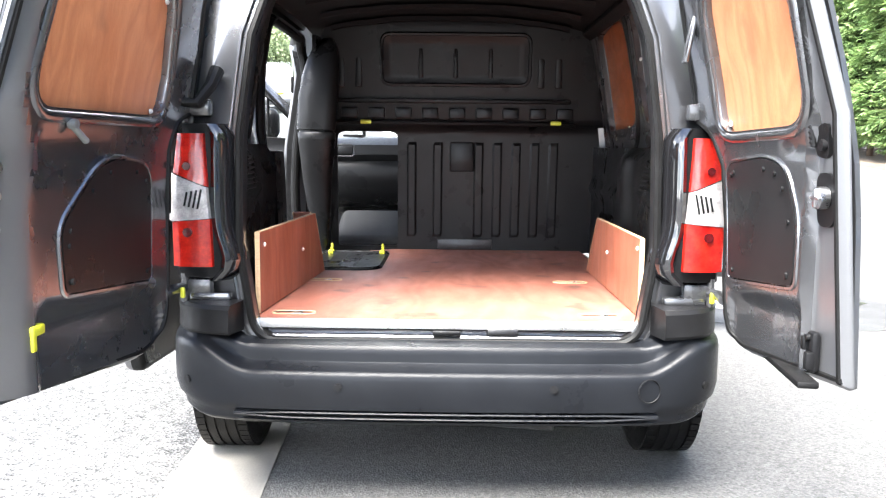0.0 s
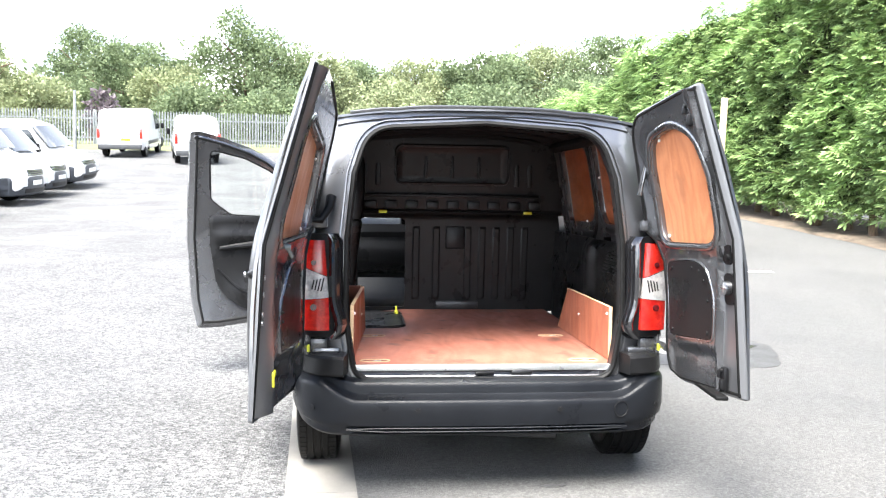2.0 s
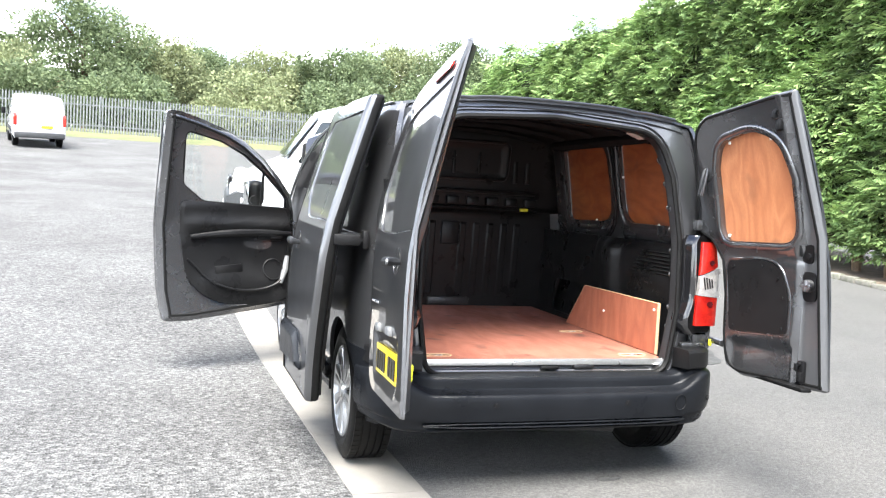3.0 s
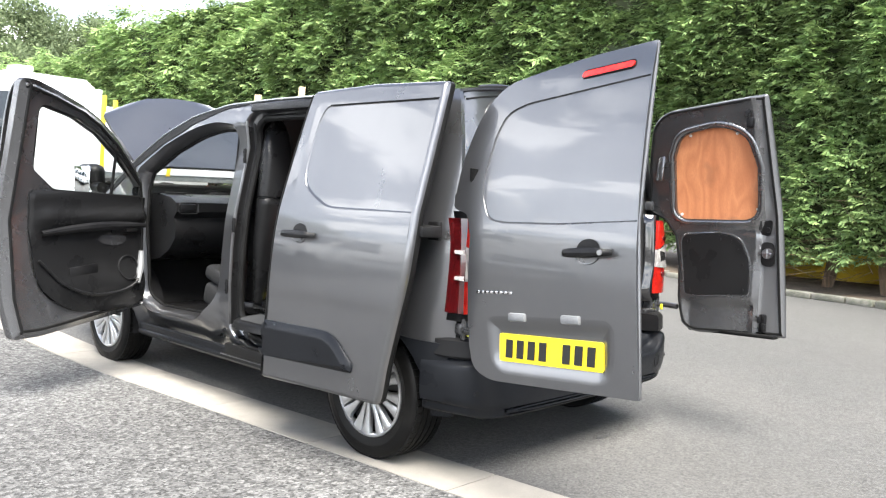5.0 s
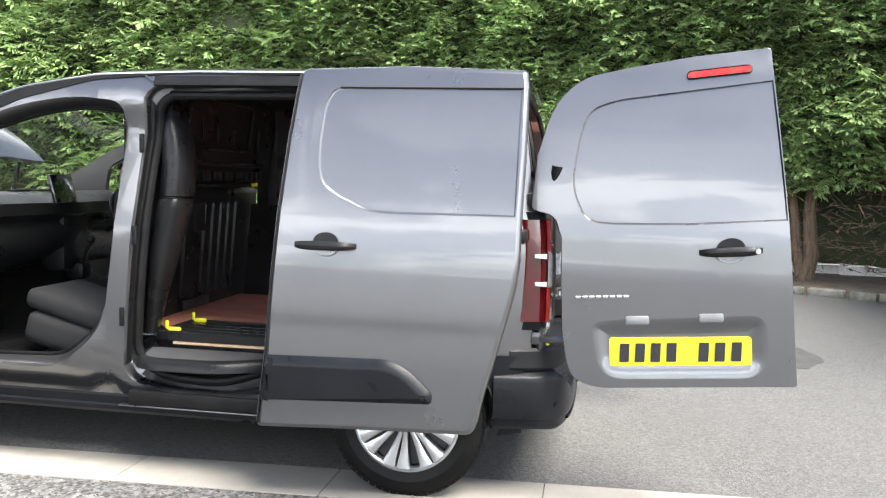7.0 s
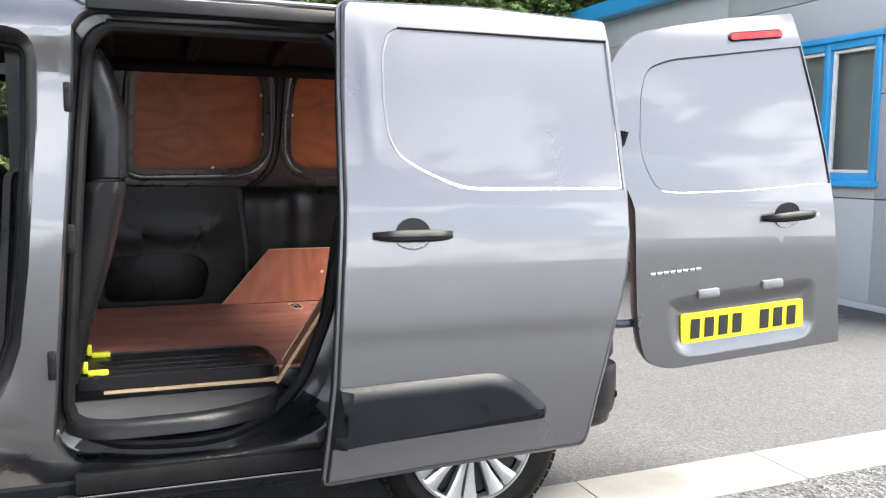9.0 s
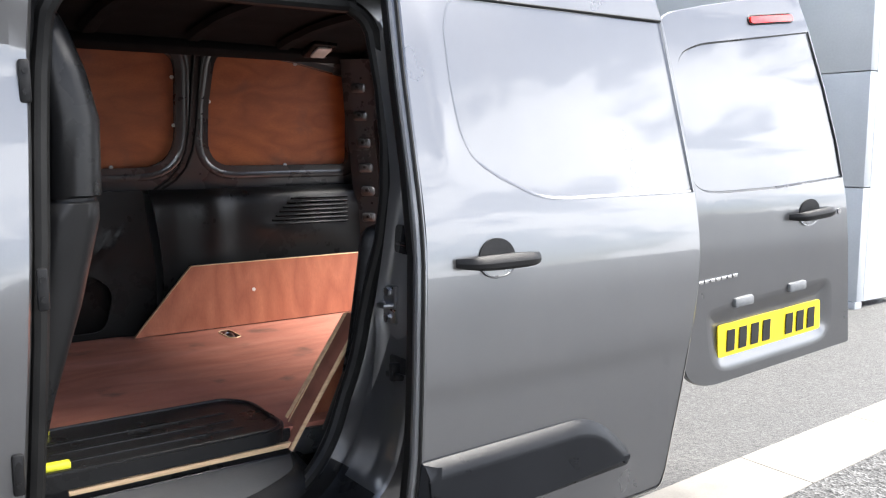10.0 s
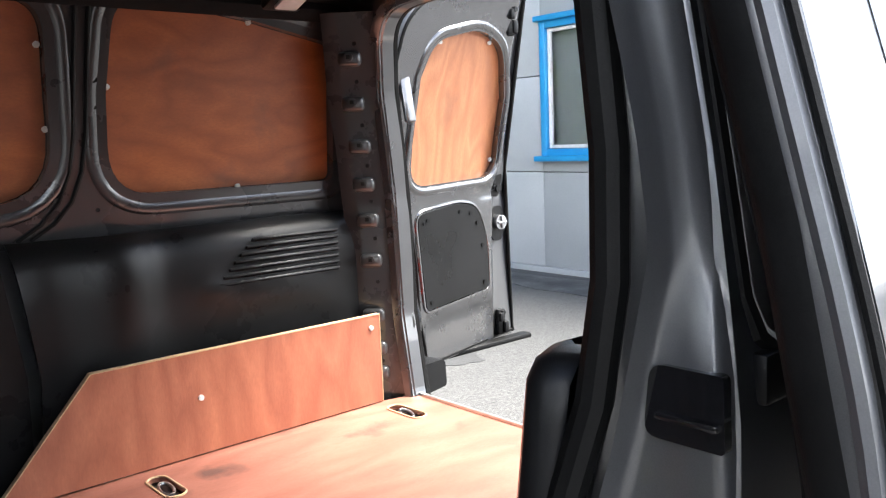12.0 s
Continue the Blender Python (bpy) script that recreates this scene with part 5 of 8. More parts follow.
# ---- cab ----
dash_rows = []
for x in np.linspace(-0.74, 0.74, 25):
    s = 0.05 * math.exp(-(x / 0.16) ** 2)
    prof = [(2.72, 1.10), (2.55, 1.165), (2.36, 1.175), (2.20 - s, 1.155), (2.13 - s, 1.12), (2.12 - s, 1.06), (2.16 - s, 1.02), (2.13 - s, 0.98), (2.14 - s, 0.88), (2.22, 0.80), (2.34, 0.74), (2.55, 0.70)]
    dash_rows.append([(x, y, z) for y, z in prof])
dash = part("dashboard", grid(dash_rows, cap=True), TRIM, van, "black moulded dashboard", angle=50)
for x in (-0.66, 0.66):
    part("air_vent", box((x, 2.125, 1.085), (0.12, 0.03, 0.055), 0.012), BLACK, dash)
for x in (-0.62, -0.10, 0.10):
    part("top_vent", box((x, 2.36, 1.18), (0.14, 0.05, 0.012), 0.005), BLACK, dash)
bm = bmesh.new()
tube(bm, [(-0.66 + 0.07 * sx, 2.11, 1.085 + 0.036 * sz) for sx, sz in ((-1, -0.7), (-0.8, -1), (0.8, -1), (1, -0.7), (1, 0.7), (0.8, 1), (-0.8, 1), (-1, 0.7))], 0.004, 5, closed=True)
part("vent_rim", bm, DARKMETAL, dash)
bm = box((-0.15, 2.065, 1.195), (0.27, 0.022, 0.155), 0.008, rot=(-14, 0, 12))
part("touch_screen", bm, SCREEN, dash, "glossy black touch screen")
part("console_panel", box((0.02, 2.17, 0.92), (0.24, 0.16, 0.36), 0.04), BLACK, dash)
bm = box((0.04, 2.10, 0.74), (0.10, 0.12, 0.10), 0.03)
rod(bm, (0.04, 2.08, 0.78), (0.04, 2.03, 0.90), 0.012)
bmk = bmesh.new()
bmesh.ops.create_uvsphere(bmk, u_segments=14, v_segments=10, radius=0.026)
bmk.transform(Matrix.Translation((0.04, 2.025, 0.915)))
merge(bm, bmk)
part("gear_lever", bm, BLACK, dash)
bm = bmesh.new()
c = Vector((0.38, 1.98, 1.03))
ax1, ax2 = Vector((1, 0, 0)), Vector((0, 0.38, 0.92))
tube(bm, [c + ax1 * 0.175 * math.cos(t) + ax2 * 0.165 * math.sin(t) for t in np.linspace(0, 2 * math.pi, 32, endpoint=False)], 0.015, 8, closed=True)
wheel = part("steering_wheel", bm, BLACK, dash, "black two-spoke steering wheel")
bm = box(tuple(c + Vector((0, 0.02, -0.01))), (0.13, 0.05, 0.12), 0.03, rot=(-22, 0, 0))
rbox(bm, tuple(c), (0.34, 0.02, 0.035), 0.01, rot=(-22, 0, 0))
rod(bm, tuple(c + Vector((0, 0.03, -0.01))), tuple(c + Vector((0, 0.25, -0.10))), 0.035)
part("wheel_hub", bm, BLACK, wheel)
part("cab_floor", slab([[(x, y, 0.395 + 0.10 * max(0, 1 - abs(x) / 0.12)) for x in np.linspace(-0.78, 0.78, 27)] for y in (1.30, 1.8, 2.3, 2.6)], (0, 0, -0.02)), RUBBER, van, "black cab floor covering")
part("footwell_front", slab([[(x, y, z) for x in (-0.78, 0, 0.78)] for y, z in ((2.45, 0.39), (2.62, 0.60), (2.66, 0.85))], (0, 0.02, 0)), RUBBER, van)


def seat(cx, folded, label):
    s = thing("cab_seat", label, "seat", "cab seats", at=(cx, 1.62 if folded else 1.80, 0.40))
    if folded:
        part("cushion", box((0, 0.12, 0.10), (0.46, 0.42, 0.16), 0.05, rot=(14, 0, 0), seg=4), FABRIC, s)
        part("backrest", box((0, 0.10, 0.225), (0.44, 0.46, 0.10), 0.04, rot=(16, 0, 0), seg=4), FABRIC, s)
    else:
        part("cushion", box((0, 0.05, 0.17), (0.50, 0.50, 0.17), 0.06, rot=(8, 0, 0), seg=4), FABRIC, s)
        part("backrest", box((0, -0.22, 0.52), (0.48, 0.14, 0.62), 0.06, rot=(-8, 0, 0), seg=4, taper=(0.85, 0.9)), FABRIC, s)
        part("headrest", box((0, -0.28, 0.93), (0.25, 0.09, 0.17), 0.04, rot=(-6, 0, 0), seg=4), FABRIC, s)
    part("seat_base", box((0, 0.02, 0.04), (0.40, 0.40, 0.08), 0.01), BLACK, s)
    return s


seat(-0.42, True, "grey fabric passenger seat folded flat into the footwell")
seat(0.42, False, "grey fabric driver's seat with headrest")


# ---- rear doors, swung fully open ----
def left_door(u, v, d):
    return (-0.914 - 0.088 * (u - 0.811) + wz(v) + d, -u, v)


def right_door(u, v, d):
    return (0.872 + 0.139 * (u - 0.625) - wz(v) - d, -u, v)


LD = rp([(0.485, 1.19, 0.02), (0.50, 1.40), (0.555, 1.60, 0.10), (0.66, 1.715, 0.14), (0.86, 1.757), (1.10, 1.80), (1.372, 1.830, 0.01), (1.436, 1.18), (1.493, 0.566, 0.01), (0.76, 0.497, 0.05), (0.665, 0.53, 0.05),
         (0.64, 0.62, 0.02), (0.625, 0.72, 0.02), (0.615, 0.90), (0.61, 1.08), (0.58, 1.165, 0.03)], 5)
LWIN = rp([(0.665, 1.50, 0.05), (0.70, 1.59, 0.08), (0.80, 1.628, 0.05), (1.379, 1.704), (1.434, 1.178), (1.08, 1.147), (0.80, 1.138, 0.03), (0.70, 1.145, 0.06), (0.635, 1.28, 0.10)], 6)
LREC = rp([(0.735, 0.752, 0.06), (0.81, 0.768, 0.03), (1.375, 0.825, 0.06), (1.395, 0.588, 0.10), (0.775, 0.530, 0.10)], 6)


ldoor = part("rear_door", sheet([LD, LWIN, LREC], left_door, 0.012, 0.03), PAINT, van, "wide grey rear door, swung open", angle=40)
rows = [[left_door(u, v, dd) for u, v in lp + lp[:1]] for lp, dd in ((LREC, 0.0), (inset(LREC, 0.010), 0.001), (inset(LREC, 0.022), 0.004), (inset(LREC, 0.034), 0.0085), (inset(LREC, 0.046), 0.013), (inset(LREC, 0.056), 0.0155), (inset(LREC, 0.064), 0.0165))]
recess = part("plate_recess", sheet([inset(LREC, 0.064)], lambda u, v, d: left_door(u, v, 0.0165 + d), 0.004, 0.06, grid(rows)), PAINT, ldoor, angle=50)
part("blank_window", sheet([inset(LWIN, 0.007)], lambda u, v, d: left_door(u, v, d + 0.007), 0.008, 0.04), PAINT, ldoor, "pressed-in blank window panel")
# Body-coloured groove drawn darker, with the shade of the recess in its paint.
bm = bmesh.new()
grid([[left_door(u, v, dd) for u, v in lp + lp[:1]] for lp, dd in ((LWIN, 0.0), (inset(LWIN, 0.002), 0.006), (inset(LWIN, 0.008), 0.009))], bm)
part("window_groove", bm, PAINT_DK, ldoor, "groove round the blank window, darkened as if shaded")


def plate_map(u, v, d):
    return left_door(u, v, 0.014 - d)


PL = [(0.815, 0.585), (1.335, 0.632), (1.327, 0.740), (0.808, 0.697)]
plate = part("number_plate", sheet([rp([(u, v, 0.012) for u, v in PL], 3)], plate_map, 0.006, 0.1), PLATE_Y, ldoor, "yellow rear number plate with black bars")
for k in (0, 1, 2, 3, 5, 6, 7):
    u0 = 0.850 + 0.0585 * k
    zz = 0.0890 * (u0 - 0.815) - 0.020
    part("plate_bar", sheet([[(u0, 0.622 + zz), (u0 + 0.036, 0.6248 + zz), (u0 + 0.036, 0.6975 + zz), (u0, 0.6947 + zz)]], lambda u, v, d: left_door(u, v, 0.0065 - d), 0.003, 0.1), PLATE_K, plate)
for u0 in (0.86, 1.13):
    c = left_door(u0 + 0.05, 0.764 + 0.101 * (u0 + 0.05 - 0.81), 0.000)
    part("plate_lamp", box(c, (0.026, 0.090, 0.034), 0.008, rot=(-5, 0, -5)), LAMP_GREY, ldoor, "grey number plate lamp")


part("plate_loom", box(left_door(1.065, 0.765, 0.014), (0.010, 0.07, 0.010), 0.004, rot=(-5, 0, -5)), OCHRE, ldoor, "yellowed wiring in the recess")
part("plate_loom", box(left_door(1.305, 0.785, 0.014), (0.010, 0.04, 0.010), 0.004, rot=(-5, 0, -5)), OCHRE, ldoor, "yellowed wiring in the recess")


def door_handle(c, length, tilt, parent, fmap, reach=0.032):
    """A pull handle over a round scoop."""
    u0, v0 = c
    bm = bmesh.new()
    rows = []
    for k in range(15):
        t = -1 + 2 * k / 14
        hgt = 0.0185 * (1 - 0.45 * abs(t) ** 3)
        out = reach * (1 - abs(t) ** 6) + 0.006
        row = []
        for a in np.linspace(0, 2 * math.pi, 11):
            uu, vv = u0 + t * length / 2, v0 + tilt * t * length / 2 + hgt * math.sin(a)
            row.append(fmap(uu, vv, -out - 0.014 * math.cos(a) * (1 - abs(t) ** 8)))
        rows.append(row)
    grid(rows, bm, True)
    h = part("handle", bm, BLACK, parent, "black pull handle")
    for name, a0, a1, mat, ext in (("handle_cap", 0, math.pi, BLACK, 0.050), ("handle_scoop", math.pi, 2 * math.pi, PAINT_IN, 0.040)):
        loop = [(u0 + 0.054 * math.cos(a) * (1 - 0.12 * abs(math.sin(a))), v0 + tilt * 0.054 * math.cos(a) + ext * math.copysign(abs(math.sin(a)) ** 0.7, math.sin(a))) for a in np.linspace(a0, a1, 16)]
        part(name, sheet([loop], lambda u, v, d: fmap(u, v, d - 0.004), 0.004, 0.1), mat, h)
    bm = bmesh.new()
    tube(bm, [fmap(u0 + 0.055 * math.cos(a) * (1 - 0.12 * abs(math.sin(a))), v0 + tilt * 0.055 * math.cos(a) + 0.042 * math.copysign(abs(math.sin(a)) ** 0.7, math.sin(a)), -0.003) for a in np.linspace(math.pi, 2 * math.pi, 14)], 0.003, 5)
    part("scoop_rim", bm, PAINT, h)
    return h


hl = door_handle((1.237, 1.056), 0.225, 0.085, ldoor, left_door)
bm = bmesh.new()
disc(bm, left_door(1.325, 1.064, -0.052), (-1, 0, 0), 0.010, 0.006, 14)
part("lock_barrel", bm, STEEL, hl)
bm = bmesh.new()
for k in range(8):
    u0 = 0.672 + 0.0262 * k
    rbox(bm, left_door(u0 + 0.010, 0.850 + 0.08 * (u0 - 0.67), -0.003), (0.003, 0.020, 0.011), 0.001, rot=(-5, 0, -5))
part("name_badge", bm, CHROME, ldoor, "chrome badge of plain bars")
BRK = rp([(1.068, 1.712, 0.012), (1.300, 1.738, 0.012), (1.300, 1.762, 0.012), (1.072, 1.736, 0.012)], 3)
part("brake_lamp", sheet([BRK], lambda u, v, d: left_door(u, v, d - 0.010), 0.02, 0.05), LAMP_RED, ldoor, "slim red high-level brake lamp")
bm = bmesh.new()
tube(bm, [left_door(u, v, -0.001) for u, v in inset(BRK, -0.004)], 0.003, 5, closed=True)
part("lamp_surround", bm, BLACK, ldoor)


DT = 0.058          # thickness of a rear door


def left_bound(v):
    return lerp(v, (0.55, 1.10, 1.20, 1.63, 1.80), (1.345, 1.325, 1.372, 1.318, 1.29))


def left_relief(u, v):
    """Depth of the pressed inner side: a chamfer along the free edge, a dished foot, a swage under the window."""
    ub, ue = left_bound(v), lerp(v, (0.566, 1.18, 1.83), (1.493, 1.436, 1.372))
    d = DT - 0.056 * max(0.0, min(1.0, (u - ub) / (ue - ub))) ** 1.5
    d -= 0.022 * (1 - soft_step(v, 0.655 + 0.09 * (u - 0.8), 0.715 + 0.09 * (u - 0.8))) * (1 - soft_step(u, 1.29, 1.33)) * soft_step(u, 0.66, 0.70)
    d -= 0.012 * soft_step(v, 1.02, 1.07) * (1 - soft_step(v, 1.12, 1.16)) * soft_step(u, 0.85, 1.05) * (1 - soft_step(u, 1.28, 1.33))
    return d


def right_bound(v):
    return lerp(v, (0.55, 1.1, 1.25, 1.7), (1.085, 1.09, 1.115, 1.10))


def right_relief(u, v):
    d = DT - 0.026 * soft_step(u, lerp(v, (0.55, 1.1, 1.25, 1.7), (1.07, 1.075, 1.10, 1.085)), lerp(v, (0.55, 1.1, 1.25, 1.7), (1.10, 1.10, 1.125, 1.11)))
    d -= 0.020 * (1 - soft_step(v, 0.67 + 0.06 * (u - 0.7), 0.73 + 0.06 * (u - 0.7))) * (1 - soft_step(u, 1.05, 1.09)) * soft_step(u, 0.69, 0.72)
    d -= 0.008 * soft_step(v, 1.09, 1.11) * (1 - soft_step(v, 1.12, 1.15)) * soft_step(u, 0.95, 1.03)
    return d


def inner_skin(name, outline, fmap, win, pan, parent, relief, bound):
    """The pressed inner side of a rear door: frame, ply-filled aperture and lower cover."""
    body = inset(outline, 0.012)
    ob = part(name, sheet([body, win], lambda u, v, d: fmap(u, v, relief(u, v) - d), 0.006, 0.018), PAINT_IN, parent, angle=50)
    # The free-edge flange takes the lit copy of the paint.
    ob.data.materials.append(PAINT_LIT)
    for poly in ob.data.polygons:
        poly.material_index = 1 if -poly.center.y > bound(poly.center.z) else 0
    rows = []
    for lp, k, dd in ((inset(outline, 0.004), 0, 0.004), (inset(outline, -0.003), 0, 0.008), (inset(outline, -0.003), 0, 0.016), (inset(outline, 0.004), 0.5, 0.006), (inset(outline, 0.008), 1, -0.003), (body, 1, 0.0)):
        rows.append([fmap(u, v, k * relief(u, v) + dd) for u, v in lp + lp[:1]])
    part("door_return", grid(rows), PAINT_LIT, ob, angle=60)
    rows = [[fmap(u, v, DT + dd) for u, v in lp + lp[:1]] for lp, dd in ((inset(win, -0.034), -0.002), (inset(win, -0.029), 0.004), (inset(win, -0.020), 0.007), (inset(win, -0.010), 0.004), (inset(win, -0.003), -0.004), (inset(win, -0.001), -0.014), (inset(win, -0.004), -0.032))]
    part("aperture_lip", grid(rows), PAINT_IN, ob, angle=60)
    bm = bmesh.new()
    tube(bm, [fmap(u, v, relief(u, v) - 0.001) for u, v in inset(outline, 0.018)], 0.007, 6, closed=True)
    part("door_seal", bm, RUBBER, ob)
    bm = bmesh.new()
    tube(bm, [fmap(u, v, DT - 0.001) for u, v in pan], 0.007, 6, closed=True)
    part("pressed_bead", bm, PAINT_IN, ob)
    cover = part("door_cover", sheet([inset(pan, 0.008)], lambda u, v, d: fmap(u, v, DT + 0.006 - d), 0.006, 0.08), TRIM, ob, "black flat cover panel")
    m = len(pan)
    for i in range(0, m, max(1, m // 9)):
        u, v = inset(pan, 0.035)[i]
        bm = bmesh.new()
        c = Vector(fmap(u, v, DT + 0.008))
        disc(bm, c, Vector(fmap(u, v, 0.12)) - c, 0.007, 0.006, 10)
        part("cover_clip", bm, BLACK, cover)
    return ob


LWI = rp([(0.70, 1.19, 0.07), (0.68, 1.30), (0.74, 1.545, 0.09), (1.28, 1.63, 0.06), (1.335, 1.19, 0.07)], 6)
LPAN = rp([(0.74, 1.06, 0.10), (0.76, 0.72, 0.03), (1.22, 0.755, 0.03), (1.23, 0.92, 0.05), (1.02, 1.085, 0.10)], 5)
RWI = rp([(0.635, 1.16, 0.08), (0.645, 1.50), (0.69, 1.615, 0.08), (0.91, 1.665, 0.08), (1.04, 1.61, 0.06), (1.085, 1.45), (1.08, 1.175, 0.08)], 6)
RPAN = rp([(0.665, 1.075, 0.05), (0.70, 0.735, 0.03), (1.052, 0.765, 0.03), (1.050, 0.95, 0.06), (0.99, 1.08, 0.09), (0.88, 1.10, 0.05)], 5)
lin = inner_skin("inner_panel", LD, left_door, LWI, LPAN, ldoor, left_relief, left_bound)
ply_panel("plywood_panel", inset(LWI, -0.014), lambda u, v, d: left_door(u, v, 0.028 - d), "orange-brown plywood sheet filling the rear door window", ldoor)
RD = rp([(0.475, 1.185, 0.02), (0.49, 1.45), (0.53, 1.67, 0.08), (0.61, 1.745, 0.08), (1.05, 1.808), (1.14, 1.818, 0.01), (1.185, 1.2), (1.232, 0.560, 0.01), (0.75, 0.535, 0.05), (0.69, 0.56, 0.04),
         (0.67, 0.64, 0.02), (0.655, 0.72, 0.02), (0.648, 0.90), (0.625, 1.06), (0.565, 1.15, 0.03)], 5)
rdoor = part("rear_door", sheet([RD], right_door, 0.012, 0.06), PAINT, van, "narrow grey rear door, swung open", angle=40)
rin = inner_skin("inner_panel", RD, right_door, RWI, RPAN, rdoor, right_relief, right_bound)
ply_panel("plywood_panel", inset(RWI, -0.014), lambda u, v, d: right_door(u, v, 0.028 - d), "scratched orange plywood sheet filling the rear door window", rdoor)
for fm, win, own in ((left_door, LWI, lin), (right_door, RWI, rin)):
    m = len(win)
    for k in (0.10, 0.36, 0.60, 0.86):
        u, v = inset(win, 0.008)[int(k * m)]
        c = Vector(fm(u, v, 0.034))
        screw(c, Vector(fm(u, v, 0.2)) - c, own)
# latches and gear on the inner sides
bm = sheet([rp([(1.095, 0.93, 0.03), (1.165, 0.93, 0.03), (1.160, 1.06, 0.03), (1.092, 1.06, 0.03)], 4)], lambda u, v, d: right_door(u, v, 0.040 - d), 0.012, 0.05)
lat = part("door_latch", bm, BLACK, rdoor, "black latch plate")
bm = bmesh.new()
disc(bm, right_door(1.130, 1.0, 0.050), (-1, 0, 0), 0.027, 0.022, 20)
rbox(bm, right_door(1.130, 1.0, 0.064), (0.012, 0.010, 0.046), 0.003)
rbox(bm, right_door(1.130, 1.0, 0.064), (0.012, 0.046, 0.010), 0.003)
part("latch_knob", bm, STEEL, lat, "bright latch knob")
bm = sheet([rp([(1.085, 1.10, 0.01), (1.135, 1.09, 0.02), (1.150, 1.18, 0.02), (1.10, 1.17, 0.02)], 4)], lambda u, v, d: right_door(u, v, 0.038 - d), 0.010, 0.05)
disc(bm, right_door(1.125, 1.125, 0.042), (-1, 0, 0), 0.014, 0.012, 14)
tube(bm, [right_door(1.09, 1.175 - 0.006 * k, 0.044 + 0.003 * (k % 2)) for k in range(10)], 0.008, 7)
part("latch_motor", bm, BLACK, rdoor)
for v, u in ((0.625, 1.125), (1.70, 1.06)):
    bm = box(right_door(u, v, 0.046), (0.024, 0.040, 0.10), 0.010)
    rbox(bm, right_door(u + 0.012, v - 0.02, 0.062), (0.022, 0.022, 0.045), 0.006)
    rbox(bm, right_door(u - 0.012, v + 0.02, 0.060), (0.018, 0.020, 0.035), 0.005)
    disc(bm, right_door(u, v + 0.035, 0.062), (-1, 0, 0), 0.009, 0.01, 10)
    part("bolt_lock", bm, BLACK, rdoor)
part("rubber_stop", box(right_door(0.575, 1.45, 0.072), (0.014, 0.040, 0.17), 0.006, rot=(0, 10, 0)), PAINT_IN, rdoor)
part("foot_lip", box(right_door(0.96, 0.553, 0.03), (0.05, 0.53, 0.018), 0.006, rot=(-3, 0, -9)), RUBBER, rdoor)
bm = box(left_door(1.325, 0.700, 0.052), (0.022, 0.055, 0.024), 0.005)
rbox(bm, left_door(1.342, 0.682, 0.052), (0.022, 0.018, 0.055), 0.005)
part("pull_lever", bm, YELLOW, ldoor, "yellow door release lever")
for v, u in ((1.00, 1.405), (0.93, 1.41), (0.90, 1.415), (1.06, 1.40)):
    bm = bmesh.new()
    disc(bm, left_door(u, v, 0.032), (1, 0, 0), 0.009, 0.008, 12)
    part("free_edge_bolt", bm, STEEL, ldoor)
bm = bmesh.new()
rod(bm, left_door(1.19, 1.15, 0.067), left_door(1.15, 1.115, 0.082), 0.008)
disc(bm, left_door(1.19, 1.155, 0.067), (1, 0, 0), 0.012, 0.02, 12)
part("check_rod", bm, GALV, ldoor)
# hinges with yellow catches
for sg, fm, own in ((-1, left_door, ldoor), (1, right_door, rdoor)):
    for z in (0.665, 1.225):
        bm = box((sg * 0.79, -0.515 + wz(z), z), (0.10, 0.05, 0.055), 0.012)
        a, b = Vector((sg * 0.825, -0.535 + wz(z), z)), Vector(fm(0.66 if z < 1 else 0.56, z, 0.05))
        tube(bm, [a, a * 0.6 + b * 0.4 + Vector((0.015 * sg, 0, 0)), b], 0.016, 8)
        rod(bm, (sg * 0.825, -0.535 + wz(z), z - 0.045), (sg * 0.825, -0.535 + wz(z), z + 0.045), 0.012)
        hinge = part("hinge", bm, PAINT_DK, van)
        if z < 1:
            bm = box((sg * 0.822, -0.566, z - 0.012), (0.014, 0.016, 0.034), 0.005)
            part("hinge_catch", bm, YELLOW, hinge, "yellow hinge catch")
    bm = box((sg * 0.745, -0.525, 0.635), (0.13, 0.04, 0.03), 0.01)
    part("check_arm", bm, PAINT_IN, van)
bm = bmesh.new()
tube(bm, [(-0.725, -0.48, 1.34), (-0.735, -0.52, 1.29), (-0.77, -0.555, 1.235), (-0.815, -0.565, 1.24), (-0.835, -0.57, 1.30), (-0.84, -0.58, 1.36)], [0.024, 0.02, 0.017, 0.017, 0.017, 0.022], 10)
part("cable_boot", bm, RUBBER, van, "ribbed black rubber cable boot")

# ---- sliding door, slid back along the side ----


SLIDE_TABLE = eased((0.25, 0.30, 0.45, 0.585, 0.74, 0.80, 0.95, 1.03, 1.12, 1.2, 1.4, 1.6, 1.68, 1.74), (1.112, 1.116, 1.122, 1.122, 1.1175, 1.115, 1.107, 1.100, 1.086, 1.066, 1.008, 0.950, 0.926, 0.902), 0.024)


def slide_door(u, v, d):
    return (-(lerp(v, *SLIDE_TABLE) - d), u, v)


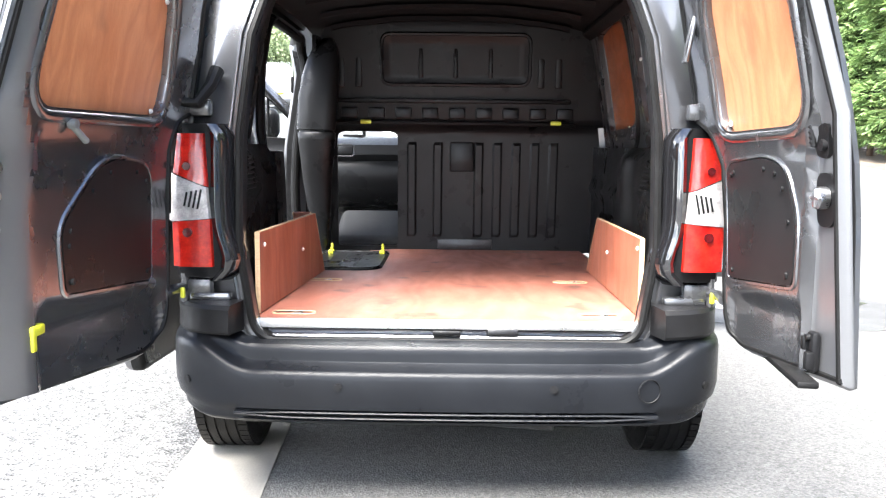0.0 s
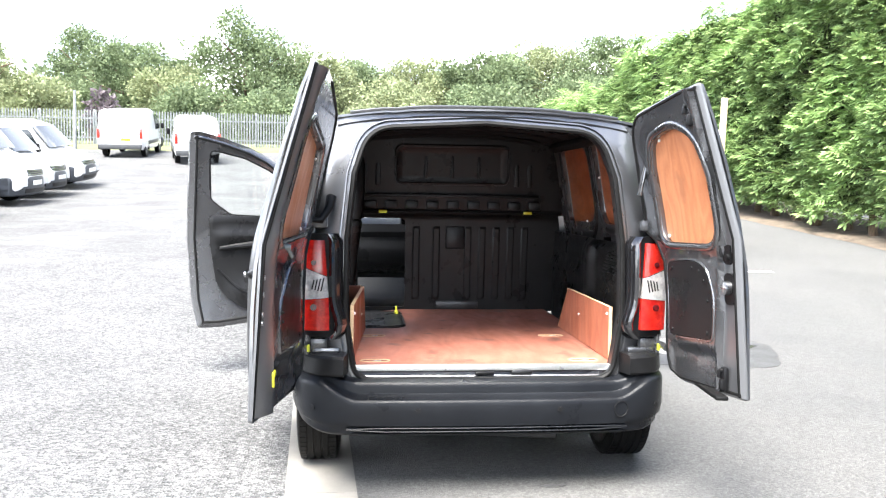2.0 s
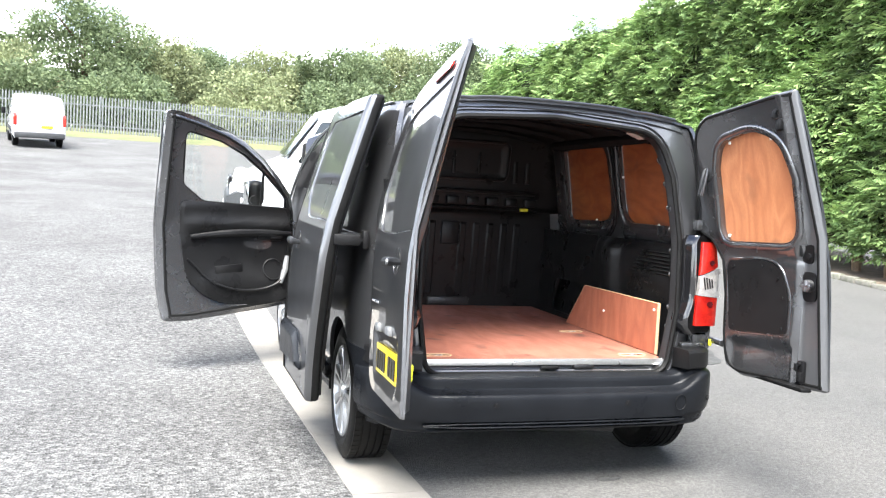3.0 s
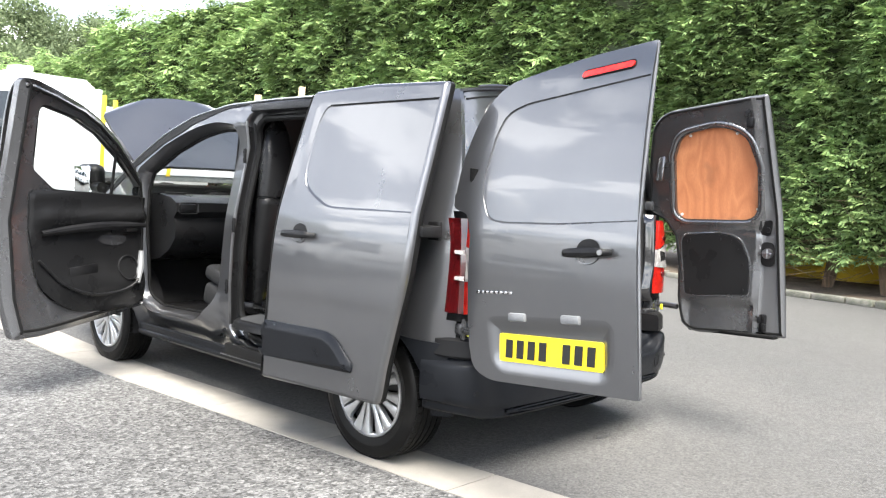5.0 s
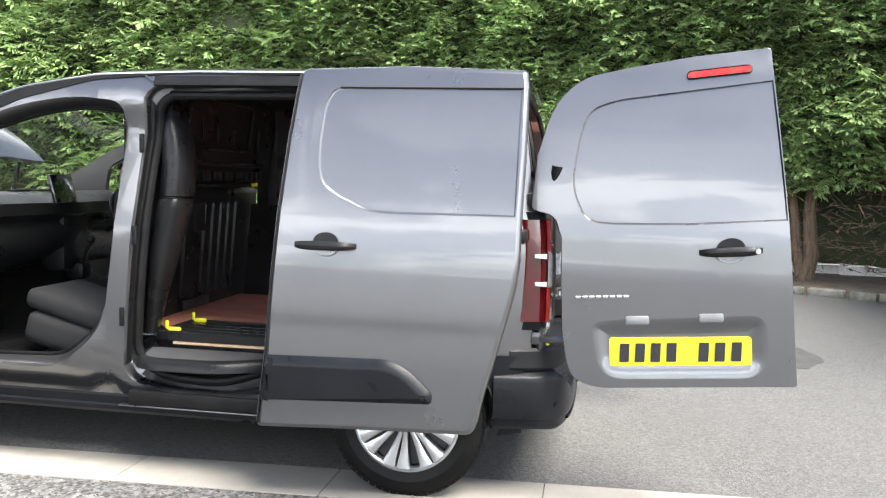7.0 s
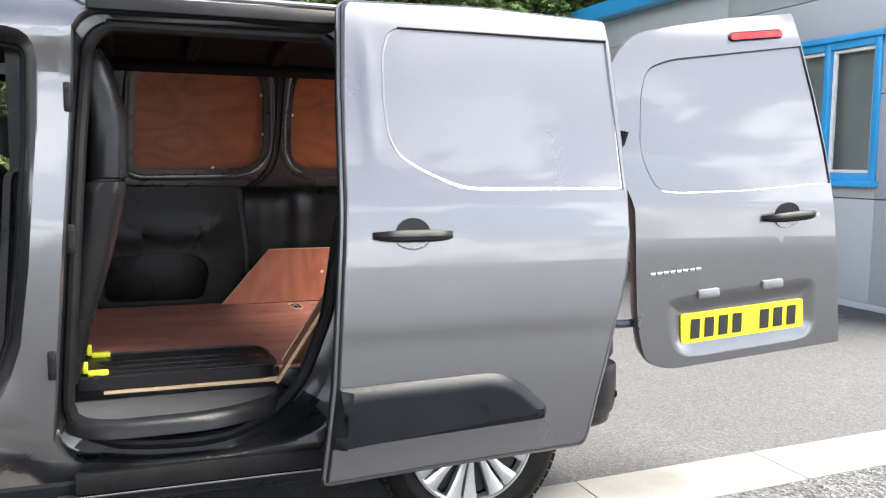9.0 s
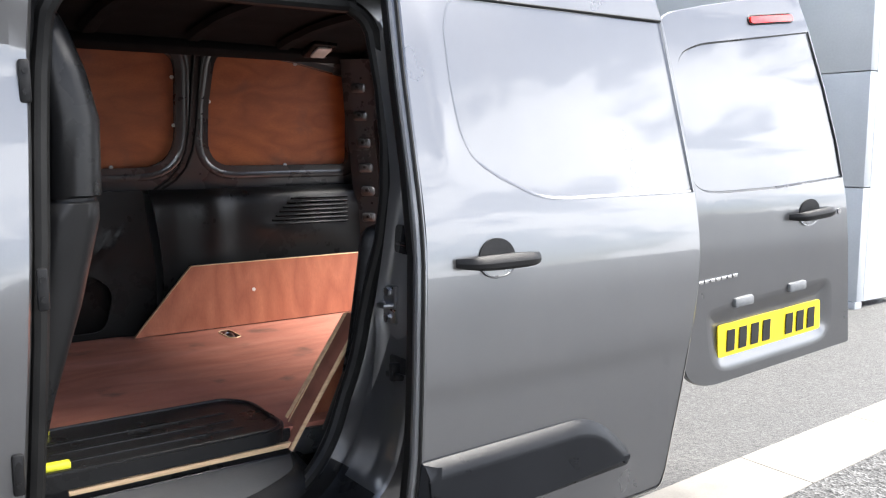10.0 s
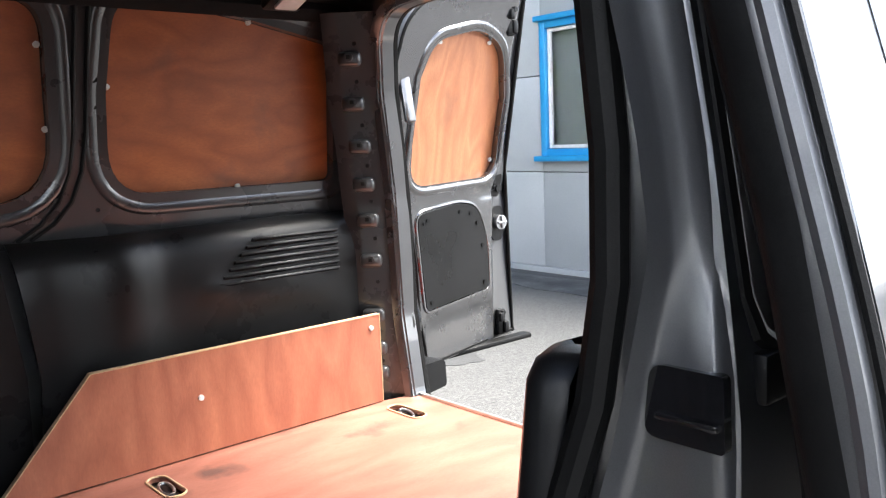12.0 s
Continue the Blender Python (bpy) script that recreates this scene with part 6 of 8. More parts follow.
SD = rp([(0.558, 0.300, 0.015), (0.542, 0.44), (0.524, 0.59), (0.515, 0.74), (0.506, 0.90), (0.496, 1.05), (0.488, 1.25), (0.480, 1.45), (0.467, 1.63), (0.458, 1.727, 0.03), (0.0, 1.738), (-0.452, 1.722, 0.015), (-0.459, 1.65), (-0.461, 1.40), (-0.458, 1.16),
         (-0.458, 1.0), (-0.447, 0.90), (-0.427, 0.81), (-0.398, 0.70), (-0.372, 0.60), (-0.342, 0.49), (-0.318, 0.38), (-0.300, 0.330, 0.04), (0.12, 0.318)], 5)
SWIN = rp([(0.318, 1.652, 0.06), (-0.440, 1.655), (-0.440, 1.163), (0.03, 1.160), (0.130, 1.164, 0.07), (0.255, 1.220), (0.322, 1.262, 0.06), (0.349, 1.33, 0.05), (0.353, 1.44), (0.346, 1.57)], 6)


def slide_skin(u, v, d):
    """A shallow swage above the moulding and a raised shoulder ahead of the window."""
    crease = 0.003 / (1 + math.exp((v - 0.735) / 0.008)) * (1 if -0.30 < u else 0.6)
    crease -= 0.003 * math.exp(-((u - 0.395) / 0.022) ** 2) * lerp(v, (1.20, 1.32, 1.55, 1.66), (0, 1, 1, 0))
    return slide_door(u, v, d + crease)


sdoor = part("sliding_door", sheet([inset(SD, 0.012), SWIN], slide_skin, 0.014, 0.018), PAINT, van, "grey sliding side door, slid fully back", angle=40)
part("blank_window", sheet([inset(SWIN, 0.008)], lambda u, v, d: slide_door(u, v, d + 0.006), 0.008, 0.03), PAINT, sdoor, "pressed-in blank window panel")
bm = bmesh.new()
grid([[slide_door(u, v, dd) for u, v in lp + lp[:1]] for lp, dd in ((inset(SWIN, -0.001), -0.001), (inset(SWIN, 0.002), 0.004), (inset(SWIN, 0.009), 0.0065))], bm)
part("window_groove", bm, PAINT, sdoor, "pressed joint round the blank window")
# Black line painted for the shade along the pressed groove's top.
bm = bmesh.new()
tube(bm, [slide_door(u, 1.6525, 0.003) for u in np.linspace(0.29, -0.445, 24)], 0.0045, 6)
part("window_head_seal", bm, RUBBER, sdoor)
STRIP = rp([(0.540, 0.412, 0.004), (0.520, 0.592, 0.004), (0.03, 0.603, 0.10), (-0.050, 0.572, 0.05), (-0.150, 0.482, 0.02), (-0.147, 0.440, 0.015)], 6)
rows = [[slide_door(u, v, dd) for u, v in lp + lp[:1]] for lp, dd in ((STRIP, 0.004), (STRIP, -0.004), (inset(STRIP, 0.003), -0.008), (inset(STRIP, 0.028), -0.026), (inset(STRIP, 0.033), -0.0275), (inset(STRIP, 0.040), -0.028))]
part("side_strip", sheet([inset(STRIP, 0.040)], lambda u, v, d: slide_door(u, v, d - 0.028), 0.006, 0.04, grid(rows)), BUMPER, sdoor, "black plastic side moulding with a bevelled rim", angle=25)
door_handle((0.289, 1.031), 0.248, 0.0, sdoor, slide_door, 0.034)
rows = [[slide_door(u, v, dd) for u, v in lp + lp[:1]] for lp, dd in ((inset(SD, 0.0125), 0.0), (inset(SD, 0.005), 0.003), (inset(SD, -0.002), 0.010), (inset(SD, -0.005), 0.018), (inset(SD, -0.007), 0.030), (inset(SD, -0.006), 0.055), (inset(SD, 0.000), 0.066), (inset(SD, 0.02), 0.072))]
ret = part("door_return", grid(rows), PAINT, sdoor, angle=60)
ret.data.materials.append(RUBBER)
for poly in ret.data.polygons:
    poly.material_index = 1 if poly.index // (len(rows[0]) - 1) >= 4 else 0
part("inner_panel", sheet([inset(SD, 0.02)], lambda u, v, d: slide_door(u, v, 0.07 + d * 0.6), 0.016, 0.08), TRIM, sdoor)
part("slide_trim", sheet([rp([(0.48, 0.42, 0.03), (0.42, 1.0, 0.05), (-0.40, 1.0, 0.05), (-0.25, 0.45, 0.03)], 4)], lambda u, v, d: slide_door(u, v, 0.085 + d), 0.012, 0.1), TRIM, sdoor)
# Thin dark bead along the door's front edge.
bm = bmesh.new()
tube(bm, [slide_door(lerp(z, (0.30, 0.44, 0.59, 0.74, 0.90, 1.05, 1.25, 1.45, 1.63, 1.727), (0.558, 0.542, 0.524, 0.515, 0.506, 0.496, 0.488, 0.480, 0.467, 0.458)) - 0.002, z, 0.0015) for z in np.linspace(0.315, 1.71, 40)], 0.0045, 6)
part("edge_seal", bm, RUBBER, sdoor)
# Bead added for the bright line where light catches the folded edge.
bm = bmesh.new()
tube(bm, [slide_door(lerp(z, (0.30, 0.44, 0.59, 0.74, 0.90, 1.05, 1.25, 1.45, 1.63, 1.727), (0.558, 0.542, 0.524, 0.515, 0.506, 0.496, 0.488, 0.480, 0.467, 0.458)) + 0.001, z, 0.017) for z in np.linspace(0.32, 1.705, 40)], 0.0095, 8)
part("folded_edge", bm, PAINT_LIT, sdoor, "folded door edge, its lit line added as a bead")
bm = box((-0.985, -0.40, 1.085), (0.12, 0.16, 0.05), 0.01)
rod(bm, (-0.93, -0.33, 1.085), (-0.93, -0.47, 1.085), 0.014)
part("slide_carriage", bm, BLACK, sdoor)
bm = box((-0.97, 0.50, 0.345), (0.16, 0.05, 0.03), 0.008)
rod(bm, (-0.91, 0.50, 0.32), (-0.91, 0.50, 0.37), 0.016)
part("lower_carriage", bm, DARKMETAL, sdoor)
# rails on the body side
part("slide_rail", box((-0.915, -0.02, 1.085), (0.02, 0.74, 0.05), 0.006), BLACK, van)
part("rail_end", box((-0.895, -0.41, 1.085), (0.03, 0.07, 0.085), 0.01), BLACK, van)
# Proud black box in place of the lower rail's dark recess.
part("lower_rail", box((-0.887, 0.84, 0.312), (0.034, 0.80, 0.062), 0.006), RUBBER, van)
part("sill_strip", box((-0.886, 0.86, 0.274), (0.030, 0.86, 0.007), 0.002), PAINT, van)
part("upper_rail", box((-0.800, 0.62, 1.690), (0.02, 1.10, 0.045), 0.006, rot=(0, 15, 0)), BLACK, van)
# Shallow trough; the shade of a deeper slot is put into its black colour.
rows = []
for y in np.linspace(0.34, 1.17, 20):
    rows.append([(-(half(y, z) - d), y, z) for z, d in ((1.684, 0.018), (1.683, 0.060), (1.724, 0.060), (1.724, 0.018))])
part("rail_slot", grid(rows, cap=True), RUBBER, van, "sliding-door track under the roof edge, coloured black for its depth")
bm = bmesh.new()
tube(bm, [side(-1)(u, 1.688 if u < 1.19 else 1.688 + 0.8 * (u - 1.19), -0.002) for u in np.linspace(0.36, 1.225, 20)], 0.005, 6)
part("track_lip", bm, PAINT, van)
bm = bmesh.new()
tube(bm, [side(-1)(u, v, jamb_depth(u, v, 0.055) + 0.010) for u, v in inset(SLIDE_HOLE, 0.002)], 0.020, 10, closed=True)
part("slide_seal", bm, RUBBER, van, "thick black rubber seal round the side opening")
bm = bmesh.new()
tube(bm, [side(-1)(u, v, 0.105) for u, v in inset(DOOR_HOLE, 0.040)], 0.011, 8, closed=True)
part("cab_door_seal", bm, RUBBER, van)
for sg in (-1, 1):
    rows = [[side(sg)(u, v, dd) for u, v in lp + lp[:1]] for lp, dd in ((inset(DOOR_HOLE, -0.003), 0.0), (inset(DOOR_HOLE, 0.002), 0.006), (inset(DOOR_HOLE, 0.016), 0.030), (inset(DOOR_HOLE, 0.030), 0.060), (inset(DOOR_HOLE, 0.036), 0.10))]
    part("cab_opening_return", grid(rows), PAINT, van, angle=60)
# catches, hinge plates and stoppers on the door pillars
for y, z in ((1.262, 1.42), (1.262, 1.02), (1.325, 0.66)):
    bm = box((-half(1.2, z) + 0.050, y - 0.035, z), (0.014, 0.022, 0.085), 0.006)
    disc(bm, (-half(1.2, z) + 0.044, y - 0.035, z + 0.02), (1, 0, 0), 0.006, 0.008, 8)
    disc(bm, (-half(1.2, z) + 0.044, y - 0.035, z - 0.02), (1, 0, 0), 0.006, 0.008, 8)
    part("pillar_plate", bm, BLACK, van)
JY = 0.402          # the forward face of the rear pillar
rows = []
for z in np.linspace(0.50, 1.62, 33):
    xl = lerp(z, (0.50, 0.63, 0.756, 0.822, 0.884, 1.016, 1.10, 1.212, 1.32, 1.47, 1.62), (0.728, 0.746, 0.773, 0.780, 0.772, 0.812, 0.832, 0.856, 0.842, 0.806, 0.766))
    xr = max(half(0.4, z) - 0.003, xl + 0.02)
    k = 0.030 * lerp(z, (1.10, 1.20), (0, 1)) + 0.012 * lerp(z, (0.755, 0.785), (1, 0))
    rows.append([(-(xl + (xr - xl) * t), JY + dy - k * t, z) for t, dy in ((0, 0.030), (0.04, 0.012), (0.09, 0.004), (0.16, 0.0), (0.5, 0.0), (0.85, 0.0), (0.93, -0.003), (0.98, -0.010), (1, -0.022))])
part("pillar_face", grid(rows), PAINT_LIT, van, "grey painted face of the rear pillar", angle=40)
bm = box((-0.809, JY + 0.004, 0.892), (0.060, 0.012, 0.098), 0.012)
tube(bm, [(-0.832, JY + 0.008, 0.890), (-0.824, JY + 0.030, 0.890), (-0.796, JY + 0.030, 0.890), (-0.788, JY + 0.008, 0.890)], 0.007, 8)
disc(bm, (-0.809, JY + 0.012, 0.925), (0, 1, 0), 0.012, 0.012, 10)
disc(bm, (-0.809, JY + 0.012, 0.856), (0, 1, 0), 0.012, 0.012, 10)
part("slide_striker", bm, STEEL, van, "bright steel door striker")
bm = box((-0.853, JY + 0.004, 0.722), (0.088, 0.014, 0.080), 0.02)
rbox(bm, (-0.853, JY + 0.018, 0.725), (0.020, 0.03, 0.048), 0.005)
rbox(bm, (-0.853, JY + 0.020, 0.715), (0.066, 0.02, 0.016), 0.005)
part("slide_stop", bm, BLACK, van)
bm = box((-0.822, JY + 0.010, 0.600), (0.056, 0.012, 0.125), 0.012, rot=(0, -8, 0))
for z in (0.555, 0.64):
    disc(bm, (-0.822, JY + 0.017, z), (0, 1, 0), 0.006, 0.006, 10)
part("slide_cover", bm, BLACK, van)
SOCK = rp([(-0.916, 1.028, 0.006), (-0.830, 1.028, 0.016), (-0.838, 1.100, 0.016), (-0.914, 1.100, 0.006)], 4)
part("rail_socket", sheet([SOCK], lambda u, v, d: (u, JY + 0.005 - d, v), 0.012, 0.05), SCREEN, van, "glossy black rail socket")
bm = box((-0.878, JY + 0.007, 1.052), (0.066, 0.008, 0.008), 0.003)
part("rail_roller_track", bm, SCREEN, van)
bm = bmesh.new()
tube(bm, [side(-1)(0.345, z, 0.004) for z in (1.66, 1.45, 1.25, 1.16)] + [side(-1)(0.335, 1.125, 0.0), side(-1)(0.30, 1.10, -0.004), side(-1)(0.27, 1.07, -0.004)], 0.011, 8)
part("jamb_seal", bm, RUBBER, van)
rows = []
for z in (0.56, 0.62, 0.7, 0.78, 0.86, 0.94, 1.02, 1.06, 1.08, 1.088, 1.088):
    y0 = lerp(z, (0.55, 0.72, 1.05, 1.13), (0.550, 0.475, 0.425, 0.410))
    k = 0.0 if z < 1.08 else 0.012 if len(rows) == 8 else 0.035 if len(rows) == 9 else 0.07
    rows.append([(-0.745, y0 - 0.01 - k, z), (-0.730, y0 + 0.010 - k, z), (-0.708, y0 + 0.012 - k, z), (-0.694, y0 - k, z), (-0.690, y0 - 0.03 - k * 0.5, z), (-0.692, y0 - 0.10, z), (-0.70, y0 - 0.16, z)])
part("pillar_trim", grid(rows), TRIM, van, "black moulded trim beside the side opening", angle=60)
bm = bmesh.new()
disc(bm, side(-1)(0.335, 1.50, 0.01), (-1, 0, 0), 0.012, 0.02, 12)
part("rubber_buffer", bm, RUBBER, van)

# ---- cab doors, swung open ----
CD = rp([(0.0, 0.44, 0.03), (0.0, 1.10), (0.04, 1.25), (0.15, 1.385), (0.27, 1.505), (0.42, 1.615), (0.55, 1.680), (0.75, 1.745), (0.92, 1.785, 0.03), (1.0, 1.785, 0.03), (1.012, 1.0), (0.985, 0.55), (0.945, 0.325, 0.03), (0.78, 0.325, 0.05), (0.2, 0.40, 0.10)], 4)
CWIN = rp([(0.86, 1.665, 0.06), (0.60, 1.605), (0.42, 1.52), (0.24, 1.385), (0.075, 1.225, 0.02), (0.070, 1.145, 0.01), (0.70, 1.175, 0.03), (0.85, 1.29, 0.03)], 4)


def cab_door_map(sg):
    hx, hy, dx, dy = 0.905, 2.33, 0.966, 0.258

    def f(u, v, d):
        off = lerp(v, WZ, WX) - 0.92 - d
        return (sg * (hx + u * dx + off * dy), hy - u * dy + off * dx, v)
    return f


for sg in (-1, 1):
    cm = cab_door_map(sg)
    cd = part("cab_door", sheet([CD, CWIN], cm, 0.012, 0.05), PAINT, van, "grey cab door with clear window, swung open", angle=40)
    rows = [[cm(u, v, dd) for u, v in lp + lp[:1]] for lp, dd in ((CD, 0.010), (inset(CD, 0.004), 0.05), (inset(CD, 0.03), 0.065), (inset(CD, 0.045), 0.085))]
    part("door_return", grid(rows), PAINT_IN, cd)
    body = inset(CD, 0.045)
    part("inner_panel", sheet([body, CWIN], lambda u, v, d: cm(u, v, 0.085 - d * 0.5), 0.014, 0.08), PAINT_IN, cd)
    bm = bmesh.new()
    tube(bm, [cm(u, v, 0.088) for u, v in inset(CD, 0.05)], 0.009, 6, closed=True)
    part("door_seal", bm, RUBBER, cd)
    bm = bmesh.new()
    tube(bm, [cm(u, v, 0.075) for u, v in CWIN], 0.010, 6, closed=True)
    part("window_seal", bm, RUBBER, cd)
    gl = part("window", sheet([inset(CWIN, -0.005)], lambda u, v, d: cm(u, v, 0.035 + d), 0.004, 0.1), GLASS, cd, "clear glass")
    gl.visible_shadow = False
    bm = bmesh.new()
    tube(bm, [cm(0.265, 1.15, 0.04), cm(0.265, 1.41, 0.04)], 0.010, 6)
    part("window_bar", bm, RUBBER, cd)
    TP = rp([(0.035, 0.50, 0.05), (0.035, 1.145, 0.02), (0.855, 1.180, 0.03), (0.85, 0.95), (0.80, 0.62, 0.10), (0.60, 0.455, 0.12), (0.20, 0.435, 0.10)], 5)

    def trim_door(u, v, d):
        bulge = 0.045 * math.exp(-((v - 1.02) / 0.05) ** 2) * lerp(u, (0, 0.1, 0.75, 0.85), (0.6, 1, 0.7, 0))
        bulge += 0.035 * math.exp(-((v - 0.60) / 0.09) ** 2) * lerp(u, (0, 0.15, 0.55, 0.75), (0.6, 1, 0.8, 0))
        edge_fall = 0.03 * min(1, min(u - 0.02, 0.87 - u, v - 0.42, 1.19 - v) / 0.03)
        return cm(u, v, 0.075 + max(0, edge_fall) + bulge - d)
    tr = part("door_trim", sheet([TP], trim_door, 0.01, 0.03), TRIM, cd, "black moulded door trim with pocket and armrest", angle=55)
    bm = box((0, 0, 0), (0.20, 0.03, 0.055), 0.015)
    bm.transform(Matrix.Translation(trim_door(0.20, 0.94, 0)) @ Matrix.Rotation(math.atan2(-0.258 * sg, 0.966), 4, "Z"))
    part("door_pull", bm, BLACK, tr)
    bm = box((0, 0, 0), (0.09, 0.022, 0.035), 0.01)
    bm.transform(Matrix.Translation(trim_door(0.16, 0.945, -0.02)) @ Matrix.Rotation(math.atan2(-0.258 * sg, 0.966), 4, "Z"))
    part("inner_handle", bm, DARKMETAL, tr, "dark metal release handle")
    bm = bmesh.new()
    tube(bm, [trim_door(0.06, 0.80, -0.004), trim_door(0.075, 0.70, -0.006), trim_door(0.12, 0.60, -0.006)], [0.016, 0.024, 0.014], 8)
    part("pocket_grip", bm, LAMP_GREY, tr, "pale grey grip")
    bm = box((0, 0, 0), (0.20, 0.012, 0.06), 0.01)
    bm.transform(Matrix.Translation(trim_door(0.50, 0.70, -0.002)) @ Matrix.Rotation(math.atan2(-0.258 * sg, 0.966), 4, "Z") @ Matrix.Rotation(radians(6 * sg), 4, "Y"))
    part("door_pocket", bm, BLACK, tr)
    bm = bmesh.new()
    us = np.linspace(0.05, 0.78, 12)
    tube(bm, [trim_door(u, 0.965 - 0.05 * u + 0.02 * math.sin(4 * u), -0.010) for u in us], [0.014 + 0.016 * math.sin(math.pi * (u - 0.03) / 0.78) for u in us], 10)
    part("armrest", bm, BLACK, tr, "soft black armrest")
    scoop = [(0.29 + 0.105 * math.cos(a), 0.885 + 0.034 * math.sin(a) * (1.2 - 0.3 * math.cos(a))) for a in np.linspace(0, 2 * math.pi, 22, endpoint=False)]
    part("handle_scoop", sheet([scoop], lambda u, v, d: trim_door(u, v, d - 0.004), 0.006, 0.05), PAINT_DK, tr, "glossy black handle recess")
    bm = bmesh.new()
    tube(bm, [trim_door(u, v, -0.008) for u, v in spline([(0.07, 0.74), (0.10, 0.64), (0.22, 0.565), (0.42, 0.55), (0.60, 0.60), (0.72, 0.70), (0.77, 0.82)], 4)[4:-5]], 0.010, 8)
    part("pocket_rim", bm, TRIM, tr)
    bm = bmesh.new()
    tube(bm, [trim_door(0.17 + 0.075 * math.cos(a), 0.70 + 0.075 * math.sin(a), -0.003) for a in np.linspace(0, 2 * math.pi, 24, endpoint=False)], 0.006, 6, closed=True)
    part("speaker_ring", bm, BLACK, tr)
    STR = rp([(0.40, 0.40, 0.02), (0.45, 0.52, 0.03), (0.96, 0.52, 0.01), (0.93, 0.38, 0.01)], 3)
    part("side_strip", sheet([STR], lambda u, v, d: cm(u, v, d - 0.02), 0.022, 0.08), BUMPER, cd, "black plastic side moulding")
    # door mirror
    base = Vector(cm(0.29, 1.20, -0.02))
    out = (Vector(cm(0.29, 1.20, -1.0)) - Vector(cm(0.29, 1.20, 0.0))).normalized()
    ahead = (Vector(cm(0.0, 1.2, 0)) - Vector(cm(1.0, 1.2, 0))).normalized()
    rot = Matrix((out, ahead, Vector((0, 0, 1)))).transposed().to_4x4()
    bm = box((0, 0, 0), (0.20, 0.12, 0.20), 0.055, seg=4)
    bm.transform(Matrix.Translation(base + out * 0.17 + ahead * 0.05 + Vector((0, 0, 0.05))) @ rot)
    rod(bm, base, base + out * 0.12 + ahead * 0.03, 0.035, 12)
    mr = part("door_mirror", bm, BLACK, cd, "black door mirror")
    bm = box((0, 0, 0), (0.165, 0.006, 0.165), 0.0028)
    bmesh.ops.bevel(bm, geom=[e for e in bm.edges if abs((e.verts[0].co - e.verts[1].co).normalized().y) > 0.9], offset=0.03, segments=4, affect="EDGES")
    bm.transform(Matrix.Translation(base + out * 0.17 - ahead * 0.012 + Vector((0, 0, 0.05))) @ rot @ Matrix.Rotation(radians(-6 * sg), 4, "Z"))
    part("mirror_glass", bm, MIRROR, mr, "silvered mirror glass")
    for z in (0.62, 1.02):
        bm = bmesh.new()
        rod(bm, (sg * 0.895, 2.35, z - 0.04), (sg * 0.895, 2.35, z + 0.04), 0.014)
        rbox(bm, (sg * 0.88, 2.37, z), (0.05, 0.06, 0.06), 0.01)
        part("cab_door_hinge", bm, PAINT_IN, van)


# ---- foliage tools ----
rng = np.random.default_rng(7)


def mesh_from(name, verts, faces, mat, parent=None, label="", kind=""):
    me = bpy.data.meshes.new(name)
    me.from_pydata(verts, [], faces)
    me.materials.append(mat)
    me.update()
    ob = new(name, me)
    ob.parent = parent
    return tagged(ob, label, kind=kind)


def blades(c, d, up, ln, wd, fold=0.0):
    """Leaf blades as diamonds: centre foot c, direction d, width vector from up, all arrays."""
    s = np.cross(d, up)
    s /= np.linalg.norm(s, axis=1)[:, None] + 1e-9
    a = c
    m = c + d * (ln * 0.55)[:, None]
    p = c + d * ln[:, None]
    v = np.stack([a, m + s * (wd * 0.5)[:, None], p, m - s * (wd * 0.5)[:, None]], 1).reshape(-1, 3)
    n = len(c)
    f = np.arange(n * 4).reshape(-1, 4)
    return v, f


def unit(v):
    return v / (np.linalg.norm(v, axis=1)[:, None] + 1e-9)


def wobble(p, s, k):
    return np.array([noise.noise(Vector((q[0] * s + k, q[1] * s, q[2] * s))) for q in p])


# ---- hedge: a tall conifer row ----
HY = (-9, -6, -4, -2, 1, 4, 8, 12, 18, 26, 34, 44)
HX = (6.3, 6.6, 7.0, 8.0, 8.9, 9.4, 9.3, 9.2, 9.0, 8.8, 9.0, 9.5)


def hedge_x(y):
    return np.interp(y, HY, HX)


def hedge_top(y):
    return np.interp(y, (-9, -3, 4, 20, 25, 27.5, 34, 44), (6.6, 6.9, 6.6, 6.6, 6.4, 5.6, 5.7, 6.2))


def hedge_foot(y):
    return np.interp(y, (-9, -4.6, -4.0, -2.6, -2.0, 3, 12, 44), (1.3, 1.5, 1.35, 1.25, 0.72, 0.40, 0.40, 0.45))


hedge = thing("conifer_hedge", "tall dense green conifer hedge with bare brown trunks at its foot", "hedge")
# inner mass behind the sprays, the hedge's depth of shade painted as dark colour
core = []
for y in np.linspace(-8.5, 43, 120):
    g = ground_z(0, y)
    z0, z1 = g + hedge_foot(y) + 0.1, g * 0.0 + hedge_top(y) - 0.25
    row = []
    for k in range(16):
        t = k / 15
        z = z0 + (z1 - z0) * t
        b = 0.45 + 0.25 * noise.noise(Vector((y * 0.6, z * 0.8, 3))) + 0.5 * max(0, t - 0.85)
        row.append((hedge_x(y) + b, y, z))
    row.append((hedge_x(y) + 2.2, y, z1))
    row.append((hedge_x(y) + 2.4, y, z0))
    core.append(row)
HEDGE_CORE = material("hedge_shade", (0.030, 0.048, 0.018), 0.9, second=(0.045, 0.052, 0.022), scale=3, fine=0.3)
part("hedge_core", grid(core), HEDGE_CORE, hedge)


